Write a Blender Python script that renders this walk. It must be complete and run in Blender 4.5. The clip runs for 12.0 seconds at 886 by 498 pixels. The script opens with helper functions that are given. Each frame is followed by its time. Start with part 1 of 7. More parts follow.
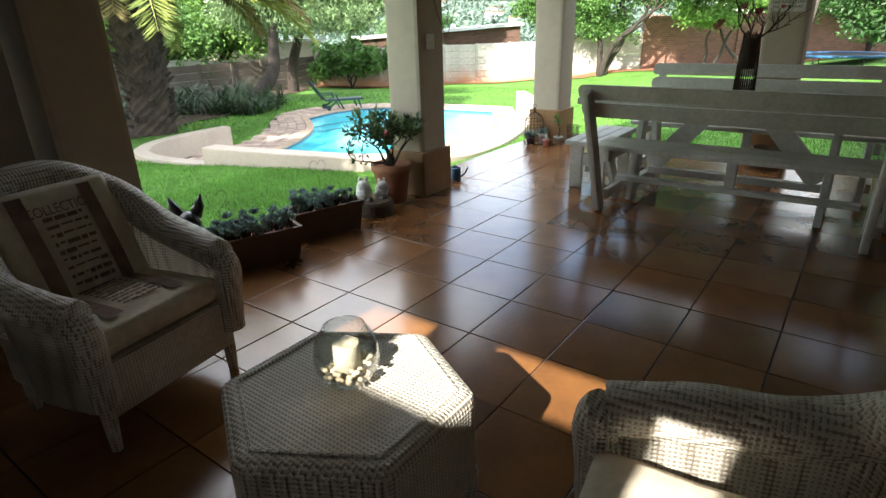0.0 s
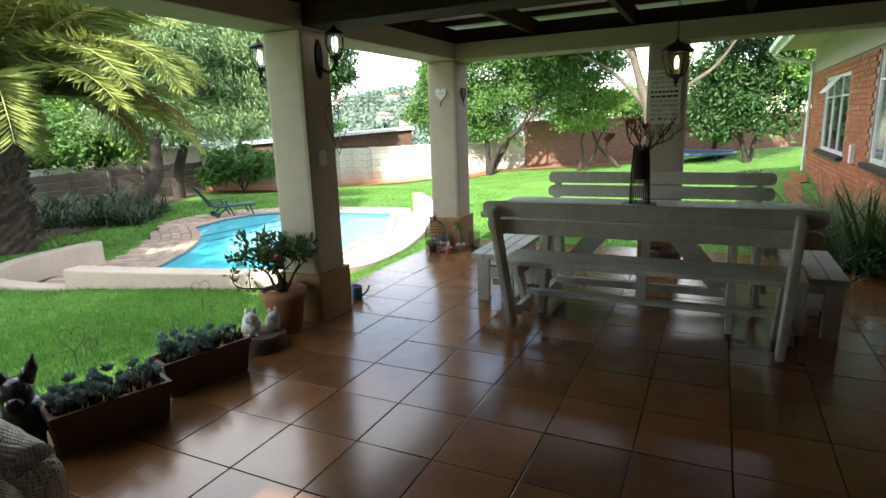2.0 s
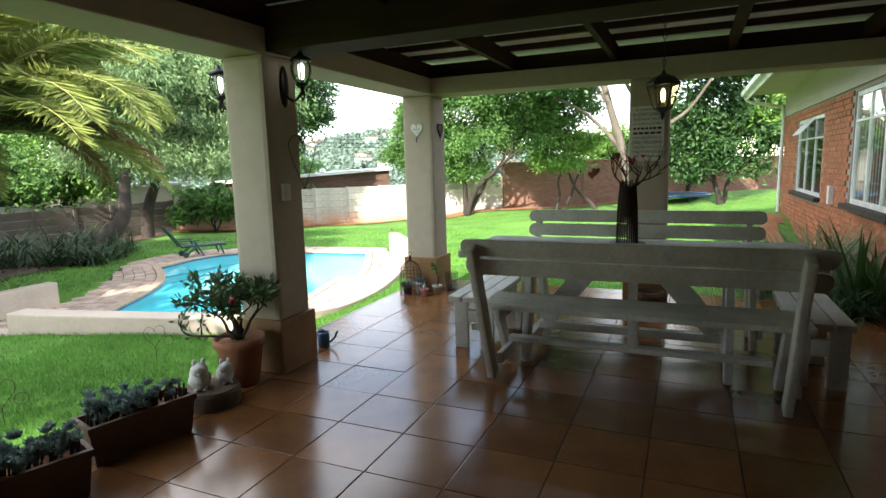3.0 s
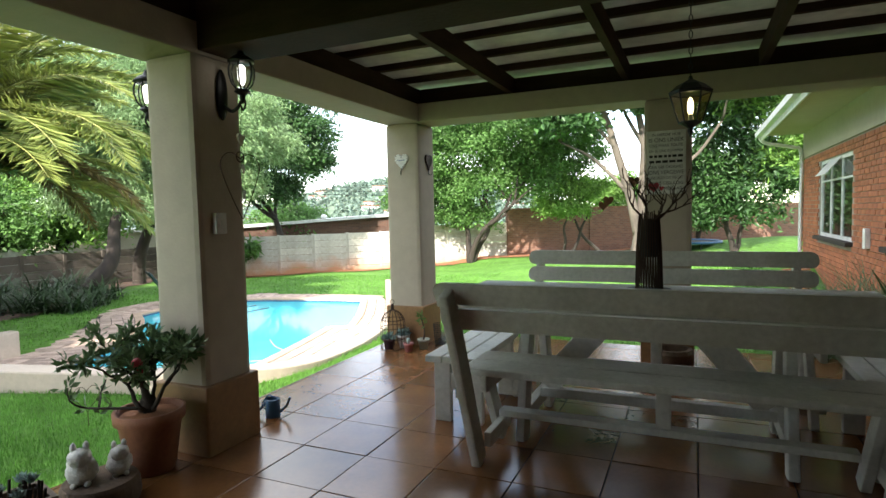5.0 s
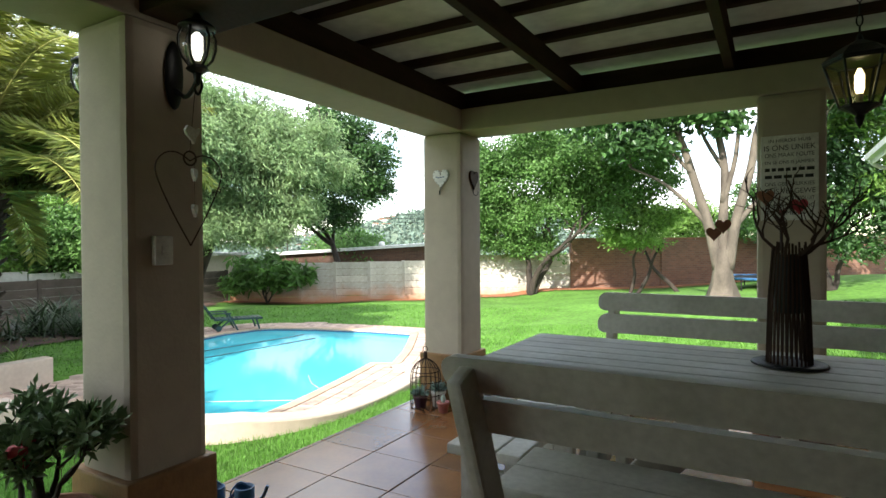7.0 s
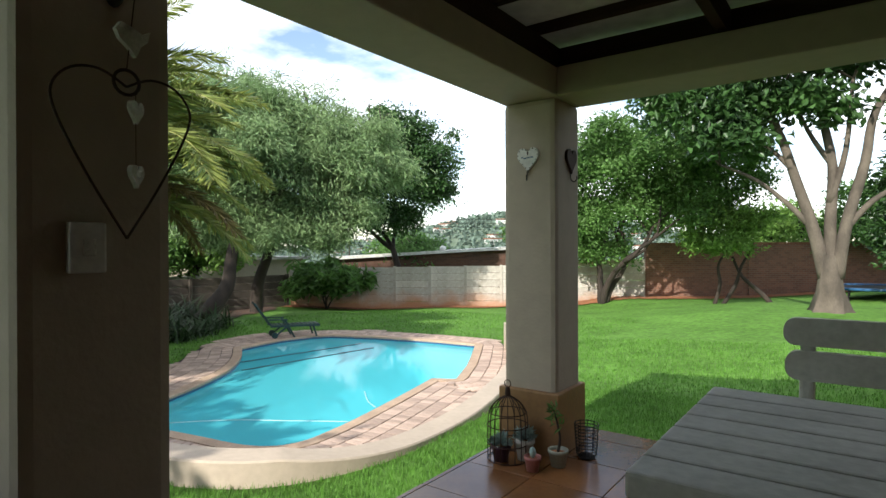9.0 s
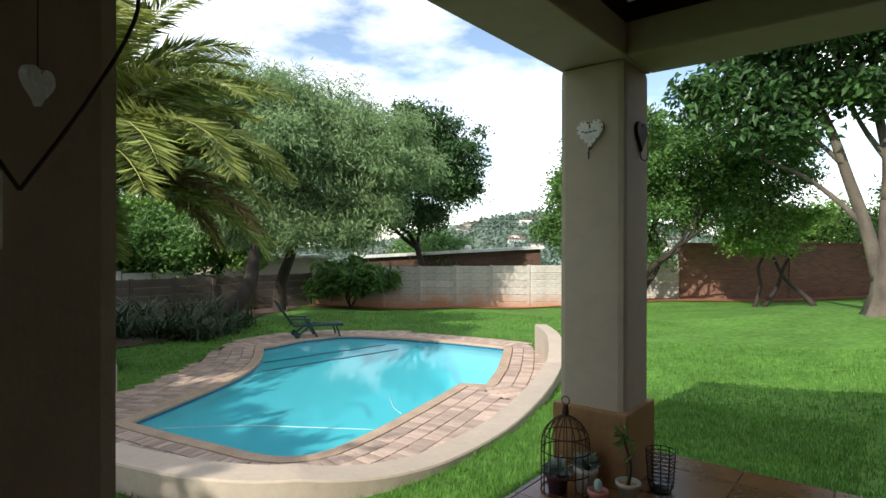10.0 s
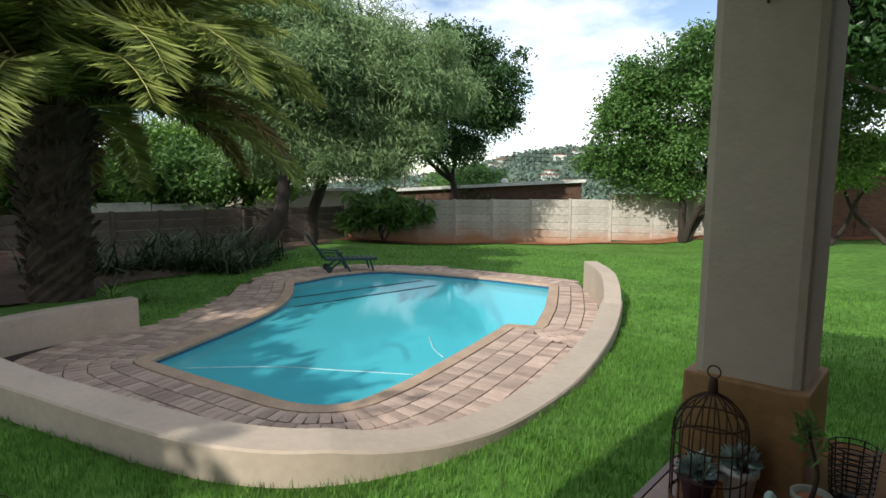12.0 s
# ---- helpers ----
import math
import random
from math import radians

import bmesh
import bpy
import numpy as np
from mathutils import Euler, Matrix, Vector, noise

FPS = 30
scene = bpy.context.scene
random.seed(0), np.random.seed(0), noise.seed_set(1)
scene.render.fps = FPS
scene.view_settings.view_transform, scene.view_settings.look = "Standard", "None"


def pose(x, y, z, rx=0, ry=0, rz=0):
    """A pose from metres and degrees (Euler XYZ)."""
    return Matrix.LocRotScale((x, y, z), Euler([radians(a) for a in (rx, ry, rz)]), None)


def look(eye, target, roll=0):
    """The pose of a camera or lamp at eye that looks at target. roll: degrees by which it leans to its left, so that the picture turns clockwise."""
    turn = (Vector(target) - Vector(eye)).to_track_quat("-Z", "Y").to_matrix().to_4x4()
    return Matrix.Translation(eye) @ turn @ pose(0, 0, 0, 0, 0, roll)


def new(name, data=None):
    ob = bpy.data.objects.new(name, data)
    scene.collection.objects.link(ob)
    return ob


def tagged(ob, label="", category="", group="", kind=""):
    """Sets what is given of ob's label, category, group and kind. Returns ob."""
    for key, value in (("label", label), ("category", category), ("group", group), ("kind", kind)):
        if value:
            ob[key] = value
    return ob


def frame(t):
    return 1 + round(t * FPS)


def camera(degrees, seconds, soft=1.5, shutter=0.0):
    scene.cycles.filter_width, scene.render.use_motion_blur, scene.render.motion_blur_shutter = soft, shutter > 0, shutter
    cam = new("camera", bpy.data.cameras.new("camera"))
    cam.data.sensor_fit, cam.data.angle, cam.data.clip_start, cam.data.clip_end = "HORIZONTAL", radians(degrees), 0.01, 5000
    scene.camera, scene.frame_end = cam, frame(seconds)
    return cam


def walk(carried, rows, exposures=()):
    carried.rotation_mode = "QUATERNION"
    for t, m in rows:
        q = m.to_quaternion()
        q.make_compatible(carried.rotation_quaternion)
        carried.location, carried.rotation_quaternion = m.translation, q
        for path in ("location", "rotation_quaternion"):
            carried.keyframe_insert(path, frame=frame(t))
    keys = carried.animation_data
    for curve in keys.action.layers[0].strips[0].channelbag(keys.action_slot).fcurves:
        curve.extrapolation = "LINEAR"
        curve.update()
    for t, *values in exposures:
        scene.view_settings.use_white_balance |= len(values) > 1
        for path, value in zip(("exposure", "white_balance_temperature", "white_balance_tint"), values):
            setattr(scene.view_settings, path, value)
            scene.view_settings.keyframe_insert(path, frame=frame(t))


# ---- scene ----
cam = camera(76.2, 12.0)
PATH = [
    (0, (0.196, 1.59, 1.443), (-0.913, 3.08, 0.703), -1.7),
    (0.5, (0.152, 1.685, 1.476), (-0.89, 3.25, 0.793), -2.2),
    (1, (0.093, 1.779, 1.507), (-0.878, 3.411, 0.88), -2.2),
    (1.5, (0.024, 1.865, 1.534), (-0.886, 3.562, 0.995), -2.1),
    (2, (-0.068, 1.972, 1.541), (-0.923, 3.727, 1.106), -2.0),
    (2.5, (-0.138, 2.122, 1.507), (-0.951, 3.917, 1.162), -1.8),
    (3, (-0.198, 2.298, 1.476), (-0.989, 4.112, 1.18), -1.5),
    (5, (-0.362, 3.144, 1.339), (-1.177, 4.967, 1.213), -1.3),
    (5.5, (-0.389, 3.394, 1.339), (-1.251, 5.196, 1.246), -1.1),
    (6, (-0.457, 3.635, 1.332), (-1.37, 5.413, 1.269), -0.8),
    (6.5, (-0.545, 3.884, 1.326), (-1.509, 5.636, 1.29), -0.6),
    (7, (-0.668, 4.15, 1.334), (-1.678, 5.876, 1.312), -0.4),
    (9, (-1.369, 5.0, 1.306), (-2.556, 6.61, 1.303), -0.2),
    (9.5, (-1.586, 5.192, 1.276), (-2.808, 6.775, 1.276), -0.1),
    (10, (-1.791, 5.368, 1.254), (-3.042, 6.929, 1.252), 0.1),
    (10.5, (-1.977, 5.476, 1.209), (-3.263, 7.008, 1.198), 0.4),
    (11, (-2.184, 5.637, 1.166), (-3.497, 7.144, 1.091), 0.7),
    (11.5, (-2.365, 5.809, 1.148), (-3.683, 7.304, 0.981), 0.4),
    (12, (-2.559, 5.986, 1.114), (-3.884, 7.467, 0.886), 0.4),
]
EXPOSURES = [(0.0, 1.90), (1.5, 1.58), (3.0, 1.55), (5.5, 1.49), (7.0, 1.26), (9.0, 0.38), (10.5, 0.05), (12.0, -0.20)]
walk(cam, [(t, look(eye, target, roll)) for t, eye, target, roll in PATH], EXPOSURES)

# ---- light ----
SUN_DIR = Vector((-0.09, 0.83, -0.55)).normalized()      # the way the sunlight travels
world = bpy.data.worlds.new("sky")
scene.world = world
world.use_nodes = True
wn, wl = world.node_tree.nodes, world.node_tree.links
bg = wn["Background"]
sky = wn.new("ShaderNodeTexSky")
sky.sky_type = "NISHITA"
sky.sun_disc = False
sky.sun_elevation = math.asin(-SUN_DIR.z)
sky.sun_rotation = math.atan2(-SUN_DIR.x, -SUN_DIR.y)
sky.air_density, sky.dust_density, sky.ozone_density = 1.0, 0.4, 1.0
# bright cumulus clouds over the blue
wc = wn.new("ShaderNodeTexCoord")
wm = wn.new("ShaderNodeMapping")
wm.inputs["Scale"].default_value = (1.0, 1.0, 2.6)
wm.inputs["Location"].default_value = (0.35, 0.1, 0.55)
wno = wn.new("ShaderNodeTexNoise")
wno.inputs["Scale"].default_value = 2.3
wno.inputs["Detail"].default_value = 8
wno.inputs["Roughness"].default_value = 0.55
wr = wn.new("ShaderNodeValToRGB")
wr.color_ramp.elements[0].position, wr.color_ramp.elements[1].position = 0.42, 0.60
wr.color_ramp.elements[0].color = (0.03, 0.03, 0.03, 1)
haze = wn.new("ShaderNodeVectorMath")
haze.operation = "SCALE"
haze.inputs["Scale"].default_value = 2.1
wmix = wn.new("ShaderNodeMix")
wmix.data_type = "RGBA"
wl.new(wc.outputs["Generated"], wm.inputs["Vector"])
wl.new(wm.outputs["Vector"], wno.inputs["Vector"])
wl.new(wno.outputs["Fac"], wr.inputs["Fac"])
wl.new(wr.outputs["Color"], wmix.inputs[0])
wl.new(sky.outputs["Color"], haze.inputs[0])
wl.new(haze.outputs["Vector"], wmix.inputs[6])
wmix.inputs[7].default_value = (21.0, 21.2, 21.6, 1)
wl.new(wmix.outputs[2], bg.inputs["Color"])
bg.inputs["Strength"].default_value = 0.088
sun = new("sun", bpy.data.lights.new("sun", "SUN"))
sun.data.energy, sun.data.angle, sun.data.color = 5.0, radians(0.53), (1.0, 0.95, 0.86)
sun.matrix_world = look((0, 0, 30), Vector((0, 0, 30)) + SUN_DIR)

# ---- materials ----
def mat(name, col, rough=0.6, col2=None, scale=6.0, bump=0.0, bscale=60.0, metal=0.0, fine=0.12, spec=0.5, stretch=(1, 1, 1), rand=0.0, island=0.0, trans=0.0, coat=0.0):
    """Principled surface with mottling at two scales, grain relief and, on request, a change of tone from piece to piece."""
    m = bpy.data.materials.new(name)
    m.use_nodes = True
    n, l = m.node_tree.nodes, m.node_tree.links
    b = n["Principled BSDF"]
    b.inputs["Metallic"].default_value = metal
    b.inputs["Specular IOR Level"].default_value = spec
    b.inputs["Coat Weight"].default_value = coat
    if trans:
        b.inputs["Subsurface Weight"].default_value = 0.0
    tc = n.new("ShaderNodeTexCoord")
    mp = n.new("ShaderNodeMapping")
    mp.inputs["Scale"].default_value = stretch
    l.new(tc.outputs["Object"], mp.inputs["Vector"])
    big = n.new("ShaderNodeTexNoise")
    big.inputs["Scale"].default_value, big.inputs["Detail"].default_value = scale, 5
    l.new(mp.outputs["Vector"], big.inputs["Vector"])
    small = n.new("ShaderNodeTexNoise")
    small.inputs["Scale"].default_value, small.inputs["Detail"].default_value = scale * 9, 6
    l.new(mp.outputs["Vector"], small.inputs["Vector"])
    ramp = n.new("ShaderNodeMapRange")
    ramp.inputs["From Min"].default_value, ramp.inputs["From Max"].default_value = 0.35, 0.65
    l.new(big.outputs["Fac"], ramp.inputs["Value"])
    mix = n.new("ShaderNodeMix")
    mix.data_type = "RGBA"
    c2 = col2 or tuple(c * 0.78 for c in col)
    mix.inputs[6].default_value, mix.inputs[7].default_value = (*col, 1), (*c2, 1)
    l.new(ramp.outputs["Result"], mix.inputs[0])
    hsv = n.new("ShaderNodeHueSaturation")
    fm = n.new("ShaderNodeMapRange")
    fm.inputs["To Min"].default_value, fm.inputs["To Max"].default_value = 1 - fine, 1 + fine
    fm.inputs["From Min"].default_value, fm.inputs["From Max"].default_value = 0.3, 0.7
    l.new(small.outputs["Fac"], fm.inputs["Value"])
    val = fm.outputs["Result"]
    for amount, node, socket in ((rand, "ShaderNodeObjectInfo", "Random"), (island, "ShaderNodeNewGeometry", "Random Per Island")):
        if amount:
            o = n.new(node)
            r = n.new("ShaderNodeMapRange")
            r.inputs["To Min"].default_value, r.inputs["To Max"].default_value = 1 - amount, 1 + amount
            l.new(o.outputs[socket], r.inputs["Value"])
            mu = n.new("ShaderNodeMath")
            mu.operation = "MULTIPLY"
            l.new(val, mu.inputs[0])
            l.new(r.outputs["Result"], mu.inputs[1])
            val = mu.outputs["Value"]
    l.new(val, hsv.inputs["Value"])
    l.new(mix.outputs[2], hsv.inputs["Color"])
    l.new(hsv.outputs["Color"], b.inputs["Base Color"])
    rr = n.new("ShaderNodeMapRange")
    rr.inputs["To Min"].default_value, rr.inputs["To Max"].default_value = max(rough - 0.1, 0.02), min(rough + 0.1, 1)
    l.new(small.outputs["Fac"], rr.inputs["Value"])
    l.new(rr.outputs["Result"], b.inputs["Roughness"])
    if bump:
        g = n.new("ShaderNodeTexNoise")
        g.inputs["Scale"].default_value, g.inputs["Detail"].default_value = bscale, 4
        l.new(mp.outputs["Vector"], g.inputs["Vector"])
        bp = n.new("ShaderNodeBump")
        bp.inputs["Strength"].default_value, bp.inputs["Distance"].default_value = bump, 0.01
        l.new(g.outputs["Fac"], bp.inputs["Height"])
        l.new(bp.outputs["Normal"], b.inputs["Normal"])
    if trans:
        t = n.new("ShaderNodeBsdfTranslucent")
        l.new(hsv.outputs["Color"], t.inputs["Color"])
        s = n.new("ShaderNodeMixShader")
        s.inputs[0].default_value = trans
        l.new(b.outputs[0], s.inputs[1])
        l.new(t.outputs[0], s.inputs[2])
        l.new(s.outputs[0], n["Material Output"].inputs["Surface"])
    return m


def weave_mat(name, col, dark, size=0.013):
    """Woven cane: strands over and under, with dark gaps between them."""
    m = mat(name, col, 0.55, tuple(c * 0.82 for c in col), 5)
    n, l = m.node_tree.nodes, m.node_tree.links
    b = n["Principled BSDF"]
    tc = n.new("ShaderNodeTexCoord")
    waves = []
    for axis in ("X", "Y", "Z"):
        w = n.new("ShaderNodeTexWave")
        w.bands_direction = axis
        w.inputs["Scale"].default_value = 0.31 / size
        w.inputs["Distortion"].default_value = 0.6
        w.inputs["Detail"].default_value = 1
        l.new(tc.outputs["Object"], w.inputs["Vector"])
        waves.append(w.outputs["Fac"])
    def op(kind, a, c):
        k = n.new("ShaderNodeMath")
        k.operation = kind
        l.new(a, k.inputs[0])
        if isinstance(c, float):
            k.inputs[1].default_value = c
        else:
            l.new(c, k.inputs[1])
        return k.outputs["Value"]
    h = op("MAXIMUM", op("MULTIPLY", waves[0], waves[2]), op("MAXIMUM", op("MULTIPLY", waves[1], waves[2]), op("MULTIPLY", waves[0], waves[1])))
    cr = n.new("ShaderNodeMapRange")
    cr.inputs["From Min"].default_value, cr.inputs["From Max"].default_value = 0.02, 0.30
    l.new(h, cr.inputs["Value"])
    old = b.inputs["Base Color"].links[0].from_socket
    mx = n.new("ShaderNodeMix")
    mx.data_type = "RGBA"
    mx.inputs[6].default_value = (*dark, 1)
    l.new(old, mx.inputs[7])
    l.new(cr.outputs["Result"], mx.inputs[0])
    l.new(mx.outputs[2], b.inputs["Base Color"])
    bp = n.new("ShaderNodeBump")
    bp.inputs["Strength"].default_value, bp.inputs["Distance"].default_value = 0.6, 0.008
    l.new(h, bp.inputs["Height"])
    l.new(bp.outputs["Normal"], b.inputs["Normal"])
    return m


def glass_mat(name, tint=(1, 1, 1), rough=0.0, gloss=0.85, curve=4.5):
    m = bpy.data.materials.new(name)
    m.use_nodes = True
    n, l = m.node_tree.nodes, m.node_tree.links
    t, g, f, s = n.new("ShaderNodeBsdfTransparent"), n.new("ShaderNodeBsdfGlossy"), n.new("ShaderNodeLayerWeight"), n.new("ShaderNodeMixShader")
    p, q = n.new("ShaderNodeMath"), n.new("ShaderNodeMath")
    p.operation, q.operation = "POWER", "MULTIPLY_ADD"
    p.inputs[1].default_value, q.inputs[1].default_value, q.inputs[2].default_value = curve, gloss, 0.035
    l.new(f.outputs["Facing"], p.inputs[0])
    l.new(p.outputs[0], q.inputs[0])
    t.inputs["Color"].default_value = (*tint, 1)
    g.inputs["Roughness"].default_value = rough
    f.inputs["Blend"].default_value = 0.5
    l.new(q.outputs[0], s.inputs[0])
    l.new(t.outputs[0], s.inputs[1])
    l.new(g.outputs[0], s.inputs[2])
    l.new(s.outputs[0], n["Material Output"].inputs["Surface"])
    return m


def glow_mat(name, col, strength):
    m = bpy.data.materials.new(name)
    m.use_nodes = True
    b = m.node_tree.nodes["Principled BSDF"]
    b.inputs["Base Color"].default_value = (*col, 1)
    b.inputs["Emission Color"].default_value = (*col, 1)
    b.inputs["Emission Strength"].default_value = strength
    return m


M_plaster = mat("cream plaster", (0.43, 0.37, 0.295), 0.85, (0.40, 0.345, 0.27), 1.2, 0.25, 45, fine=0.05)
M_skirt = mat("ochre painted plaster", (0.27, 0.145, 0.055), 0.55, (0.22, 0.11, 0.04), 3, 0.25, 60)
M_timber = mat("dark stained timber", (0.060, 0.035, 0.024), 0.8, (0.042, 0.026, 0.018), 3, 0.3, 40, stretch=(1, 1, 6), spec=0.1)
M_sheet = mat("pale fibre roof sheet", (0.62, 0.62, 0.55), 0.7, (0.52, 0.52, 0.45), 1.2, 0.1, 30, trans=0.10)
M_roof = mat("painted roof sheet", (0.45, 0.44, 0.42), 0.6, None, 1.5)
M_tile = mat("glazed terracotta tile", (0.20, 0.088, 0.030), 0.20, (0.15, 0.066, 0.025), 3.5, 0.07, 9, rand=0.30, fine=0.07, spec=0.55)
M_grout = mat("dark grout", (0.035, 0.026, 0.02), 0.9, None, 8, 0.3)
M_lawn = mat("mown lawn", (0.11, 0.24, 0.04), 0.85, (0.078, 0.175, 0.028), 0.9, 0.9, 90, fine=0.35, spec=0.2)
M_grass = mat("grass blades", (0.135, 0.30, 0.05), 0.6, (0.095, 0.225, 0.035), 0.9, island=0.3, trans=0.35, spec=0.25)
M_soil = mat("red soil", (0.33, 0.135, 0.055), 0.95, (0.22, 0.09, 0.04), 2, 0.6, 30)
M_kerb = mat("cream painted masonry", (0.48, 0.40, 0.315), 0.85, (0.43, 0.355, 0.28), 1.8, 0.2, 40, fine=0.06)
M_paver = mat("clay paver", (0.44, 0.33, 0.265), 0.85, (0.34, 0.25, 0.20), 4, 0.4, 60, rand=0.25, island=0.25)
M_coping = mat("sandy coping stone", (0.47, 0.34, 0.24), 0.8, (0.38, 0.27, 0.19), 3, 0.4, 50)
M_pool = mat("pale blue pool paint", (0.20, 0.80, 0.90), 0.5, (0.17, 0.74, 0.86), 0.7, 0.05, 10)
M_band = mat("navy mosaic band", (0.02, 0.07, 0.16), 0.3, (0.04, 0.12, 0.22), 40)
M_white = mat("white painted timber", (0.62, 0.62, 0.57), 0.5, (0.50, 0.50, 0.45), 4, 0.25, 30, stretch=(1, 1, 1), fine=0.1)
M_wicker = weave_mat("white washed cane", (0.68, 0.63, 0.54), (0.26, 0.215, 0.16))
M_cushion = mat("cream canvas", (0.66, 0.59, 0.47), 0.9, (0.58, 0.51, 0.40), 3, 0.3, 250)
M_print = mat("brown print on canvas", (0.13, 0.08, 0.06), 0.9, (0.22, 0.145, 0.11), 14)
M_clay = mat("terracotta pot", (0.33, 0.14, 0.075), 0.75, (0.25, 0.10, 0.06), 5, 0.25, 60)
M_trough = mat("brown stoneware trough", (0.13, 0.075, 0.045), 0.6, (0.09, 0.05, 0.03), 5, 0.25, 60)
M_iron = mat("black wrought iron", (0.012, 0.012, 0.013), 0.45, None, 20, 0.15, 90, metal=0.3)
M_rust = mat("rusty wire", (0.05, 0.022, 0.012), 0.7, None, 20, 0.2, 90, metal=0.3)
M_stone = mat("white garden stone", (0.68, 0.67, 0.63), 0.9, (0.50, 0.49, 0.46), 12, 0.6, 60)
M_wood = mat("weathered log", (0.13, 0.085, 0.055), 0.9, (0.07, 0.045, 0.03), 8, 0.6, 40)
M_bark = mat("grey brown bark", (0.050, 0.037, 0.028), 0.95, (0.026, 0.020, 0.016), 4, 0.9, 18, stretch=(1, 1, 0.4))
M_palm_bark = mat("dark fibrous palm bark", (0.06, 0.042, 0.03), 0.95, (0.03, 0.022, 0.016), 5, 0.9, 22)
M_pale_bark = mat("pale smooth bark", (0.135, 0.112, 0.086), 0.95, (0.07, 0.057, 0.045), 3.2, 1.0, 12, stretch=(1, 1, 0.5))
M_blue = mat("blue enamel", (0.03, 0.12, 0.27), 0.35, None, 10)
M_green_plastic = mat("dark green plastic", (0.010, 0.035, 0.036), 0.4, None, 10)
M_concrete = mat("precast concrete", (0.50, 0.47, 0.42), 0.85, (0.37, 0.34, 0.29), 2.5, 0.4, 30, rand=0.12)
# darker copy of the concrete: the west wall's shade is in the colour
M_concrete_shaded = mat("precast concrete darkened for shade", (0.15, 0.122, 0.10), 0.9, (0.09, 0.075, 0.06), 2.0, 0.5, 30, rand=0.15)
M_humus = mat("dark garden soil", (0.10, 0.052, 0.033), 0.95, (0.06, 0.036, 0.024), 2, 0.6, 30)
M_brick = mat("weathered red brick", (0.24, 0.105, 0.062), 0.9, (0.16, 0.075, 0.05), 3, 0.5, 50, island=0.3, rand=0.2)
M_facebrick = mat("orange face brick", (0.36, 0.125, 0.055), 0.85, (0.27, 0.09, 0.04), 4, 0.4, 60, island=0.22, rand=0.18)
M_mortar = mat("mortar", (0.34, 0.29, 0.24), 0.95, None, 10, 0.4)
M_glass = glass_mat("window glass", (0.75, 0.8, 0.8))
M_clear = glass_mat("clear glass", (0.94, 0.96, 0.95), 0.0, 0.85, 2.4)
M_amber = glass_mat("amber lantern glass", (0.85, 0.78, 0.48), 0.1, 0.5, 2.5)
# dark colour stands in for the unlit room behind the windows
M_gloom = mat("interior colour darkened for gloom", (0.08, 0.07, 0.06), 0.9)
M_water = glass_mat("pool water", (0.62, 0.92, 0.97), 0.06, 0.40)
M_paint = mat("white gloss paint", (0.72, 0.72, 0.68), 0.4, None, 5)
# the lanterns are off: this emission imitates daylight caught in their glass
M_bulb = glow_mat("added bulb glow", (1.0, 0.90, 0.72), 2.4)
M_frost = glow_mat("frosted glass with added glow", (1.0, 0.95, 0.85), 1.4)


# red earth splashed on the foot of the concrete slabs
def earth_splash(m, low, high):
    n, l = m.node_tree.nodes, m.node_tree.links
    b = n["Principled BSDF"]
    old = b.inputs["Base Color"].links[0].from_socket
    geo, sep, nz, add, rng_, mx = n.new("ShaderNodeNewGeometry"), n.new("ShaderNodeSeparateXYZ"), n.new("ShaderNodeTexNoise"), n.new("ShaderNodeMath"), n.new("ShaderNodeMapRange"), n.new("ShaderNodeMix")
    nz.inputs["Scale"].default_value, nz.inputs["Detail"].default_value = 1.6, 6
    l.new(geo.outputs["Position"], sep.inputs[0])
    l.new(geo.outputs["Position"], nz.inputs["Vector"])
    add.operation = "MULTIPLY_ADD"
    add.inputs[1].default_value = 0.9
    l.new(nz.outputs["Fac"], add.inputs[0])
    l.new(sep.outputs["Z"], add.inputs[2])
    rng_.inputs["From Min"].default_value, rng_.inputs["From Max"].default_value = low + 0.45, high + 0.45
    rng_.inputs["To Min"].default_value, rng_.inputs["To Max"].default_value = 0.85, 0.0
    l.new(add.outputs[0], rng_.inputs["Value"])
    mx.data_type = "RGBA"
    mx.inputs[7].default_value = (0.42, 0.18, 0.07, 1)
    l.new(rng_.outputs["Result"], mx.inputs[0])
    l.new(old, mx.inputs[6])
    l.new(mx.outputs[2], b.inputs["Base Color"])


earth_splash(M_concrete, -1.15, -0.55)


def leaf_mat(name, a, b, trans=0.35, rough=0.5):
    return mat(name, a, rough, b, 0.5, island=0.35, trans=trans, fine=0.1, spec=0.35)


M_leaf_palm = leaf_mat("palm leaflets", (0.44, 0.47, 0.13), (0.28, 0.35, 0.10), 0.45, 0.35)
M_rib = mat("pale green palm rib", (0.40, 0.40, 0.12), 0.5, (0.30, 0.30, 0.09), 6)
M_leaf_dry = leaf_mat("dry palm leaflets", (0.22, 0.17, 0.055), (0.16, 0.13, 0.04))
M_leaf_pepper = leaf_mat("feathery leaves", (0.27, 0.385, 0.18), (0.19, 0.30, 0.125))
M_leaf_dark = leaf_mat("dark glossy leaves", (0.060, 0.130, 0.036), (0.036, 0.085, 0.026), 0.25, 0.35)
M_leaf_mid = leaf_mat("mid green leaves", (0.125, 0.25, 0.062), (0.08, 0.17, 0.042))
M_leaf_light = leaf_mat("light green leaves", (0.20, 0.35, 0.075), (0.135, 0.26, 0.05))
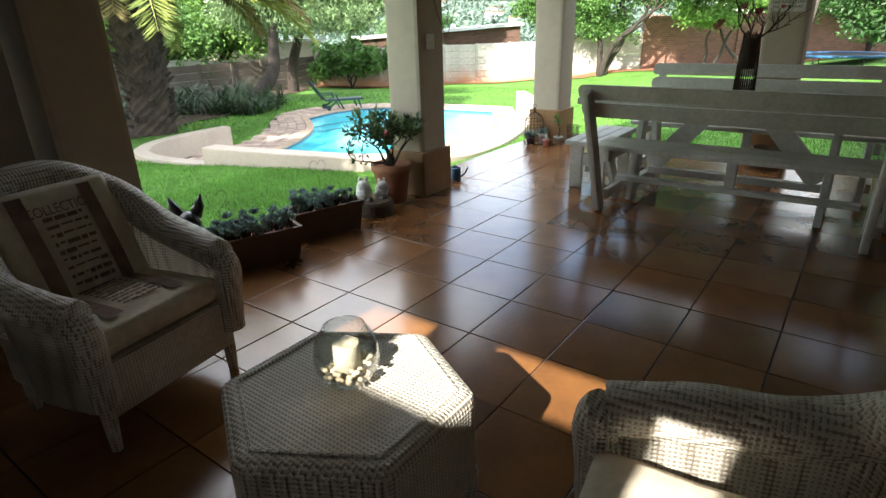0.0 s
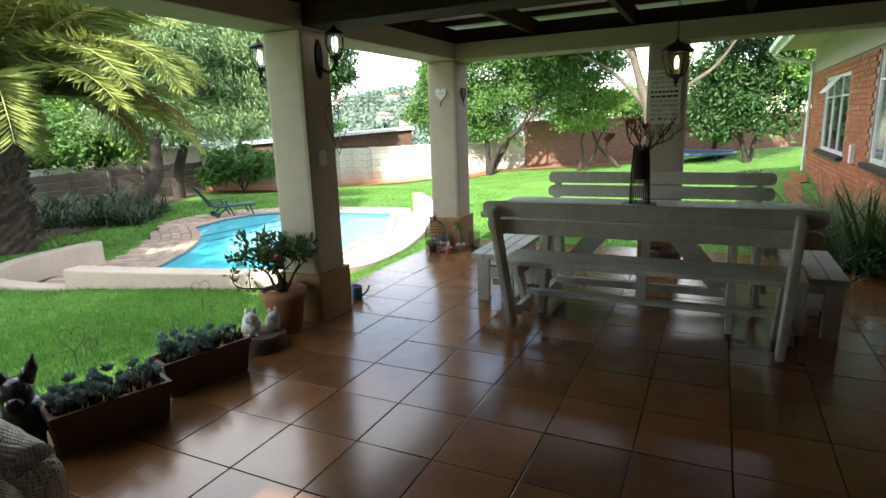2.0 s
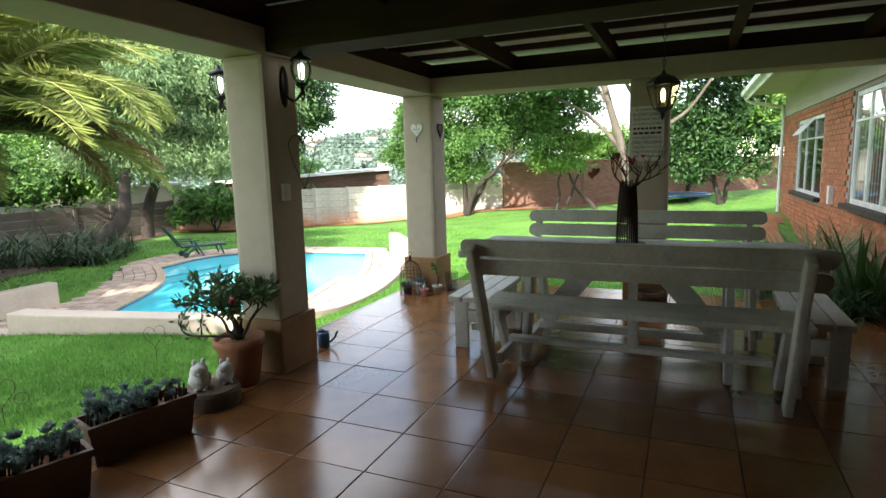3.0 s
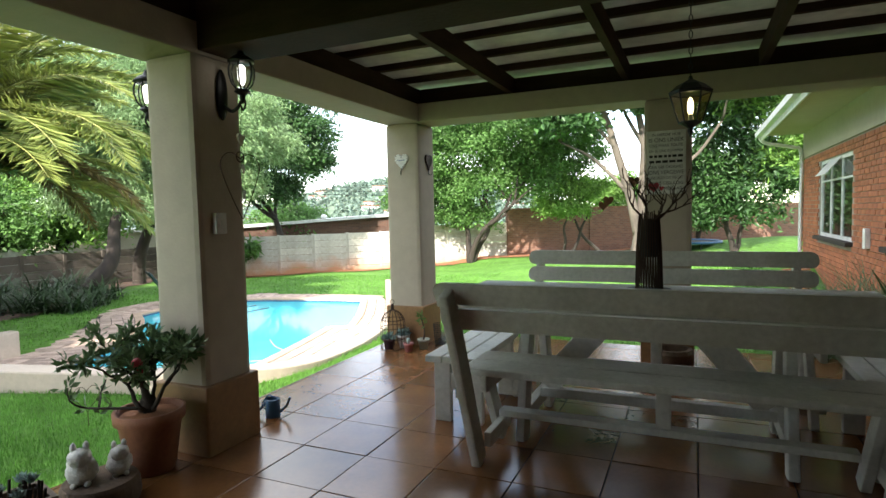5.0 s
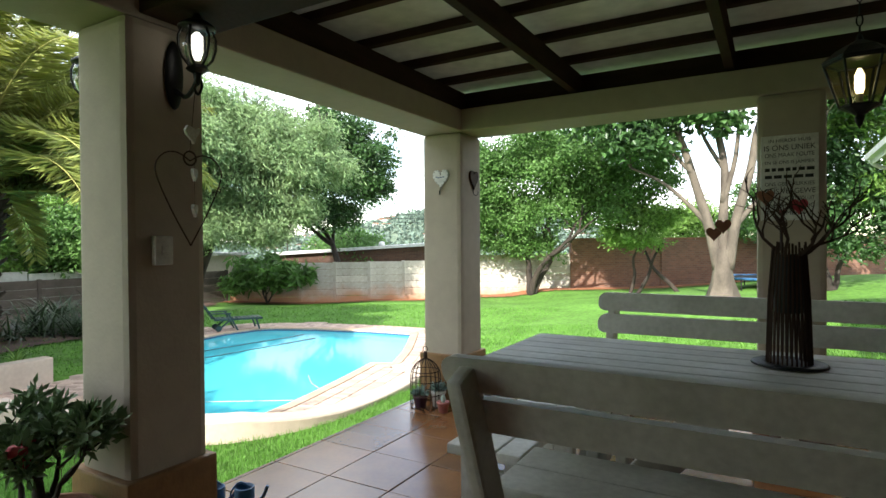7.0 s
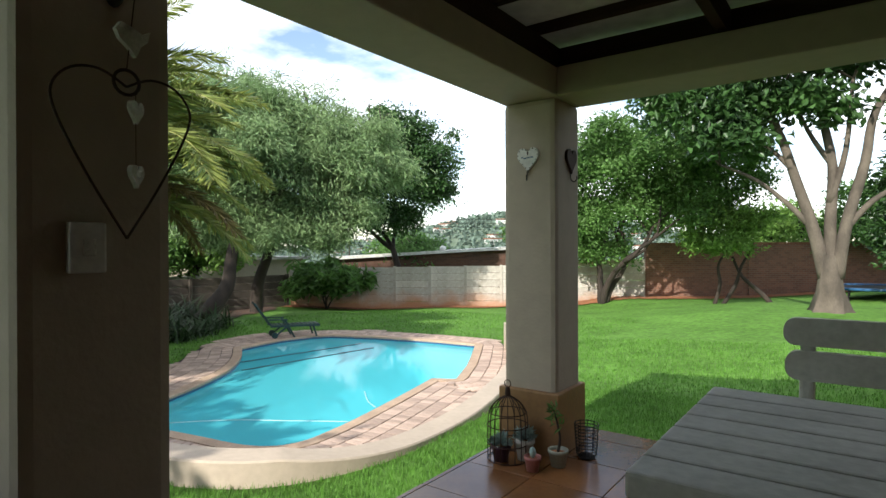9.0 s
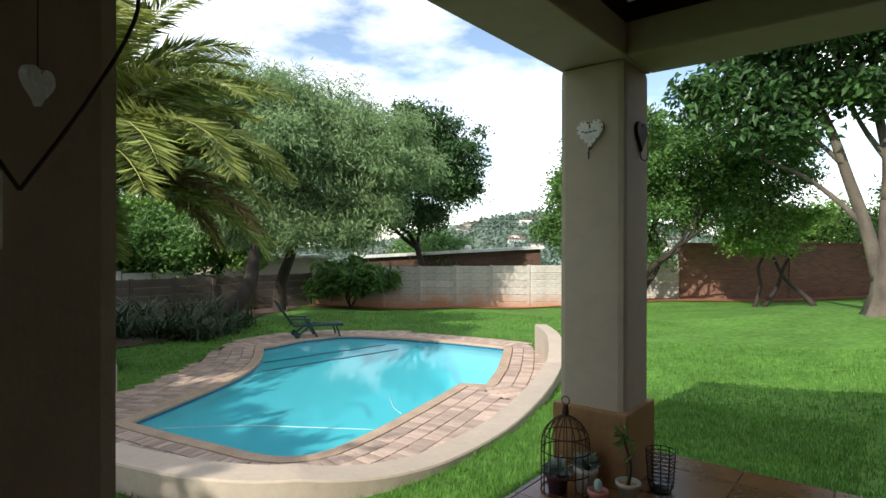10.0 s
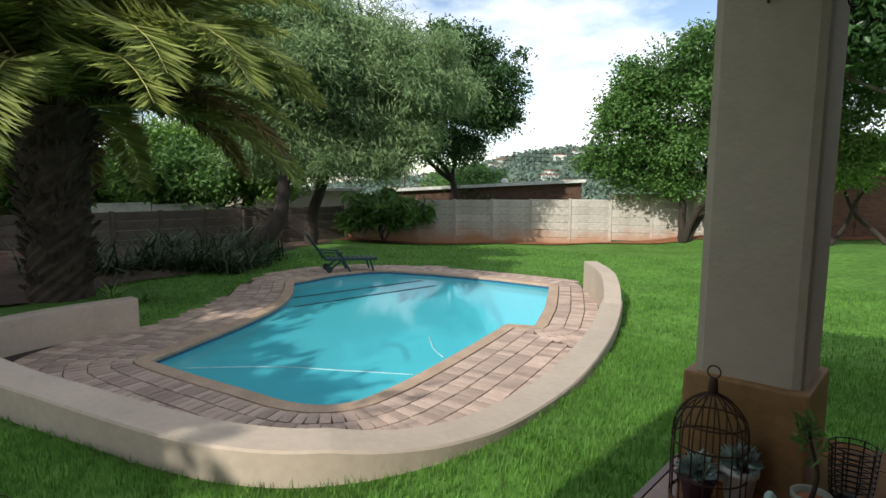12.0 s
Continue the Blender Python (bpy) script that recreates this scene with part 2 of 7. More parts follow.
# aerial haze is mixed into this paler, greyer leaf green
M_leaf_far = leaf_mat("distant leaves, haze in colour", (0.16, 0.22, 0.17), (0.12, 0.175, 0.14), 0.2, 0.8)
M_leaf_grey = leaf_mat("blue grey succulent leaves", (0.34, 0.45, 0.42), (0.23, 0.33, 0.30), 0.12, 0.6)
M_leaf_jade = leaf_mat("jade leaves", (0.12, 0.20, 0.085), (0.10, 0.15, 0.065), 0.15, 0.4)
M_leaf_bed = leaf_mat("deep green strap leaves", (0.035, 0.07, 0.024), (0.022, 0.045, 0.016), 0.2, 0.4)
M_leaf_iris = leaf_mat("grey green blades", (0.15, 0.22, 0.11), (0.095, 0.15, 0.075))


# ---- mesh tools ----
def part(name, bm, material, parent=None, label="", smooth=False):
    me = bpy.data.meshes.new(name)
    bmesh.ops.recalc_face_normals(bm, faces=bm.faces[:])
    bm.to_mesh(me)
    bm.free()
    me.materials.append(material)
    if smooth:
        me.shade_smooth()
    ob = new(name, me)
    if parent:
        ob.parent = parent
    if label:
        ob["label"] = label
    return ob


def thing(name, label, category, group="", at=(0, 0, 0), rz=0.0, kind=""):
    ob = new(name)
    ob.empty_display_size = 0.1
    ob.matrix_basis = pose(*at, 0, 0, rz)
    return tagged(ob, label, category, group, kind)


def setting(name, bm, material, label, category, smooth=False, kind="structure"):
    return tagged(part(name, bm, material, None, "", smooth), label, category, "", kind)


def box(bm, x0, x1, y0, y1, z0, z1, bevel=0.0, turn=None):
    m = Matrix.Translation(((x0 + x1) / 2, (y0 + y1) / 2, (z0 + z1) / 2)) @ Matrix.Diagonal((x1 - x0, y1 - y0, z1 - z0, 1))
    if turn is not None:
        m = turn @ m
    r = bmesh.ops.create_cube(bm, size=1, matrix=m)
    if bevel:
        es = {e for v in r["verts"] for e in v.link_edges}
        bmesh.ops.bevel(bm, geom=list(es), offset=bevel, segments=2, affect="EDGES", profile=0.6)
    return bm


def boxed(*a, **k):
    return box(bmesh.new(), *a, **k)


def tube(bm, pts, radii, n=8):
    """A round tube along points, with its radius at each of them."""
    pts = [Vector(p) for p in pts]
    if not isinstance(radii, (list, tuple)):
        radii = [radii] * len(pts)
    rings, side = [], None
    for i, p in enumerate(pts):
        d = (pts[min(i + 1, len(pts) - 1)] - pts[max(i - 1, 0)]).normalized()
        if side is None:
            side = d.cross(Vector((0.31, 0.17, 0.93))).normalized()
        side = (side - d * side.dot(d)).normalized()
        up = d.cross(side)
        rings.append([bm.verts.new(p + radii[i] * (math.cos(a) * side + math.sin(a) * up)) for a in (2 * math.pi * k / n for k in range(n))])
    for r0, r1 in zip(rings, rings[1:]):
        for k in range(n):
            bm.faces.new((r0[k], r0[(k + 1) % n], r1[(k + 1) % n], r1[k]))
    bm.faces.new(rings[0][::-1])
    bm.faces.new(rings[-1])
    return bm


def lathe(bm, profile, n=24, at=(0, 0, 0), closed=True):
    rings = []
    for r, z in profile:
        rings.append([bm.verts.new((at[0] + r * math.cos(2 * math.pi * k / n), at[1] + r * math.sin(2 * math.pi * k / n), at[2] + z)) for k in range(n)])
    for r0, r1 in zip(rings, rings[1:]):
        for k in range(n):
            bm.faces.new((r0[k], r0[(k + 1) % n], r1[(k + 1) % n], r1[k]))
    if closed:
        bm.faces.new(rings[0][::-1])
        bm.faces.new(rings[-1])
    return bm


def prism(bm, outline, z0, z1):
    """An upright block over a plan outline; z0 and z1 may be functions of x, y."""
    f0 = z0 if callable(z0) else (lambda x, y: z0)
    f1 = z1 if callable(z1) else (lambda x, y: z1)
    lo = [bm.verts.new((x, y, f0(x, y))) for x, y in outline]
    hi = [bm.verts.new((x, y, f1(x, y))) for x, y in outline]
    k = len(outline)
    for i in range(k):
        bm.faces.new((lo[i], lo[(i + 1) % k], hi[(i + 1) % k], hi[i]))
    bm.faces.new(lo[::-1])
    bm.faces.new(hi)
    return bm


def blob(bm, c, r, sub=2, rough=0.15, seed=0.0):
    res = bmesh.ops.create_icosphere(bm, subdivisions=sub, radius=1)
    rr = Vector(r) if isinstance(r, (tuple, list)) else Vector((r, r, r))
    for v in res["verts"]:
        k = 1 + rough * noise.noise(v.co * 2.2 + Vector((seed, seed * 1.7, 0)))
        v.co = Vector(c) + Vector((v.co.x * rr.x, v.co.y * rr.y, v.co.z * rr.z)) * k
    return bm


def smooth_line(pts, per=8, closed=False):
    """Points along a Catmull-Rom curve."""
    pts = [Vector(p) for p in pts]
    out, n = [], len(pts)
    for i in range(n if closed else n - 1):
        g = (lambda j: pts[j % n]) if closed else (lambda j: pts[min(max(j, 0), n - 1)])
        a, b, c, d = g(i - 1), g(i), g(i + 1), g(i + 2)
        for k in range(per):
            t = k / per
            out.append(0.5 * (2 * b + (c - a) * t + (2 * a - 5 * b + 4 * c - d) * t * t + (3 * b - a - 3 * c + d) * t ** 3))
    if not closed:
        out.append(pts[-1])
    return out


def strip(bm, line, width, z0, z1):
    """A wall of that width along a plan line, centred on it; z0, z1: numbers or functions of the share of the way."""
    n = len(line)
    rows = []
    for i, p in enumerate(line):
        d = (line[min(i + 1, n - 1)] - line[max(i - 1, 0)]).to_2d().normalized()
        s = Vector((-d.y, d.x)) * width / 2
        a, b = (z0(i / (n - 1)) if callable(z0) else z0), (z1(i / (n - 1)) if callable(z1) else z1)
        rows.append([bm.verts.new((p.x + s.x * e, p.y + s.y * e, z)) for e, z in ((1, a), (1, b - 0.015), (0.93, b), (-0.93, b), (-1, b - 0.015), (-1, a))])
    for r0, r1 in zip(rows, rows[1:]):
        for k in range(6):
            bm.faces.new((r0[k], r0[(k + 1) % 6], r1[(k + 1) % 6], r1[k]))
    bm.faces.new(rows[0])
    bm.faces.new(rows[-1][::-1])
    return bm


def fast_mesh(name, verts, faces, material, smooth=False):
    """One mesh from arrays of vertices (n, 3) and equal-sided faces (m, k)."""
    me = bpy.data.meshes.new(name)
    k = faces.shape[1]
    me.vertices.add(len(verts))
    me.vertices.foreach_set("co", np.ascontiguousarray(verts, dtype=np.float32).ravel())
    me.loops.add(faces.size)
    me.loops.foreach_set("vertex_index", np.ascontiguousarray(faces, dtype=np.int32).ravel())
    me.polygons.add(len(faces))
    me.polygons.foreach_set("loop_start", np.arange(0, faces.size, k, dtype=np.int32))
    me.update(calc_edges=True)
    me.validate()
    me.materials.append(material)
    if smooth:
        me.shade_smooth()
    return new(name, me)


def leaf_arrays(rng, centres, axes, length, width, fold=0.25, jitter=0.35):
    """Pointed, folded leaves (two quads... a kite each side of the rib) at centres, along axes."""
    n = len(centres)
    ax = axes / np.maximum(np.linalg.norm(axes, axis=1, keepdims=True), 1e-6)
    rnd = rng.normal(size=(n, 3))
    side = np.cross(ax, rnd)
    side /= np.maximum(np.linalg.norm(side, axis=1, keepdims=True), 1e-6)
    nor = np.cross(side, ax)
    ln = length * (1 + jitter * rng.uniform(-1, 1, (n, 1)))
    wd = width * (1 + jitter * rng.uniform(-1, 1, (n, 1)))
    base = centres - ax * ln / 2
    tip = centres + ax * ln / 2 - nor * ln * 0.12
    l1 = centres + side * wd / 2 + nor * wd * fold
    r1 = centres - side * wd / 2 + nor * wd * fold
    v = np.stack([base, l1, tip, r1], axis=1).reshape(-1, 3)
    i = np.arange(n)[:, None] * 4
    f = np.concatenate([i + np.array([[0, 1, 2]]), i + np.array([[0, 2, 3]])], axis=0)
    return v, f


def crown(name, clumps, count, length, width, material, parent, seed=1, droop=0.3, spread=0.22, label=""):
    """A crown of single leaves gathered in many small sprays, which fill the shells of the clumps and leave gaps between."""
    rng = np.random.default_rng(seed)
    # small sprigs stand out of the big clumps, so that the outline is uneven
    sprigs = []
    for c, r in clumps:
        for k in range(6):
            q = rng.normal(size=3)
            q[2] = abs(q[2]) * 0.8 - 0.25
            q /= np.linalg.norm(q)
            e = rng.uniform(0.18, 0.34)
            sprigs.append((tuple(np.array(c) + q * np.array(r) * rng.uniform(0.95, 1.2)), tuple(x * e for x in r)))
    clumps = [(c, tuple(x * 0.9 for x in r)) for c, r in clumps] + sprigs
    cs, rs = np.array([c for c, r in clumps], float), np.array([r if isinstance(r, tuple) else (r, r, r) for c, r in clumps], float)
    vol = rs.prod(axis=1) ** 0.6
    sprays = max(count // 14, 1)
    pick = rng.choice(len(cs), sprays, p=vol / vol.sum())
    d = rng.normal(size=(sprays, 3))
    d /= np.linalg.norm(d, axis=1, keepdims=True)
    d[:, 2] = np.where(d[:, 2] < -0.4, -d[:, 2] * 0.6, d[:, 2])
    rad = 0.55 + 0.5 * rng.beta(4, 1.6, (sprays, 1)) + 0.10 * rng.normal(size=(sprays, 1))
    ph = pick[:, None] * 1.7 + seed
    lump = np.sin(d[:, :1] * 5.1 + ph) * np.sin(d[:, 1:2] * 4.3 + 1.3 * ph) + 0.7 * np.sin(d[:, 2:3] * 6.7 + 2.1 * ph) * np.sin(d[:, :1] * 8.3 - ph)
    sc = cs[pick] + d * rs[pick] * rad * (1 + 0.20 * lump)
    who = rng.integers(0, sprays, count)
    pos = sc[who] + rng.normal(size=(count, 3)) * spread * np.array([1, 1, 0.8])
    axis = d[who] * 0.8 + rng.normal(size=(count, 3)) * 0.6
    axis[:, 2] -= droop
    v, f = leaf_arrays(rng, pos, axis, length, width)
    ob = fast_mesh(name, v, f, material)
    ob.parent = parent
    if label:
        ob["label"] = label
    return ob


# ---- the lie of the land ----
GROUND = [(-3.3, 4, -.45), (-3.3, 8, -.47), (-3.3, 0, -.47), (-6.0, 6.3, -.50), (-7.4, 6.2, -.54), (-8.8, 6.0, -.62), (-4.35, 8.2, -.50), (-4.3, 9.4, -.52), (-4.5, 10.8, -.60), (-5.0, 12.2, -.70), (-5.6, 13.8, -.79), (-6.8, 15.6, -.90), (-8.6, 18.4, -1.03), (-10.5, 17.2, -1.02),
          (-13, 16.5, -1.02), (-15, 13.5, -.99), (-12.8, 10.5, -.97), (-11.9, 9.3, -.95), (-14, 8.7, -.88), (-19, 23.8, -1.32), (-14.4, 26, -1.2), (-11.2, 25, -1.05), (-8.4, 29, -.75), (-2, 23.1, -.42), (0, 9.4, -.37),
          (1.8, 10, -.2), (1.8, 17.8, .15), (4, 28, .12), (-3.4, 12, -.58), (-20, 9, -.86), (-10.6, 5.6, -.68), (-12.2, 7.2, -.80), (-24, 18, -1.25), (-4, 16, -.70), (-6, 4, -.50), (-9, 3, -.60), (-12, 2, -.75), (0, 14, -.25)]
GP = np.array(GROUND)


def ground_z(x, y):
    x, y = np.asarray(x, float), np.asarray(y, float)
    d2 = (x[..., None] - GP[:, 0]) ** 2 + (y[..., None] - GP[:, 1]) ** 2 + 0.15
    w = d2 ** -1.6
    return (w * GP[:, 2]).sum(-1) / w.sum(-1)


def gz(x, y):
    return float(ground_z(np.array([x]), np.array([y]))[0])


# ---- ground ----
POOL = smooth_line([(-12.9, 12.75, 0), (-11.9, 12.05, 0), (-11.05, 11.25, 0), (-10.4, 10.3, 0), (-9.85, 9.25, 0), (-9.5, 8.55, 0)], 5) + smooth_line([(-9.45, 8.5, 0), (-8.6, 8.62, 0), (-7.75, 8.78, 0), (-7.2, 8.88, 0), (-6.85, 9.05, 0), (-6.68, 9.35, 0), (-6.7, 9.8, 0), (-6.8, 10.4, 0), (-7.1, 11.7, 0), (-7.4, 12.85, 0)], 4) \
    + [Vector(p) for p in ((-7.02, 13.05, 0), (-7.55, 14.2, 0), (-8.1, 15.2, 0), (-8.7, 16.25, 0), (-10.0, 16.1, 0), (-11.5, 15.75, 0), (-12.6, 15.3, 0), (-12.95, 14.9, 0), (-13.1, 14.0, 0))]
KERB = smooth_line([(-8.33, 6.74, 0), (-7.60, 6.87, 0), (-6.93, 7.04, 0), (-6.29, 7.20, 0), (-5.80, 7.34, 0), (-5.45, 7.49, 0), (-5.19, 7.66, 0), (-5.01, 7.86, 0), (-4.87, 8.12, 0), (-4.77, 8.48, 0), (-4.75, 9.07, 0), (-4.93, 10.25, 0), (-5.48, 12.05, 0), (-6.24, 13.95, 0)], 6)
KERB_END = smooth_line([(-6.10, 13.65, 0), (-6.55, 14.55, 0), (-7.15, 15.5, 0), (-7.85, 16.35, 0)], 6)
WALL = smooth_line([(-11.22, 9.0, 0), (-11.22, 8.3, 0), (-11.1, 7.6, 0), (-10.8, 6.98, 0), (-10.3, 6.58, 0), (-9.7, 6.46, 0), (-9.05, 6.53, 0), (-8.30, 6.70, 0)], 6)
DECK_OUT = [(p.x, p.y) for p in KERB] + [(p.x, p.y) for p in KERB_END[4:]] + [(-8.7, 17.2), (-10.3, 17.0), (-12.3, 16.6), (-13.9, 15.4), (-14.5, 13.9), (-14.1, 12.6), (-12.65, 11.15), (-11.6, 9.75), (-11.2, 8.95), (-11.1, 7.6), (-10.3, 6.6), (-9.05, 6.55)]
DECK_Z, WATER_Z = -0.975, -1.065


def inside(poly, x, y):
    hit = np.zeros(x.shape, bool)
    for (x0, y0), (x1, y1) in zip(poly, poly[1:] + poly[:1]):
        if y0 != y1:
            hit ^= ((y0 > y) != (y1 > y)) & (x < (x1 - x0) * (y - y0) / (y1 - y0) + x0)
    return hit


def shrunk(poly, by):
    cx, cy = sum(p[0] for p in poly) / len(poly), sum(p[1] for p in poly) / len(poly)
    return [(x + (cx - x) / math.hypot(x - cx, y - cy) * by, y + (cy - y) / math.hypot(x - cx, y - cy) * by) for x, y in poly]


gx = np.concatenate([np.linspace(-900, -60, 12), np.linspace(-56, -26, 12), np.arange(-25, 6, 0.2), np.linspace(7, 40, 12), np.linspace(60, 900, 12)])
gy = np.concatenate([np.linspace(-900, -30, 12), np.linspace(-25, 0, 12), np.arange(0.3, 33, 0.2), np.linspace(34, 60, 10), np.linspace(80, 900, 14)])
XX, YY = np.meshgrid(gx, gy, indexing="ij")
ZZ = ground_z(XX, YY)
walled = (XX > -11.35) & (YY < 9.1) | (XX > -7.6) & (YY < 16.0)
ZZ[inside(shrunk(DECK_OUT, 0.25), XX, YY) | inside(DECK_OUT, XX, YY) & walled] = -3.6
far = np.maximum(np.hypot(XX + 5, YY - 12) - 40, 0)
ZZ = np.where(far > 0, ZZ - np.minimum(far * 0.06, 12), ZZ)
idx = np.arange(XX.size).reshape(XX.shape)
quads = np.stack([idx[:-1, :-1], idx[1:, :-1], idx[1:, 1:], idx[:-1, 1:]], -1).reshape(-1, 4)
ground = fast_mesh("ground", np.stack([XX, YY, ZZ], -1).reshape(-1, 3), quads, M_lawn, True)
tagged(ground, "bright green mown lawn sloping down to the pool", "lawn", "", "structure")

# ---- pool ----
PZ = 2.3
pool_line = [(p.x, p.y) for p in POOL]
bm = bmesh.new()
n = len(pool_line)
top = [bm.verts.new((x, y, DECK_Z - 0.02)) for x, y in pool_line]
mid = [bm.verts.new((x, y, WATER_Z - 0.06)) for x, y in pool_line]
low = [bm.verts.new((x, y, WATER_Z - 1.1)) for x, y in pool_line]
for i in range(n):
    j = (i + 1) % n
    bm.faces.new((top[i], top[j], mid[j], mid[i]))
    bm.faces.new((mid[i], mid[j], low[j], low[i]))
bm.faces.new(low)
bmesh.ops.triangulate(bm, faces=[f for f in bm.faces if len(f.verts) > 4])
M_step = mat("blue tile edge", (0.012, 0.06, 0.085), 0.5, (0.02, 0.08, 0.11), 20)
M_hose = mat("pale wet hose", (0.38, 0.62, 0.66), 0.4, None, 8)
pool = thing("swimming_pool", "free-form swimming pool with pale blue walls and clear turquoise water", "swimming pool")
part("basin", bm, M_pool, pool, "pale blue painted basin")
bm = bmesh.new()
vs = [bm.verts.new((x, y, WATER_Z)) for x, y in pool_line]
bmesh.ops.triangulate(bm, faces=[bm.faces.new(vs)])
w = part("water", bm, M_water, pool, "still turquoise water")
if w.data.polygons[0].normal.z < 0:
    w.data.flip_normals()
w.visible_shadow = False
# ripple relief on the water
nt = M_water.node_tree
rip = nt.nodes.new("ShaderNodeTexNoise")
rip.inputs["Scale"].default_value = 2.2
rb = nt.nodes.new("ShaderNodeBump")
rb.inputs["Strength"].default_value, rb.inputs["Distance"].default_value = 0.05, 0.05
nt.links.new(rip.outputs["Fac"], rb.inputs["Height"])
deep = nt.nodes.new("ShaderNodeBsdfDiffuse")
deep.inputs["Color"].default_value = (0.085, 0.50, 0.57, 1)
blend = nt.nodes.new("ShaderNodeMixShader")
blend.inputs[0].default_value = 0.78
for nd in nt.nodes:
    if nd.bl_idname == "ShaderNodeBsdfTransparent":
        nt.links.new(nd.outputs[0], blend.inputs[1])
        last = nd
nt.links.new(deep.outputs[0], blend.inputs[2])
for nd in nt.nodes:
    if nd.bl_idname == "ShaderNodeMixShader" and nd != blend:
        nt.links.new(blend.outputs[0], nd.inputs[1])
for nd in nt.nodes:
    if nd.bl_idname in ("ShaderNodeBsdfGlossy", "ShaderNodeLayerWeight"):
        nt.links.new(rb.outputs["Normal"], nd.inputs["Normal"])
bm = bmesh.new()
for i in range(n):
    (x0, y0), (x1, y1) = pool_line[i], pool_line[(i + 1) % n]
    cx, cy = -9.5, 12.5
    def inn(x, y):
        k = 0.012 / math.hypot(x - cx, y - cy)
        return x + (cx - x) * k, y + (cy - y) * k
    a, b2 = inn(x0, y0), inn(x1, y1)
    bm.faces.new([bm.verts.new(p) for p in ((*a, DECK_Z - 0.03), (*b2, DECK_Z - 0.03), (*b2, WATER_Z - 0.07), (*a, WATER_Z - 0.07))])
part("waterline_band", bm, M_band, pool, "navy mosaic waterline band")
for k, (a, b2) in enumerate((((-11.78, 12.0), (-11.37, 15.1)), ((-11.08, 11.55), (-10.71, 14.85)))):
    d = (Vector(b2) - Vector(a)).normalized()
    s = Vector((-d.y, d.x)) * 0.06
    step = bmesh.new()
    corner = [Vector(a) - s * 0.5, Vector(b2) - s * 0.5, Vector(b2) + s * 9, Vector(a) + s * 9]
    prism(step, [tuple(c) for c in corner], WATER_Z - 1.09, WATER_Z - 0.80 - 0.12 * k)
    st = part("step", step, M_pool, pool)
    edge = bmesh.new()
    prism(edge, [tuple(c) for c in (Vector(a) - s * 0.6, Vector(b2) - s * 0.6, Vector(b2) + s * 0.6, Vector(a) + s * 0.6)], WATER_Z - 0.04, WATER_Z + 0.006)
    part("edge_line", edge, M_step, pool, "dark tile line on the step edge")
bm = bmesh.new()
tube(bm, smooth_line([(-9.15, 8.75, WATER_Z), (-8.42, 9.51, WATER_Z), (-7.71, 9.99, WATER_Z), (-7.0, 10.45, WATER_Z)], 6), 0.008, 6)
hose = setting("pool_hose", bm, M_hose, "thin white suction hose floating on the water", "pool hose", True, "")
bm = bmesh.new()
tube(bm, smooth_line([(-8.21, 10.96, WATER_Z - 0.05), (-8.27, 11.2, WATER_Z - 0.05), (-8.02, 11.26, WATER_Z - 0.05), (-7.63, 10.97, WATER_Z - 0.05)], 5), [0.02 + 0.002 * i for i in range(16)], 8)
setting("pool_cleaner", bm, M_band, "dark pool cleaner tail just under the water", "pool cleaner", True, "")
bm = bmesh.new()
tube(bm, smooth_line([(-7.98, 11.76, WATER_Z), (-7.53, 11.37, WATER_Z), (-7.19, 11.18, WATER_Z)], 5), 0.010, 6)
setting("pool_hose", bm, M_hose, "short white hose end in the water", "pool hose", True, "")

# deck bed under the pavers: the deck outline with the pool cut out, as a ring of quads
def ring_points(poly, k):
    """k points at even steps round a closed outline."""
    pts = [Vector(p[:2]) for p in poly]
    seg = [(b - a).length for a, b in zip(pts, pts[1:] + pts[:1])]
    total, out = sum(seg), []
    for i in range(k):
        s = total * i / k
        j = 0
        while s > seg[j]:
            s -= seg[j]
            j += 1
        out.append(pts[j].lerp(pts[(j + 1) % len(pts)], s / seg[j]))
    return out


def nearest_ring(inner, outer):
    out = []
    for p in inner:
        best, bd = None, 1e9
        for a, b in zip(outer, outer[1:] + outer[:1]):
            a, b = Vector(a), Vector(b)
            t = max(0, min(1, (p - a).dot(b - a) / max((b - a).length_squared, 1e-9)))
            q = a.lerp(b, t)
            if (q - p).length < bd:
                best, bd = q, (q - p).length
        out.append(best)
    return out


bm = bmesh.new()
outer_v = [bm.verts.new((x, y, DECK_Z - 0.02)) for x, y in DECK_OUT]
inner_v = [bm.verts.new((x, y, DECK_Z - 0.02)) for x, y in pool_line]
eo = [bm.edges.new((outer_v[i], outer_v[(i + 1) % len(outer_v)])) for i in range(len(outer_v))]
ei = [bm.edges.new((inner_v[i], inner_v[(i + 1) % n])) for i in range(n)]
bmesh.ops.triangle_fill(bm, use_beauty=True, use_dissolve=False, edges=eo + ei)
bad = [f for f in bm.faces if inside(pool_line, np.array([f.calc_center_median().x]), np.array([f.calc_center_median().y]))[0]]
bmesh.ops.delete(bm, geom=bad, context="FACES")
ext = bmesh.ops.extrude_face_region(bm, geom=bm.faces[:])
for v in ext["geom"]:
    if isinstance(v, bmesh.types.BMVert):
        v.co.z -= 0.25
deck = setting("pool_deck", bm, M_grout, "paved pool surround of worn clay pavers", "paving")

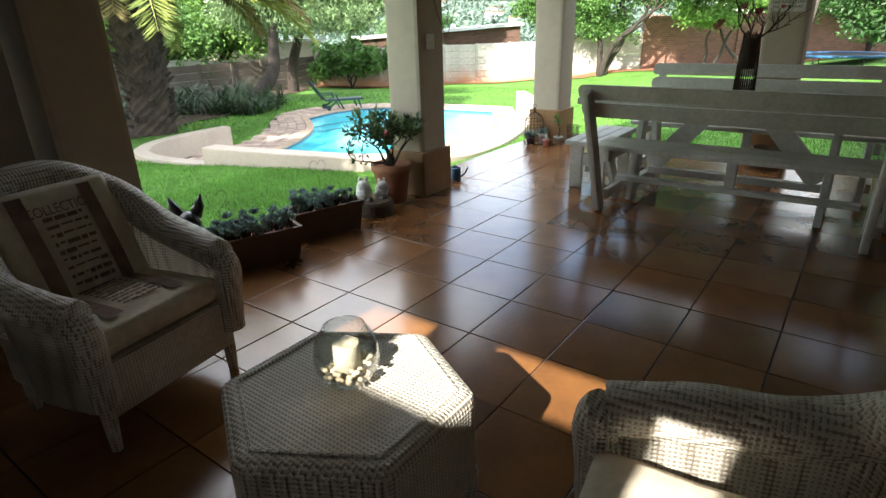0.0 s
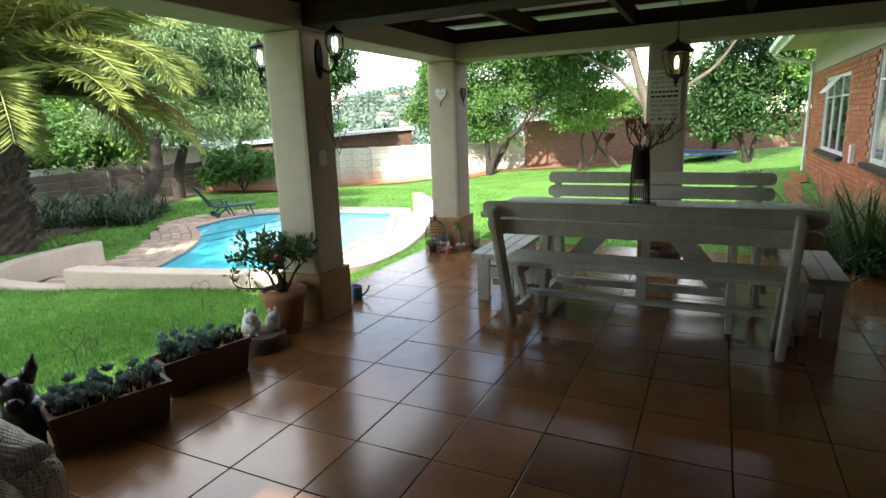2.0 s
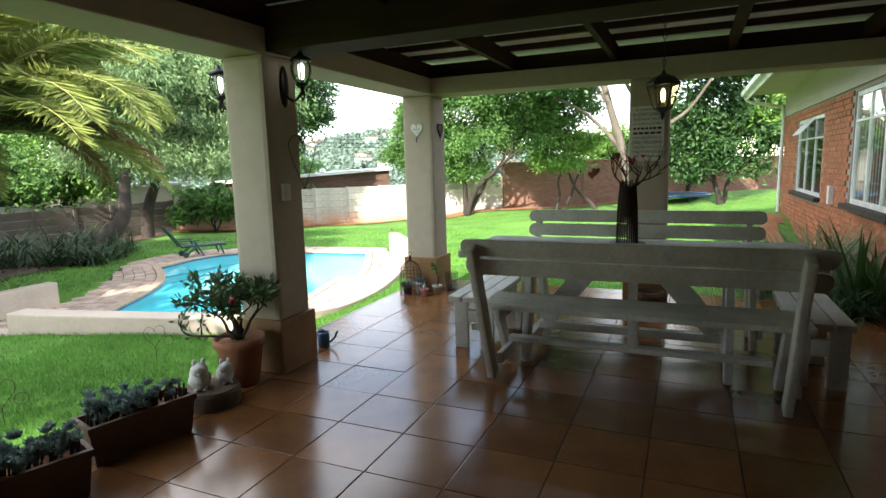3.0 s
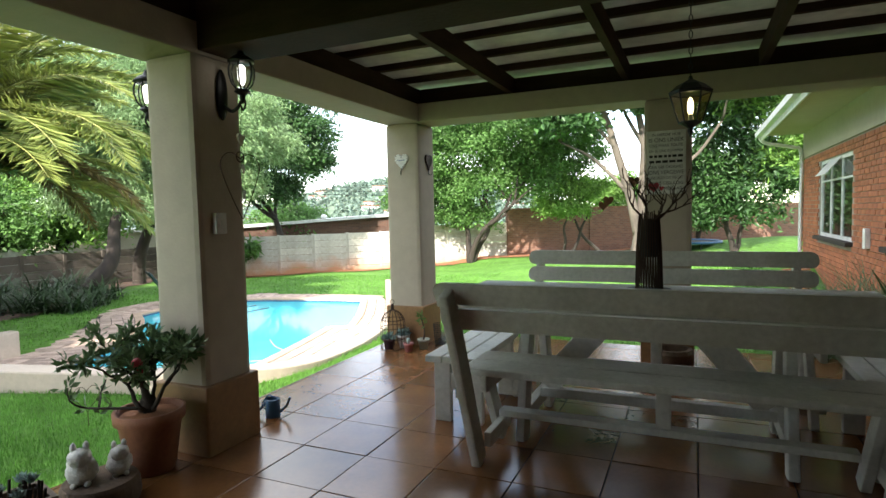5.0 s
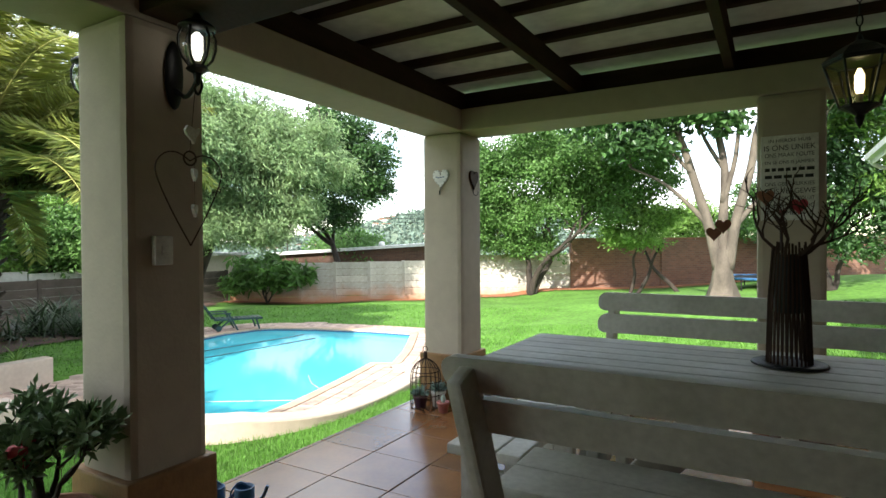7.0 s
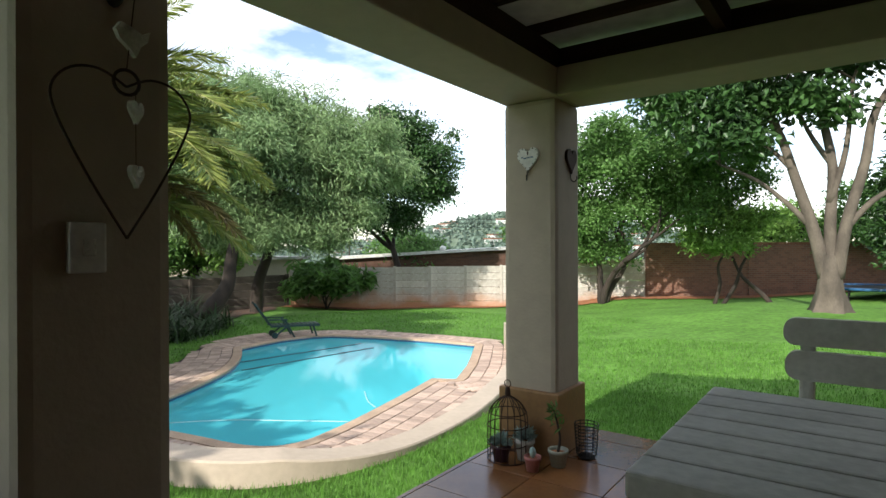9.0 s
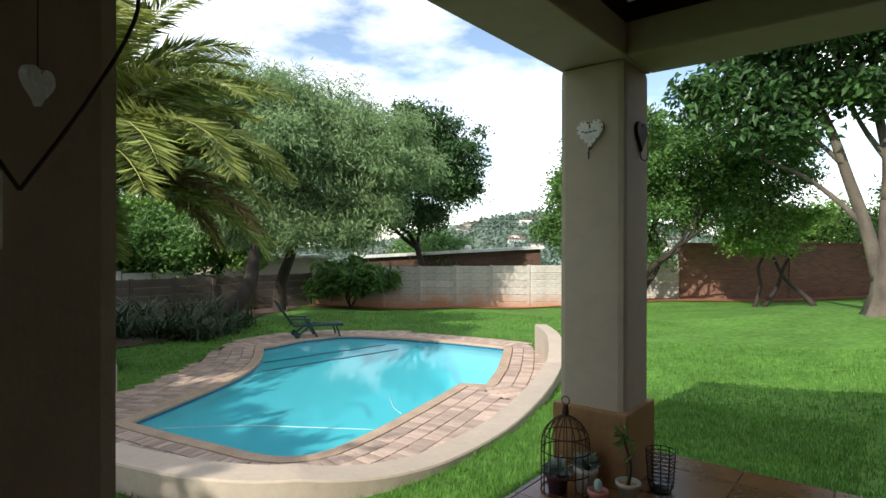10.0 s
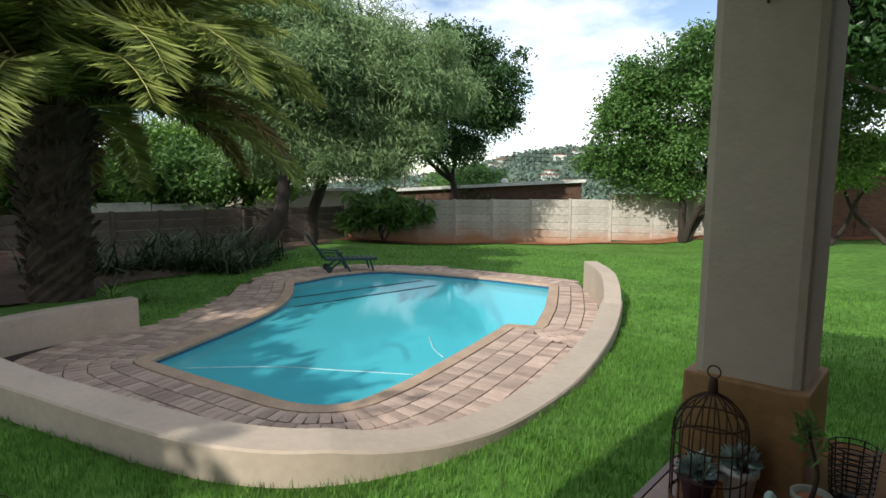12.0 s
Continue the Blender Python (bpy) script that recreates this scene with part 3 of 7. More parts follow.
setting("kerb_wall", strip(bmesh.new(), KERB, 0.30, -1.3, lambda s: -0.30 - 0.30 * max(0.0, (s - 0.52) / 0.48)), M_kerb, "low cream painted kerb wall curving round the pool", "wall")
setting("kerb_wall", strip(bmesh.new(), KERB_END, 0.26, -1.3, lambda s: -0.59 + 0.19 * min(1, s * 2.0)), M_kerb, "raised cream end of the pool kerb wall", "wall")
setting("garden_wall", strip(bmesh.new(), WALL, 0.26, -1.3, lambda s: -0.54 - 0.03 * s), M_kerb, "low cream garden wall curving down to the lawn", "wall")

# ---- patio ----
PX0, PX1, PY0, PY1 = -3.33, 1.83, -2.4, 8.93
bm = boxed(PX0, PX1, PY0, PY1, -0.7, -0.012, 0.004)
setting("patio_floor", bm, M_grout, "raised patio slab laid with brown glazed terracotta tiles", "floor")
floor_ob = bpy.data.objects["patio_floor"]


def column(cx, cy, name, half=0.185):
    c = thing(name, "square cream plaster patio column on an ochre painted plinth", "column", "patio columns", (cx, cy, 0), 0, "structure")
    part("shaft", boxed(-half, half, -half, half, 0.0, 2.25, 0.035), M_plaster, c, "cream plaster shaft", True)
    part("plinth", boxed(-half - 0.028, half + 0.028, -half - 0.028, half + 0.028, 0.0, 0.40, 0.012), M_skirt, c, "ochre painted plinth")
    for o in c.children:
        o.data.shade_flat()
    return c


column(-3.075, 8.43, "column")
column(-3.035, 5.615, "column", 0.178)
column(-3.075, 2.845, "column")
column(-0.575, 8.43, "column")

setting("beam_west", boxed(-3.27, -2.88, -2.4, 8.62, 2.25, 2.43, 0.012), M_plaster, "cream plaster ring beam over the columns", "beam")
setting("beam_north", boxed(-2.88, 1.83, 8.24, 8.62, 2.25, 2.43, 0.012), M_plaster, "cream plaster ring beam over the columns", "beam")
setting("wall_plate_west", boxed(-3.22, -2.93, -2.4, 8.58, 2.432, 2.60, 0.006), M_timber, "dark stained timber wall plate", "beam")
setting("wall_plate_north", boxed(-2.93, 1.83, 8.40, 8.58, 2.432, 2.60, 0.006), M_timber, "dark stained timber wall plate", "beam")
for y in (5.61, 2.845):
    setting("cross_beam", boxed(-2.88, 1.83, y - 0.10, y + 0.215, 2.27, 2.56, 0.008), M_timber, "dark stained timber cross beam", "beam")
for i in range(4):
    x = -1.955 + 1.04 * i
    setting("rafter", boxed(x - 0.028, x + 0.028, -0.3, 8.6, 2.45, 2.60, 0.004), M_timber, "dark stained roof rafter", "rafter")
y = -2.0
while y < 8.2:
    for xa, xb in ((-3.2, 1.83),) if not -0.95 < y < -0.3 else ((-3.2, -1.4), (0.55, 1.83)):
        setting("purlin", boxed(xa, xb, y - 0.03, y + 0.03, 2.602, 2.655, 0.004), M_timber, "dark stained roof purlin", "purlin")
    y += 0.505
# the roof: pale sheets, with a gap towards the house wall where the sun falls in
GAPX0, GAPX1, GAPY0, GAPY1 = -1.34, 0.46, -0.75, -0.40
bm = bmesh.new()
for x0, x1, y0, y1 in ((-3.42, 2.6, GAPY1, 9.02), (-3.42, 2.6, -2.6, GAPY0), (-3.42, GAPX0, GAPY0, GAPY1), (GAPX1, 2.6, GAPY0, GAPY1), (-0.90, -0.55, GAPY0, GAPY1), (0.03, 0.30, GAPY0, GAPY1)):
    box(bm, x0, x1, y0, y1, 2.657, 2.665)
setting("ceiling", bm, M_sheet, "pale fibre sheets seen between dark purlins", "ceiling")
setting("fascia", boxed(-3.46, -3.42, -2.6, 9.06, 2.56, 2.76, 0.004), M_timber, "dark timber fascia board", "fascia")
setting("fascia", boxed(-3.42, 2.6, 9.02, 9.06, 2.56, 2.76, 0.004), M_timber, "dark timber fascia board", "fascia")
# unseen wall behind the walk, in dark brick to limit bounced light
setting("wall_south", boxed(-3.3, 2.6, -2.62, -2.4, -0.6, 2.65), M_brick, "unseen brick wall closing the patio behind, dark to cut bounce", "wall")
setting("wall_west", boxed(-3.3, -3.08, -2.4, 2.63, -0.012, 2.249), M_plaster, "plain cream house wall behind the armchairs", "wall")
# unseen wall added to block daylight from the east
setting("wall_east", boxed(1.832, 2.08, -2.4, 8.985, -0.6, 2.655), M_brick, "unseen brick wall added beside the patio to keep it dim", "wall")

# ---- boundary walls ----
def precast_wall(name, a, b, top_a, top_b, bays, label, rail=0.30, stone=M_concrete, raised=99):
    """Posts with grooved concrete panels slotted between, stacked slab on slab."""
    a, b = Vector(a), Vector(b)
    w_ = thing(name, label, "wall", "", (0, 0, 0), 0, "structure")
    d = (b - a).normalized()
    ang = math.atan2(d.y, d.x)
    step = (b - a).length / bays
    post = slab = ribbed = None
    for i in range(bays + 1):
        p = a + d * step * i
        t = top_a + (top_b - top_a) * i / bays + (0.2 if i >= raised else 0)
        bm = boxed(-0.06, 0.06, -0.07, 0.07, 0, 2.2, 0.012)
        if post is None:
            post = part("post", bm, stone, w_)
        else:
            bm.free()
            o = new("post", post.data)
            o.parent = w_
            post = o
        post.matrix_basis = pose(p.x, p.y, t - 2.17, 0, 0, math.degrees(ang))
        if i == bays:
            break
        t1 = top_a + (top_b - top_a) * (i + 0.5) / bays + (0.2 if i >= raised else 0)
        for k in range(6):
            smooth_bay = i % 2 == 1
            if slab is None:
                bm = boxed(-step / 2 + 0.06, step / 2 - 0.06, -0.022, 0.022, -rail + 0.012, 0.0, 0.008)
                slab = part("slab", bm, stone, w_)
                slab_data = slab.data
            else:
                slab = new("slab", slab_data)
                slab.parent = w_
            q = a + d * step * (i + 0.5)
            if not smooth_bay:
                if ribbed is None:
                    bm = boxed(-step / 2 + 0.06, step / 2 - 0.06, -0.018, 0.018, -rail + 0.010, 0.0)
                    for r_ in range(4):
                        z_ = -rail + 0.014 + r_ * (rail - 0.014) / 4
                        for e in (-1, 1):
                            v4 = [[bm.verts.new((x_, e * y_, zz_)) for y_, zz_ in ((0.017, z_), (0.034, z_ + 0.004), (0.017, z_ + rail / 4 - 0.012))] for x_ in (-step / 2 + 0.06, step / 2 - 0.06)]
                            for q_ in range(3):
                                bm.faces.new((v4[0][q_], v4[0][(q_ + 1) % 3], v4[1][(q_ + 1) % 3], v4[1][q_]))
                    bmesh.ops.recalc_face_normals(bm, faces=bm.faces[:])
                    ribbed = bpy.data.meshes.new("slab")
                    bm.to_mesh(ribbed)
                    bm.free()
                    ribbed.materials.append(stone)
                slab.data = ribbed
            off = 0.0
            slab.matrix_basis = pose(q.x + d.y * off, q.y - d.x * off, t1 - rail * k, 0, 0, math.degrees(ang))
    return w_


precast_wall("boundary_wall_north", (-21.58, 21.16), (-8.4, 29.0), 0.42, 0.64, 10, "pale precast concrete boundary wall with red earth splashed along its foot", raised=7)
precast_wall("boundary_wall_west", (-22.4, 5.0), (-21.62, 20.9), 0.17, 0.17, 11, "grey precast concrete garden wall in the shade", stone=M_concrete_shaded)


# ---- patio furniture ----
def plank(p0, p1, width, thick, up=(0, 0, 1), bevel=0.008):
    """A board from p0 to p1; its width lies along up, its thickness across."""
    p0, p1, up = Vector(p0), Vector(p1), Vector(up)
    d = (p1 - p0)
    ln = d.length
    d.normalize()
    up = (up - d * up.dot(d)).normalized()
    m = Matrix((d, up.cross(d) * -1, up)).transposed().to_4x4()
    m.translation = (p0 + p1) / 2
    bm = bmesh.new()
    r = bmesh.ops.create_cube(bm, size=1, matrix=Matrix.Diagonal((ln, thick, width, 1)))
    bmesh.ops.bevel(bm, geom=bm.edges[:], offset=bevel, segments=2, affect="EDGES", profile=0.6)
    bmesh.ops.transform(bm, matrix=m, verts=bm.verts[:])
    return bm


def rounded_board(x0, x1, y, z0, z1, thick, lean):
    """A back board with rounded ends, leaning with the back."""
    bm = bmesh.new()
    r = (z1 - z0) * 0.42
    pts = []
    for cx, cz, a0 in ((x1 - r, z1 - r, 0), (x0 + r, z1 - r, 90), (x0 + r, z0 + r, 180), (x1 - r, z0 + r, 270)):
        for k in range(6):
            a = radians(a0 + 18 * k)
            pts.append((cx + r * math.cos(a), cz + r * math.sin(a)))
    f = [bm.verts.new((x, y - thick / 2 + lean * (z - z0), z)) for x, z in pts]
    b = [bm.verts.new((x, y + thick / 2 + lean * (z - z0), z)) for x, z in pts]
    bm.faces.new(f)
    bm.faces.new(b[::-1])
    for i in range(len(pts)):
        j = (i + 1) % len(pts)
        bm.faces.new((f[i], b[i], b[j], f[j]))
    return bm


def garden_bench(x0, x1, yb, sign, label):
    """White plank bench: its back at yb (foot) leans out; the sitter looks along sign * y."""
    t = thing("garden_bench", label, "bench", "benches round the patio table")
    s = sign
    lean = -s * 0.40
    for x in (x0 + 0.085, x1 - 0.13):
        part("back_post", plank((x, yb, 0.0), (x, yb + lean * 0.975, 0.975), 0.115, 0.05, (0, 1, 0), 0.014), M_white, t)
        part("front_leg", plank((x, yb + s * 0.40, 0.0), (x, yb + s * 0.10, 0.49), 0.10, 0.045, (0, 1, 0)), M_white, t)
        part("seat_bearer", plank((x + 0.048, yb - s * 0.05, 0.445), (x + 0.048, yb + s * 0.36, 0.445), 0.09, 0.04), M_white, t)
        part("foot_brace", plank((x + 0.048, yb, 0.13), (x + 0.048, yb + s * 0.36, 0.13), 0.08, 0.04), M_white, t)
    part("backboard", rounded_board(x0, x1, yb + lean * 0.90 + s * 0.05, 0.905, 1.012, 0.042, lean), M_white, t)
    part("backboard", rounded_board(x0 + 0.01, x1 - 0.01, yb + lean * 0.755 + s * 0.05, 0.776, 0.884, 0.042, lean), M_white, t)
    for k in range(2):
        y0 = yb - s * 0.07 + s * 0.205 * k
        part("seat_plank", box(bmesh.new(), x0 + 0.02, x1 - 0.02, min(y0, y0 + s * 0.197), max(y0, y0 + s * 0.197), 0.491, 0.53, 0.01), M_white, t)
    part("stretcher", box(bmesh.new(), x0 + 0.16, x1 - 0.2, yb + s * 0.16 - 0.04, yb + s * 0.16 + 0.04, 0.222, 0.258, 0.006), M_white, t)
    xm = (x0 + x1) / 2
    part("centre_leg", box(bmesh.new(), xm - 0.035, xm + 0.035, yb + s * 0.16 - 0.03, yb + s * 0.16 + 0.03, 0.259, 0.49, 0.006), M_white, t)
    return t


garden_bench(-1.50, 0.50, 5.915, 1, "white painted plank garden bench with a two-board back, beside the table")
garden_bench(-1.625, 0.42, 7.42, -1, "white painted plank garden bench on the lawn side of the table")

table = thing("patio_table", "long white painted plank table with diagonal trestle legs", "table")
for k in range(7):
    y = 6.17 + 0.129 * k
    part("top_plank", box(bmesh.new(), -1.765, 0.58, y, y + 0.123, 0.785, 0.84, 0.008), M_white, table)
for x in (-1.28, 0.08):
    for s in (-1, 1):
        part("leg", plank((x, 6.62 + s * 0.34, 0.0), (x, 6.62 + s * 0.16, 0.72), 0.13, 0.05, (0, 1, 0)), M_white, table)
    part("top_bearer", box(bmesh.new(), x - 0.03, x + 0.03, 6.22, 7.02, 0.70, 0.784, 0.006), M_white, table)
    part("foot_bearer", box(bmesh.new(), x - 0.028, x + 0.028, 6.33, 6.91, 0.10, 0.18, 0.006), M_white, table)
for a, b in (((-1.22, 6.62, 0.24), (-0.78, 6.62, 0.76)), ((0.02, 6.62, 0.24), (-0.42, 6.62, 0.76))):
    part("diagonal_brace", plank(a, b, 0.15, 0.045, (0, 0, 1)), M_white, table)
part("stretcher", box(bmesh.new(), -1.25, 0.05, 6.59, 6.65, 0.17, 0.23, 0.006), M_white, table)


def end_bench(x0, x1, y0, y1, label):
    t = thing("end_bench", label, "bench", "end benches of the patio table")
    w = (x1 - x0) / 3
    for k in range(3):
        part("seat_plank", box(bmesh.new(), x0 + w * k, x0 + w * (k + 1) - 0.008, y0, y1, 0.405, 0.45, 0.008), M_white, t)
    for y in (y0 + 0.10, y1 - 0.16):
        for x in (x0 + 0.015, x1 - 0.125):
            part("leg", box(bmesh.new(), x, x + 0.11, y, y + 0.05, 0.0, 0.404, 0.008), M_white, t)
        part("cross_rail", box(bmesh.new(), x0 + 0.127, x1 - 0.127, y + 0.004, y + 0.046, 0.22, 0.32, 0.005), M_white, t)
    part("stretcher", box(bmesh.new(), (x0 + x1) / 2 - 0.04, (x0 + x1) / 2 + 0.04, y0 + 0.155, y1 - 0.165, 0.14, 0.2, 0.005), M_white, t)


end_bench(-1.915, -1.56, 6.30, 7.2, "short white plank bench tucked in at the table's end")
end_bench(0.42, 0.775, 6.28, 7.2, "short white plank bench tucked in at the table's end")


# ---- wicker lounge set ----
def band(bm, line, half, thick, up=Vector((0, 0, 1))):
    """A thick ribbon along points: half its height up and down."""
    rows = []
    for i, p in enumerate(line):
        d = (line[min(i + 1, len(line) - 1)] - line[max(i - 1, 0)]).normalized()
        s = d.cross(up).normalized() * thick / 2
        h = half[i] if isinstance(half, list) else half
        rows.append([bm.verts.new(p + s * a + up * h * b) for a, b in ((1, -1), (1, 1), (-1, 1), (-1, -1))])
    for r0, r1 in zip(rows, rows[1:]):
        for k in range(4):
            bm.faces.new((r0[k], r0[(k + 1) % 4], r1[(k + 1) % 4], r1[k]))
    bm.faces.new(rows[0])
    bm.faces.new(rows[-1][::-1])


def wicker_chair(at, rz, printed, label, low=0.0):
    """A tub armchair: it looks along its own +x; the rolled arms flow up into the back."""
    t = thing("wicker_armchair", label, "armchair", "wicker lounge set", at, rz)
    # rolled rim from arm front, round the back, to the other arm front
    rim = smooth_line([(0.02, -0.31, 0.56), (-0.18, -0.345, 0.585), (-0.36, -0.35 - low * 0.25, 0.63 - low * 0.5), (-0.53, -0.29 - low, 0.77 - low * 1.4), (-0.62, -0.13, 0.88), (-0.64, 0, 0.90), (-0.62, 0.13, 0.88), (-0.53, 0.29 + low, 0.77 - low * 1.4), (-0.36, 0.35 + low * 0.25, 0.63 - low * 0.5), (-0.18, 0.345, 0.585), (0.02, 0.31, 0.56)], 5)
    bm = bmesh.new()
    tube(bm, rim, [0.068] * 4 + [0.072] * (len(rim) - 8) + [0.068] * 4, 12)
    part("rim", bm, M_wicker, t, "thick rolled wicker rim", True)
    bm = bmesh.new()
    rows = []
    for p in rim:
        base = Vector((p.x * 0.93 + 0.0, p.y * 0.97, 0.16))
        rows.append([bm.verts.new(base.lerp(p, k / 5) + Vector((0, 0, 0))) for k in range(6)])
    for r0, r1 in zip(rows, rows[1:]):
        for k in range(5):
            bm.faces.new((r0[k], r0[k + 1], r1[k + 1], r1[k]))
    sol = bmesh.ops.solidify(bm, geom=bm.faces[:], thickness=0.045)
    part("shell", bm, M_wicker, t, "woven cane shell", True)
    for s in (-1, 1):
        bm = bmesh.new()
        line = smooth_line([(0.02, s * 0.31, 0.555), (0.045, s * 0.315, 0.5), (0.03, s * 0.31, 0.38), (0.02, s * 0.305, 0.22)], 5)
        tube(bm, line, 0.06, 10)
        part("arm_front", bm, M_wicker, t, "", True)
    part("apron", boxed(-0.58, 0.035, -0.30, 0.30, 0.14, 0.36, 0.02), M_wicker, t)
    for x, y in ((0.0, -0.29), (0.0, 0.29), (-0.55, -0.26), (-0.55, 0.26)):
        bm = bmesh.new()
        tube(bm, [(x, y, 0), (x, y, 0.10), (x * 0.98, y * 0.98, 0.2)], [0.02, 0.026, 0.032], 10)
        part("leg", bm, M_wicker, t, "", True)

    def cushion(w, l, h):
        bm = boxed(-l / 2, l / 2, -w / 2, w / 2, -h / 2, h / 2, h * 0.32)
        bmesh.ops.subdivide_edges(bm, edges=[e for e in bm.edges if e.calc_length() > 0.12], cuts=6, use_grid_fill=True)
        for v in bm.verts:
            k = (1 - (2 * v.co.x / l) ** 2) * (1 - (2 * v.co.y / w) ** 2)
            v.co.z += math.copysign(0.018 * max(k, 0), v.co.z) + 0.006 * noise.noise(v.co * 7)
        return bm
    seat_m = pose(-0.235, 0, 0.415, 0, -3, 0)
    back_m = pose(-0.475, 0, 0.655, 0, 68, 0)
    for name, bm, m in (("seat_cushion", cushion(0.54, 0.54, 0.10), seat_m), ("back_cushion", cushion(0.50, 0.48, 0.10), back_m))[:2 if printed else 1]:
        c = part(name, bm, M_cushion, t, "cream canvas cushion with brown printed bands", True)
        c.matrix_basis = m
        top = 0.074
        for y0, y1 in ((-0.175, -0.115), (0.10, 0.155)) if printed else ((-0.02, 0.0), (0.01, 0.045), (0.055, 0.075)):
            bm = bmesh.new()
            for i in range(12):
                xa, xb = -0.21 + 0.035 * i, -0.21 + 0.035 * (i + 1)
                def zz(x, y):
                    return 0.05 + 0.0185 * max((1 - (2 * x / 0.54) ** 2) * (1 - (2 * y / 0.54) ** 2), 0) + 0.0095
                bm.faces.new([bm.verts.new((x, y, zz(x, y))) for x, y in ((xa, y0), (xb, y0), (xb, y1), (xa, y1))])
            part("printed_band", bm, M_print, c, "brown woven band")
        if printed:
            # print between the bands: a line of lettering and faded smaller writing
            put_text("COLLECTION", 0.056, Vector((-0.135, 0.0, 0.0785)), (0, 0, 90), M_print, c, "lettering", 0.0, 0.27)
            bm = bmesh.new()
            rr = random.Random(5)
            for i in range(9):
                x = -0.10 + i * 0.034
                y = -0.085
                while y < 0.075:
                    wdt = rr.uniform(0.012, 0.05)
                    box(bm, x - 0.009, x + 0.009 * rr.uniform(-0.3, 1), y, min(y + wdt, 0.08), 0.0765, 0.0785)
                    y += wdt + 0.008
            part("small_print", bm, M_print, c, "faded brown print")
    return t


def put_text(words, size, at, rot, material, parent, name, thick=0.0, fit=None):
    cu = bpy.data.curves.new(name, "FONT")
    cu.body, cu.size, cu.align_x, cu.align_y, cu.extrude = words, size, "CENTER", "CENTER", thick
    tmp = bpy.data.objects.new(name, cu)
    scene.collection.objects.link(tmp)
    bpy.context.view_layer.update()
    me = bpy.data.meshes.new_from_object(tmp.evaluated_get(bpy.context.evaluated_depsgraph_get()))
    bpy.data.objects.remove(tmp)
    me.materials.clear()
    me.materials.append(material)
    if fit:
        xs = [v.co.x for v in me.vertices]
        k = fit / (max(xs) - min(xs))
        for v in me.vertices:
            v.co.x *= k
    ob = new(name, me)
    ob.parent = parent
    ob.matrix_basis = pose(at[0], at[1], at[2], *rot)
    return ob


wicker_chair((-1.86, 2.50, 0), 10, True, "white washed wicker tub armchair with printed canvas cushions")
wicker_chair((-0.10, 2.43, 0), 189, False, "white washed wicker tub armchair with a striped canvas seat cushion", 0.09)

ct = thing("wicker_table", "six-sided white washed wicker coffee table with woven sides", "coffee table", "wicker lounge set", (-0.86, 2.515, 0), 0)
hexa = [(0.385 * math.cos(radians(60 * k + 30)), 0.385 * math.sin(radians(60 * k + 30))) for k in range(6)]
bm = prism(bmesh.new(), hexa, 0.14, 0.478)
bmesh.ops.bevel(bm, geom=[e for e in bm.edges if e.calc_length() > 0.3], offset=0.035, segments=4, affect="EDGES", profile=0.5)
part("body", bm, M_wicker, ct, "woven cane body")
bm = bmesh.new()
inner = [Vector((x * 0.84, y * 0.84, 0.480)) for x, y in hexa]
tube(bm, inner + inner[:1], 0.006, 6)
part("braid", bm, M_wicker, ct, "braided cane edging")
for k in range(6):
    x, y = hexa[k]
    bm = bmesh.new()
    tube(bm, [(x * 0.9, y * 0.9, 0), (x * 0.92, y * 0.92, 0.2)], [0.022, 0.03], 8)
    part("leg", bm, M_wicker, ct, "", True)

bowl_at = (-0.872, 2.545, 0.482)
bowl = thing("glass_bowl", "round clear glass bowl holding a candle on pale pebbles", "vase", "", bowl_at)
prof = [(0.035, 0.0), (0.058, 0.006), (0.078, 0.04), (0.082, 0.07), (0.074, 0.11), (0.056, 0.138), (0.052, 0.146), (0.049, 0.146), (0.053, 0.137), (0.071, 0.109), (0.079, 0.07), (0.075, 0.041), (0.056, 0.010), (0.033, 0.005)]
part("bowl", lathe(bmesh.new(), prof, 32), M_clear, bowl, "clear glass", True).visible_shadow = False
M_pebble = mat("cream pebble", (0.55, 0.47, 0.34), 0.5, (0.40, 0.31, 0.20), 20, island=0.25)
M_candle = mat("cream wax", (0.52, 0.47, 0.35), 0.5, None, 8)
bm = bmesh.new()
rr = random.Random(3)
for i in range(75):
    a, r = rr.uniform(0, 6.28), 0.062 * math.sqrt(rr.uniform(0.12, 1))
    blob(bm, (r * math.cos(a), r * math.sin(a), 0.016 + rr.uniform(0, 0.035)), (rr.uniform(.007, .011), rr.uniform(.006, .010), .006), 1, 0.2, i)
tagged(part("pebbles", bm, M_pebble, bowl, "pale pebbles", True), kind="stuff")
bowl.scale = (1.17, 1.17, 1.22)
part("candle", lathe(bmesh.new(), [(0.034, 0.02), (0.034, 0.098), (0.031, 0.102), (0.012, 0.094)], 24), M_candle, bowl, "thick cream candle", True)

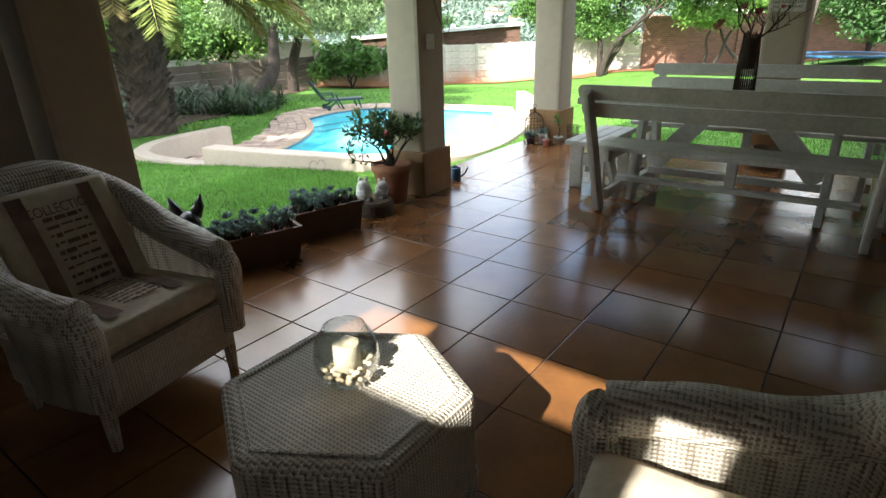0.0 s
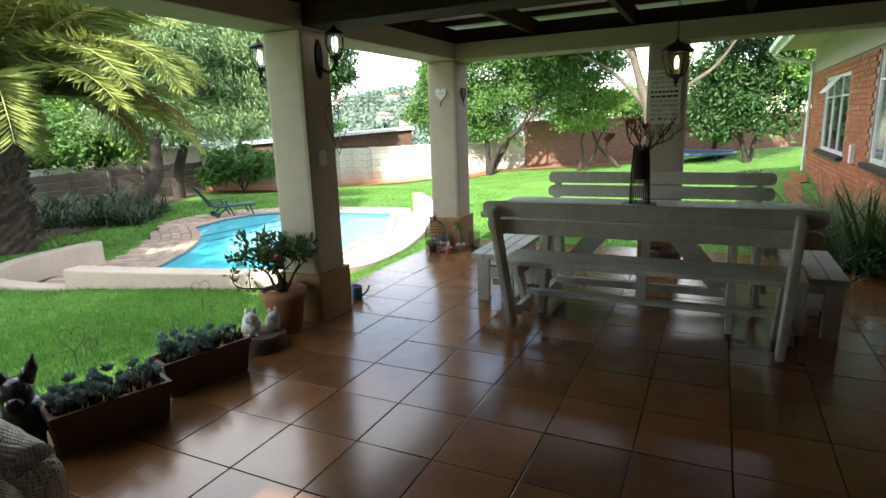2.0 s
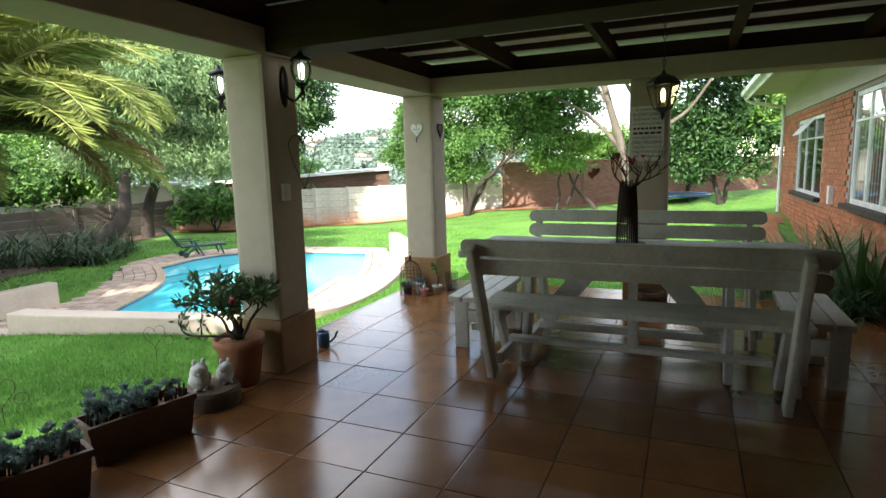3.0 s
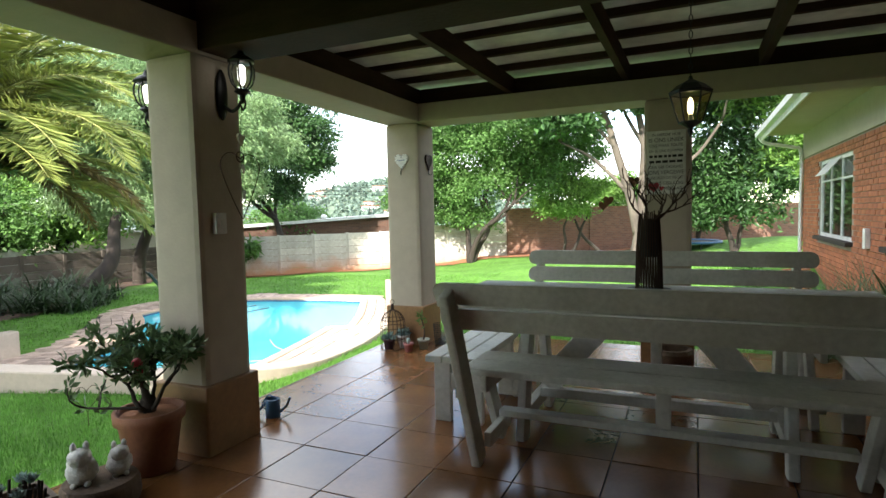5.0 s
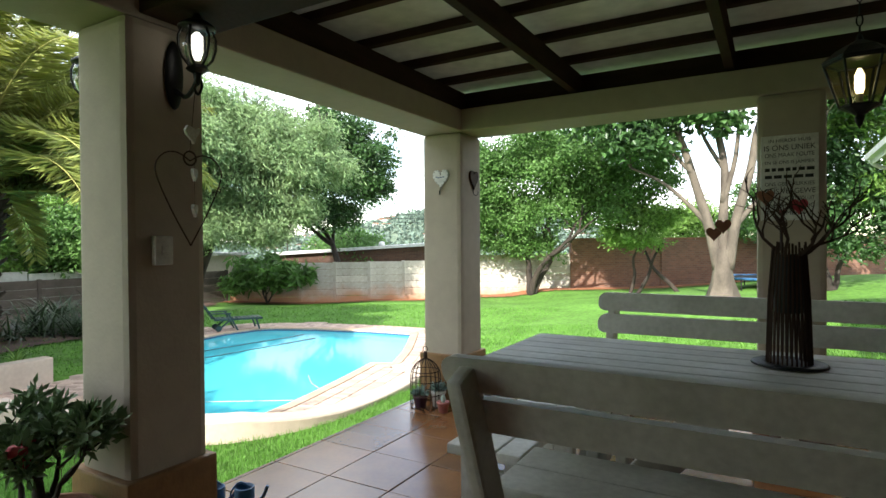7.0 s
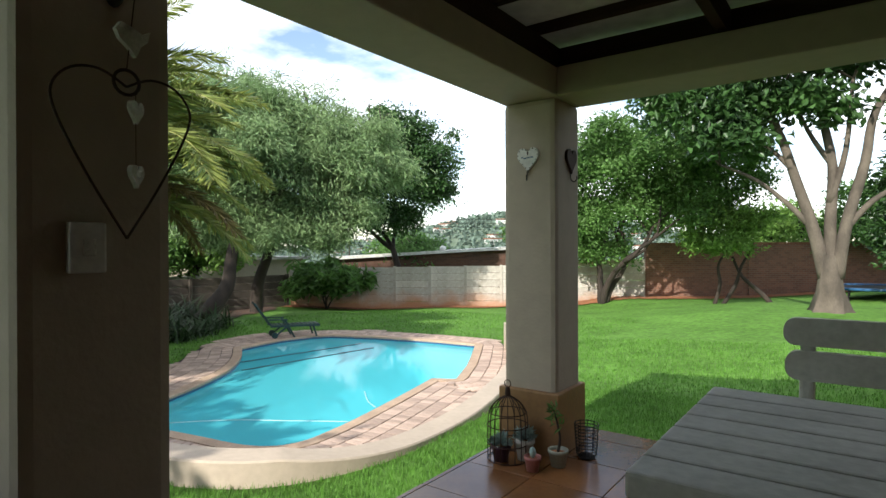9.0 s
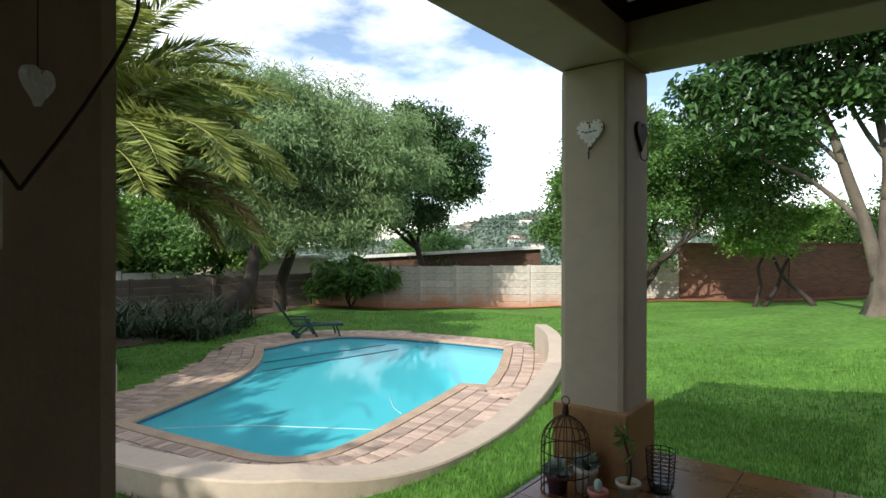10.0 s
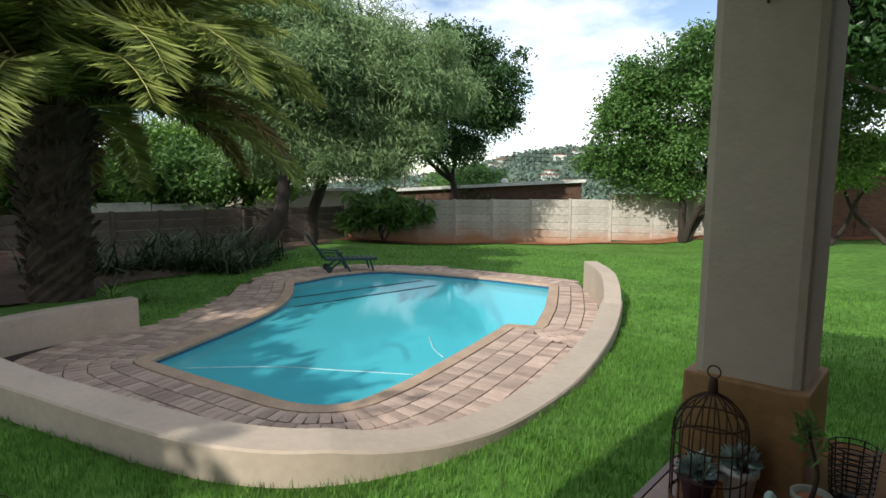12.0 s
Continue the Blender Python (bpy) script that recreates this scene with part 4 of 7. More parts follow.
# ---- things along the patio edge ----
def trough(x, y, long, rz, seed, label):
    t = thing("planter_trough", label, "planter", "stoneware planters along the patio edge", (x, y, 0), rz)
    h = long / 2
    bm = bmesh.new()
    o0, o1 = 0.085, 0.115
    def ring(w, l, z):
        return [bm.verts.new((sx * w, sy * l, z)) for sx, sy in ((-1, -1), (1, -1), (1, 1), (-1, 1))]
    rings = [ring(o0, h - 0.03, 0.0), ring(o1 - 0.012, h - 0.008, 0.185), ring(o1, h, 0.19), ring(o1, h, 0.225), ring(o1 - 0.022, h - 0.022, 0.225), ring(o1 - 0.03, h - 0.03, 0.17)]
    for r0, r1 in zip(rings, rings[1:]):
        for k in range(4):
            bm.faces.new((r0[k], r0[(k + 1) % 4], r1[(k + 1) % 4], r1[k]))
    bm.faces.new(rings[0][::-1])
    part("trough", bm, M_trough, t, "brown stoneware trough")
    part("soil", boxed(-0.088, 0.088, -h + 0.025, h - 0.025, 0.12, 0.185, 0.01), M_soil, t)
    rng = np.random.default_rng(seed)
    pos, ax = [], []
    rosettes = int(long * 150)
    for i in range(rosettes):
        y = rng.uniform(-h + 0.03, h - 0.03)
        if seed == 2 and y > h * 0.25 and rng.random() < 0.75:
            continue
        c = np.array([rng.uniform(-0.10, 0.115), y, 0.215 + rng.uniform(0, 0.11)])
        up = np.array([rng.normal() * 0.35, rng.normal() * 0.35, 1.0])
        for k in range(22):
            a, tl = k * 2.4, 0.25 + 0.9 * (k / 22)
            dirv = np.array([math.cos(a) * tl, math.sin(a) * tl, 1.15 - tl * 0.75]) + up * 0.3
            dirv /= np.linalg.norm(dirv)
            pos.append(c + dirv * 0.018)
            ax.append(dirv)
    v, f = leaf_arrays(rng, np.array(pos), np.array(ax), 0.046, 0.024, 0.1, 0.25)
    s = fast_mesh("succulents", v, f, M_leaf_grey)
    s.parent = t
    s["label"] = "blue grey rosette succulents"
    bm = bmesh.new()
    for i in range(rosettes):
        y, x = rng.uniform(-h + 0.03, h - 0.03), rng.uniform(-0.07, 0.07)
        tube(bm, [(x, y, 0.16), (x * 1.2, y + 0.01, 0.24 + rng.uniform(0, 0.05))], 0.006, 5)
    tagged(part("stems", bm, M_bark, t), kind="stuff")
    return t


trough(-2.865, 3.65, 0.57, -19, 1, "long brown stoneware trough full of blue grey succulents")
trough(-2.915, 4.30, 0.56, -15, 2, "long brown stoneware trough half planted with succulents")

logslab = thing("log_slab", "thick round slice of log used as a plant stand", "log slice", "", (-2.945, 4.86, 0))
bm = lathe(bmesh.new(), [(0.165, 0.0), (0.172, 0.03), (0.168, 0.095), (0.158, 0.115)], 26)
for v in bm.verts:
    a = math.atan2(v.co.y, v.co.x)
    v.co.xy = v.co.xy * (1 + 0.05 * noise.noise((math.cos(a) * 2, math.sin(a) * 2, 1.5)))
part("bark", bm, M_wood, logslab, "rough bark", False)


def stone_rabbit(at, s, rz):
    t = bmesh.new()
    blob(t, (0, 0, 0.062), (0.072, 0.062, 0.068), 3, 0.22, 1)
    blob(t, (0.036, 0, 0.125), (0.048, 0.044, 0.042), 3, 0.2, 2)
    for y in (-0.017, 0.017):
        blob(t, (0.018, y * 1.4, 0.166), (0.015, 0.013, 0.024), 2, 0.1, 3)
        blob(t, (0.048, y * 1.5, 0.012), (0.022, 0.014, 0.013), 2, 0.1, 4)
    bmesh.ops.transform(t, matrix=pose(*at, 0, 0, rz) @ Matrix.Scale(s, 4), verts=t.verts[:])
    return tagged(part("stone_figure", t, M_stone, None, "", True), "small white weathered stone garden figure on a log slice", "garden figure", "stone figures")


stone_rabbit((-2.985, 4.80, 0.113), 1.08, -40)
stone_rabbit((-2.915, 4.94, 0.113), 0.9, -30)

# black glazed figure planter beside the troughs
def figure_planter(at, rz):
    b = bmesh.new()
    blob(b, (0, 0, 0.13), (0.135, 0.10, 0.135), 3, 0.06, 2)
    blob(b, (0.02, 0, 0.265), (0.075, 0.068, 0.075), 3, 0.05, 5)
    blob(b, (0.085, 0, 0.245), (0.045, 0.036, 0.034), 2, 0.0, 6)
    for e in (-1, 1):
        tube(b, [(0.0, e * 0.038, 0.305), (-0.005, e * 0.064, 0.36), (-0.005, e * 0.080, 0.42)], [0.036, 0.028, 0.004], 8)
        tube(b, [(0.085, e * 0.055, 0.0), (0.08, e * 0.055, 0.12)], [0.03, 0.034], 8)
    bmesh.ops.transform(b, matrix=pose(*at, 0, 0, rz) @ Matrix.Scale(1.17, 4), verts=b.verts[:])
    return tagged(part("animal_statue", b, M_gloss_black, None, "", True), "black glazed pottery animal figure beside the planter troughs", "statue")


M_gloss_black = mat("black glaze", (0.012, 0.013, 0.015), 0.22, (0.02, 0.02, 0.022), 8, 0.05, 30)
figure_planter((-3.13, 3.37, 0), -35)

# potted succulent tree
jp = thing("potted_bonsai", "small thick-stemmed succulent tree in a terracotta pot", "potted plant", "", (-3.02, 5.20, 0))
part("pot", lathe(bmesh.new(), [(0.095, 0.0), (0.105, 0.02), (0.138, 0.245), (0.155, 0.25), (0.158, 0.30), (0.142, 0.30), (0.132, 0.25)], 32), M_clay, jp, "terracotta pot", True)
bm = lathe(bmesh.new(), [(0.13, 0.25), (0.13, 0.275), (0.02, 0.285)], 20)
part("soil", bm, M_soil, jp)
rng = random.Random(12)
bm = bmesh.new()
tips = []
def limb(p, d, r, ln, depth):
    n_ = 5
    pts, q = [Vector(p)], Vector(d).normalized()
    for i in range(n_):
        q = (q + Vector((rng.uniform(-.35, .35), rng.uniform(-.35, .35), rng.uniform(-.1, .3)))).normalized()
        pts.append(pts[-1] + q * ln / n_)
    tube(bm, pts, [r * (1 - 0.5 * i / n_) for i in range(n_ + 1)], 7)
    if depth == 1:
        tips.append((pts[-1], q))
        tips.append((pts[3], q))
    if depth == 0:
        tips.append((pts[-1], q))
        tips.append((pts[-3], q))
        return
    for k in range(3 if depth > 1 else 2):
        a = rng.uniform(0, 6.28)
        limb(pts[-1 - (k % 2)], q * 0.5 + Vector((math.cos(a), math.sin(a), rng.uniform(0.0, 0.55))), r * 0.52, ln * 0.66, depth - 1)
limb((0, 0, 0.26), (0.05, 0.02, 1), 0.030, 0.15, 3)
limb((0.01, 0.0, 0.29), (0.7, 0.5, 0.6), 0.013, 0.18, 3)
limb((0.01, -0.02, 0.29), (-0.7, -0.6, 0.45), 0.013, 0.21, 3)
limb((0.0, 0.02, 0.30), (-0.3, 0.6, 0.8), 0.012, 0.17, 3)
limb((0.0, -0.01, 0.30), (-0.8, -0.55, 0.12), 0.010, 0.26, 1)
tube(bm, [(-0.06, 0.02, 0.26), (-0.03, 0.01, 0.30), (0, 0, 0.34)], [0.03, 0.04, 0.035], 8)
part("trunk", bm, M_bark, jp, "swollen grey stems", True)
g = np.random.default_rng(4)
pos, ax = [], []
for p, q in tips:
    for k in range(8):
        d_ = np.array(q) * 0.7 + g.normal(size=3) * 0.8
        d_ /= np.linalg.norm(d_)
        pos.append(np.array(p) + d_ * g.uniform(0.02, 0.055))
        ax.append(d_)
v, f = leaf_arrays(g, np.array(pos), np.array(ax), 0.050, 0.020, 0.12, 0.3)
o = fast_mesh("leaves", v, f, M_leaf_jade)
o.parent = jp
o["label"] = "fleshy dark green leaves"
M_bloom = mat("red bloom", (0.45, 0.04, 0.06), 0.5, None, 20)
for k in (0, 5, 9, 14, 19, 23, 28, 33):
    bm = blob(bmesh.new(), tips[k % len(tips)][0] + Vector((0.01, 0, 0.02)), 0.019, 2, 0.6, k)
    part("bloom", bm, M_bloom, jp, "small red bloom", True)

jp.scale = (1.13, 1.13, 1.12)
# blue watering cans
for at, s in (((-2.95, 6.07, 0), 1.0), ((-3.10, 6.02, 0), 0.9)):
    wcn = thing("watering_can", "small dark blue enamel watering can on the tiles", "watering can", "", at, 30)
    part("can", lathe(bmesh.new(), [(0.046 * s, 0), (0.048 * s, 0.005), (0.048 * s, 0.12 * s), (0.043 * s, 0.125 * s), (0.042 * s, 0.02)], 24), M_blue, wcn, "", True)
    bm = bmesh.new()
    tube(bm, smooth_line([(0.045, 0, 0.03), (0.09, 0, 0.07), (0.115, 0, 0.125)], 4), [0.009] * 9, 8)
    part("spout", bm, M_blue, wcn, "", True)
    bm = bmesh.new()
    tube(bm, smooth_line([(-0.045, 0, 0.05), (-0.07, 0, 0.08), (-0.055, 0, 0.115), (-0.02, 0, 0.145), (0.03, 0, 0.12)], 5), 0.005, 6)
    part("handle", bm, M_blue, wcn, "", True)

# bird cage and pots at the corner column
cg = thing("bird_cage", "open rusty wire bird cage used as a plant stand", "bird cage", "", (-3.13, 8.06, 0))
bm = bmesh.new()
for k in range(18):
    a = 2 * math.pi * k / 18
    c, s = math.cos(a), math.sin(a)
    tube(bm, smooth_line([(0.125 * c, 0.125 * s, 0), (0.125 * c, 0.125 * s, 0.2), (0.115 * c, 0.115 * s, 0.29), (0.07 * c, 0.07 * s, 0.355), (0.012 * c, 0.012 * s, 0.39)], 3), 0.0028, 5)
part("wires", bm, M_rust, cg)
for z, r in ((0.004, 0.126), (0.1, 0.126), (0.21, 0.126), (0.29, 0.116)):
    bm = bmesh.new()
    tube(bm, [(r * math.cos(a), r * math.sin(a), z) for a in np.linspace(0, 2 * math.pi, 25)], 0.0035, 5)
    part("hoop", bm, M_rust, cg)
bm = lathe(bmesh.new(), [(0.014, 0.38), (0.018, 0.40), (0.014, 0.44), (0.004, 0.445)], 10)
tube(bm, [(0.022 * math.cos(a), 0, 0.465 + 0.022 * math.sin(a)) for a in np.linspace(0, 2 * math.pi, 16)], 0.003, 5)
part("finial", bm, M_rust, cg, "", True)


def small_pot(at, r, h, material, label, kind):
    t = thing("flower_pot", label, "potted plant", "small pots at the corner column", at)
    part("pot", lathe(bmesh.new(), [(r * .72, 0), (r * .95, h * .78), (r * 1.06, h * .8), (r * 1.06, h), (r * .92, h), (r * .86, h * .7)], 24), material, t, "", True)
    part("soil", lathe(bmesh.new(), [(r * .86, h * .68), (r * .86, h * .8), (r * .1, h * .84)], 16), M_soil, t)
    g_ = np.random.default_rng(int(r * 1000) + len(label))
    if kind == "cactus":
        part("cactus", blob(bmesh.new(), (0, 0, h + 0.022), (0.02, 0.02, 0.034), 2, 0.2, 1), M_leaf_grey, t, "grey cactus", True)
        return t
    pos, ax = [], []
    if kind == "tall":
        bm = bmesh.new()
        st = smooth_line([(0, 0, h * .8), (0.012, 0, h + 0.07), (-0.01, 0.01, h + 0.15), (-0.03, 0, h + 0.24)], 4)
        tube(bm, st, [0.009 - 0.0004 * i for i in range(len(st))], 6)
        part("stem", bm, M_bark, t, "", True)
        for k in range(46):
            c = np.array(st[-1 - (k % 6)]) + g_.normal(size=3) * 0.018
            d_ = g_.normal(size=3) + np.array([0, 0, 0.4])
            pos.append(c + d_ / np.linalg.norm(d_) * 0.03)
            ax.append(d_)
        v, f = leaf_arrays(g_, np.array(pos), np.array(ax), 0.055, 0.014)
        m_ = M_leaf_mid
    else:
        for k in range(150):
            d_ = g_.normal(size=3)
            d_[2] = abs(d_[2]) * 0.9
            d_ /= np.linalg.norm(d_)
            pos.append(np.array([0, 0, h]) + d_ * r * g_.uniform(0.3, 1.15))
            ax.append(d_)
        v, f = leaf_arrays(g_, np.array(pos), np.array(ax), 0.05, 0.02)
        m_ = M_leaf_grey
    o = fast_mesh("leaves", v, f, m_)
    o.parent = t
    return t


M_pink = mat("pink glazed pot", (0.45, 0.17, 0.15), 0.5, None, 8)
M_palegreen = mat("pale green pot", (0.36, 0.38, 0.30), 0.6, None, 8)
M_purple = mat("dark purple pot", (0.07, 0.03, 0.06), 0.5, None, 8)
small_pot((-2.915, 7.975, 0), 0.048, 0.085, M_pink, "small pink pot with a grey cactus", "cactus")
small_pot((-2.825, 8.13, 0), 0.058, 0.10, M_palegreen, "pale green pot with a thin leafy plant", "tall")
small_pot((-3.15, 8.01, 0), 0.06, 0.10, M_purple, "dark purple pot with grey rosettes inside the cage", "low")
small_pot((-3.04, 8.11, 0), 0.06, 0.13, M_stone, "white stone pot with grey rosettes", "low")
bs = thing("wire_basket", "round black wire basket beside the corner column", "basket", "", (-2.74, 8.36, 0))
for z in np.linspace(0.03, 0.21, 10):
    bm = bmesh.new()
    r = 0.062 + 0.012 * z / 0.2
    tube(bm, [(r * math.cos(a), r * math.sin(a), z) for a in np.linspace(0, 2 * math.pi, 21)], 0.0028, 5)
    part("hoop", bm, M_iron, bs)
bm = lathe(bmesh.new(), [(0.05, 0.0), (0.055, 0.008), (0.02, 0.03)], 18)
for k in range(10):
    a = 2 * math.pi * k / 10
    tube(bm, [(0.05 * math.cos(a), 0.05 * math.sin(a), 0.005), (0.064 * math.cos(a), 0.064 * math.sin(a), 0.05), (0.075 * math.cos(a), 0.075 * math.sin(a), 0.215)], 0.0025, 5)
part("frame", bm, M_iron, bs)

# ---- wall lanterns ----
def wall_lantern(face, y, z, out, label):
    """Round glass lantern on a scroll bracket; out: +1 or -1 along x from the face."""
    t = thing("wall_lantern", label, "wall lamp", "lanterns on the column", (face, y, z), 0 if out > 0 else 180)
    part("back_plate", blob(bmesh.new(), (0.012, 0, -0.10), (0.018, 0.042, 0.145), 3, 0.0), M_iron, t, "", True)
    bm = bmesh.new()
    tube(bm, smooth_line([(0.02, 0, -0.16), (0.09, 0, -0.20), (0.155, 0, -0.15), (0.165, 0, -0.09)], 5), 0.010, 7)
    tube(bm, smooth_line([(0.165, 0, -0.10), (0.165, 0.02, -0.16), (0.165, 0, -0.20), (0.165, -0.02, -0.17)], 5), 0.006, 6)
    part("bracket", bm, M_iron, t, "", True)
    c = (0.165, 0, 0)
    prof = [(0.030, -0.085), (0.055, -0.055), (0.068, -0.01), (0.068, 0.03), (0.052, 0.07)]
    part("globe", lathe(bmesh.new(), prof, 24, c, False), M_clear, t, "clear glass globe", True)
    # glow added for light passing through the globe
    part("bulb", lathe(bmesh.new(), [(0.012, -0.06), (0.022, -0.03), (0.022, 0.035), (0.010, 0.05)], 14, c), M_frost, t, "unlit bulb given a faint glow", True)
    bm = bmesh.new()
    for k in range(6):
        a = 2 * math.pi * k / 6
        tube(bm, [(c[0] + r * 1.05 * math.cos(a), r * 1.05 * math.sin(a), zz) for r, zz in prof], 0.005, 5)
    lathe(bm, [(0.020, -0.115), (0.045, -0.10), (0.036, -0.085)], 16, c)
    part("cage", bm, M_iron, t)
    part("cap", lathe(bmesh.new(), [(0.072, 0.062), (0.074, 0.072), (0.05, 0.092), (0.02, 0.108), (0.008, 0.135), (0.003, 0.138)], 20, c), M_iron, t, "", True)
    part("drip", lathe(bmesh.new(), [(0.004, -0.165), (0.012, -0.15), (0.016, -0.125), (0.02, -0.114)], 12, c), M_iron, t, "", True)


wall_lantern(-2.857, 5.64, 2.145, 1, "black wrought iron lantern with a clear glass globe, unlit with an added glow")
wall_lantern(-3.213, 5.58, 2.10, -1, "black wrought iron lantern with a clear glass globe, unlit with an added glow")

hl = thing("hanging_lantern", "six-sided black metal hanging lantern with amber panes on a chain", "pendant lamp", "", (-0.39, 6.77, 0))
bm = bmesh.new()
for k in range(6):
    a0, a1 = 2 * math.pi * k / 6, 2 * math.pi * (k + 1) / 6
    q = [(0.062 * math.cos(a0), 0.062 * math.sin(a0), 1.835), (0.062 * math.cos(a1), 0.062 * math.sin(a1), 1.835), (0.112 * math.cos(a1), 0.112 * math.sin(a1), 2.0), (0.112 * math.cos(a0), 0.112 * math.sin(a0), 2.0)]
    pb = bmesh.new()
    pb.faces.new([pb.verts.new(p) for p in q])
    part("pane", pb, M_amber, hl, "amber glass pane")
    tube(bm, [q[0], q[3]], 0.005, 6)
    tube(bm, [q[3], q[2]], 0.006, 6)
    tube(bm, [q[0], q[1]], 0.005, 6)
lathe(bm, [(0.066, 1.83), (0.035, 1.815), (0.014, 1.80), (0.016, 1.785), (0.006, 1.76), (0.002, 1.75)], 12)
part("frame", bm, M_iron, hl)
part("hood", lathe(bmesh.new(), [(0.115, 2.0), (0.120, 2.012), (0.075, 2.05), (0.015, 2.08), (0.008, 2.10)], 6), M_iron, hl)
bm = bmesh.new()
for k in range(13):
    z = 2.11 + 0.045 * k
    ring = [(0.010 * math.cos(a), 0, z + 0.022 * math.sin(a)) if k % 2 else (0, 0.010 * math.cos(a), z + 0.022 * math.sin(a)) for a in np.linspace(0, 2 * math.pi, 10)]
    tube(bm, ring, 0.003, 5)
part("chain", bm, M_iron, hl)
part("candle_tube", lathe(bmesh.new(), [(0.012, 1.84), (0.012, 1.88)], 12), M_paint, hl, "", True)
part("bulb", lathe(bmesh.new(), [(0.010, 1.88), (0.016, 1.90), (0.016, 1.95), (0.006, 1.975)], 14), M_bulb, hl, "unlit bulb given a warm glow", True)

# ---- ornaments on the columns ----
def heart_outline(w, h, n_=40):
    pts = []
    for k in range(n_):
        a = 2 * math.pi * k / n_
        x = 16 * math.sin(a) ** 3
        z = 13 * math.cos(a) - 5 * math.cos(2 * a) - 2 * math.cos(3 * a) - math.cos(4 * a)
        pts.append((x / 32 * w, (z + 2.5) / 29 * h))
    return pts


def heart_hook(at, rz, dark, label):
    """A heart-shaped plate with a wire hook below; it faces its own -y."""
    t = thing("heart_hook", label, "wall hook", "heart hooks on the corner column", at, rz)
    pts = heart_outline(0.15, 0.16)
    bm = bmesh.new()
    f = [bm.verts.new((x, -0.018, z)) for x, z in pts]
    b = [bm.verts.new((x, 0.0, z)) for x, z in pts]
    bm.faces.new(f)
    bm.faces.new(b[::-1])
    for i in range(len(pts)):
        bm.faces.new((f[i], b[i], b[(i + 1) % len(pts)], f[(i + 1) % len(pts)]))
    bmesh.ops.triangulate(bm, faces=[f_ for f_ in bm.faces if len(f_.verts) > 4])
    part("plate", bm, M_rust if dark else M_paint, t, "" if dark else "white heart plate")
    bm = bmesh.new()
    tube(bm, smooth_line([(-0.008, -0.008, -0.07), (-0.008, -0.012, -0.115), (0, -0.03, -0.13), (0.006, -0.045, -0.115), (0.006, -0.045, -0.095)], 4), 0.0035, 6)
    part("hook", bm, M_iron, t, "bent wire hook")
    if not dark:
        for x, z in pts[::2]:
            bm = bmesh.new()
            blob(bm, (x * 0.92, -0.0185, z * 0.92), 0.004, 1, 0)
            part("stud", bm, M_rust, t)
        bm = bmesh.new()
        for x0, x1, z in ((-0.045, -0.032, 0.018), (-0.028, -0.008, 0.012), (-0.004, 0.014, 0.014), (0.018, 0.040, 0.016)):
            box(bm, x0, x1, -0.0200, -0.0186, z - 0.002, z + 0.006)
        part("writing", bm, M_band, t, "blue handwriting")
    return t


heart_hook((-3.075, 8.245, 1.865), 0, False, "small white wooden heart plate with a wire hook")
heart_hook((-2.89, 8.46, 1.865), 90, True, "small rusty metal heart with a wire hook")

wh = thing("wire_heart", "large rusty wire heart hung on the column", "wall ornament", "", (-2.692, 5.60, 1.515), 90)
bm = bmesh.new()
V_HEART = [(0.0, 0.155), (0.055, 0.182), (0.112, 0.172), (0.148, 0.125), (0.135, 0.06), (0.075, -0.06), (0.0, -0.185)]
tube(bm, [(p.x, 0, p.y) for p in smooth_line([(x, z, 0) for x, z in V_HEART], 5)], 0.003, 6)
tube(bm, [(-p.x, 0, p.y) for p in smooth_line([(x, z, 0) for x, z in V_HEART], 5)], 0.003, 6)
tube(bm, [(0, 0, 0.19), (0.03, 0.0, 0.47)], 0.0015, 4)
tube(bm, [(0.02, 0, 0.145), (0.02, 0.0, -0.03)], 0.001, 4)
part("wire", bm, M_rust, wh)
bm = bmesh.new()
tube(bm, [(0.028 * math.cos(a), 0, 0.165 + 0.028 * math.sin(a)) for a in np.linspace(0, 2 * math.pi, 16)], 0.004, 6)
part("ring", bm, M_rust, wh)
for z in (0.10, -0.045):
    bm = bmesh.new()
    pts = heart_outline(0.05, 0.052)
    prism(bm, pts, -0.006, 0.006)
    bmesh.ops.transform(bm, matrix=pose(0.02, 0.0, z, 90, 0, 35), verts=bm.verts[:])
    part("small_heart", bm, M_stone, wh, "small pale hanging heart")
bm = prism(bmesh.new(), [(-0.045, 0.012), (-0.030, 0.032), (-0.006, 0.030), (0.030, 0.022), (0.052, 0.036), (0.044, 0.010), (0.024, -0.008), (0.010, -0.036), (-0.008, -0.020), (-0.034, -0.006)], -0.005, 0.005)
bmesh.ops.transform(bm, matrix=pose(0.01, 0.0, 0.262, 90, 0, 20), verts=bm.verts[:])
part("small_bird", bm, M_stone, wh, "small pale carved bird")
sw = thing("light_switch", "cream plastic light switch box on the column", "light switch", "", (-2.856, 5.575, 1.31))
part("box", boxed(0, 0.03, -0.04, 0.04, -0.06, 0.06, 0.006), M_paint, sw)
part("rocker", boxed(0.031, 0.036, -0.014, 0.014, -0.02, 0.02, 0.002), M_stone, sw)

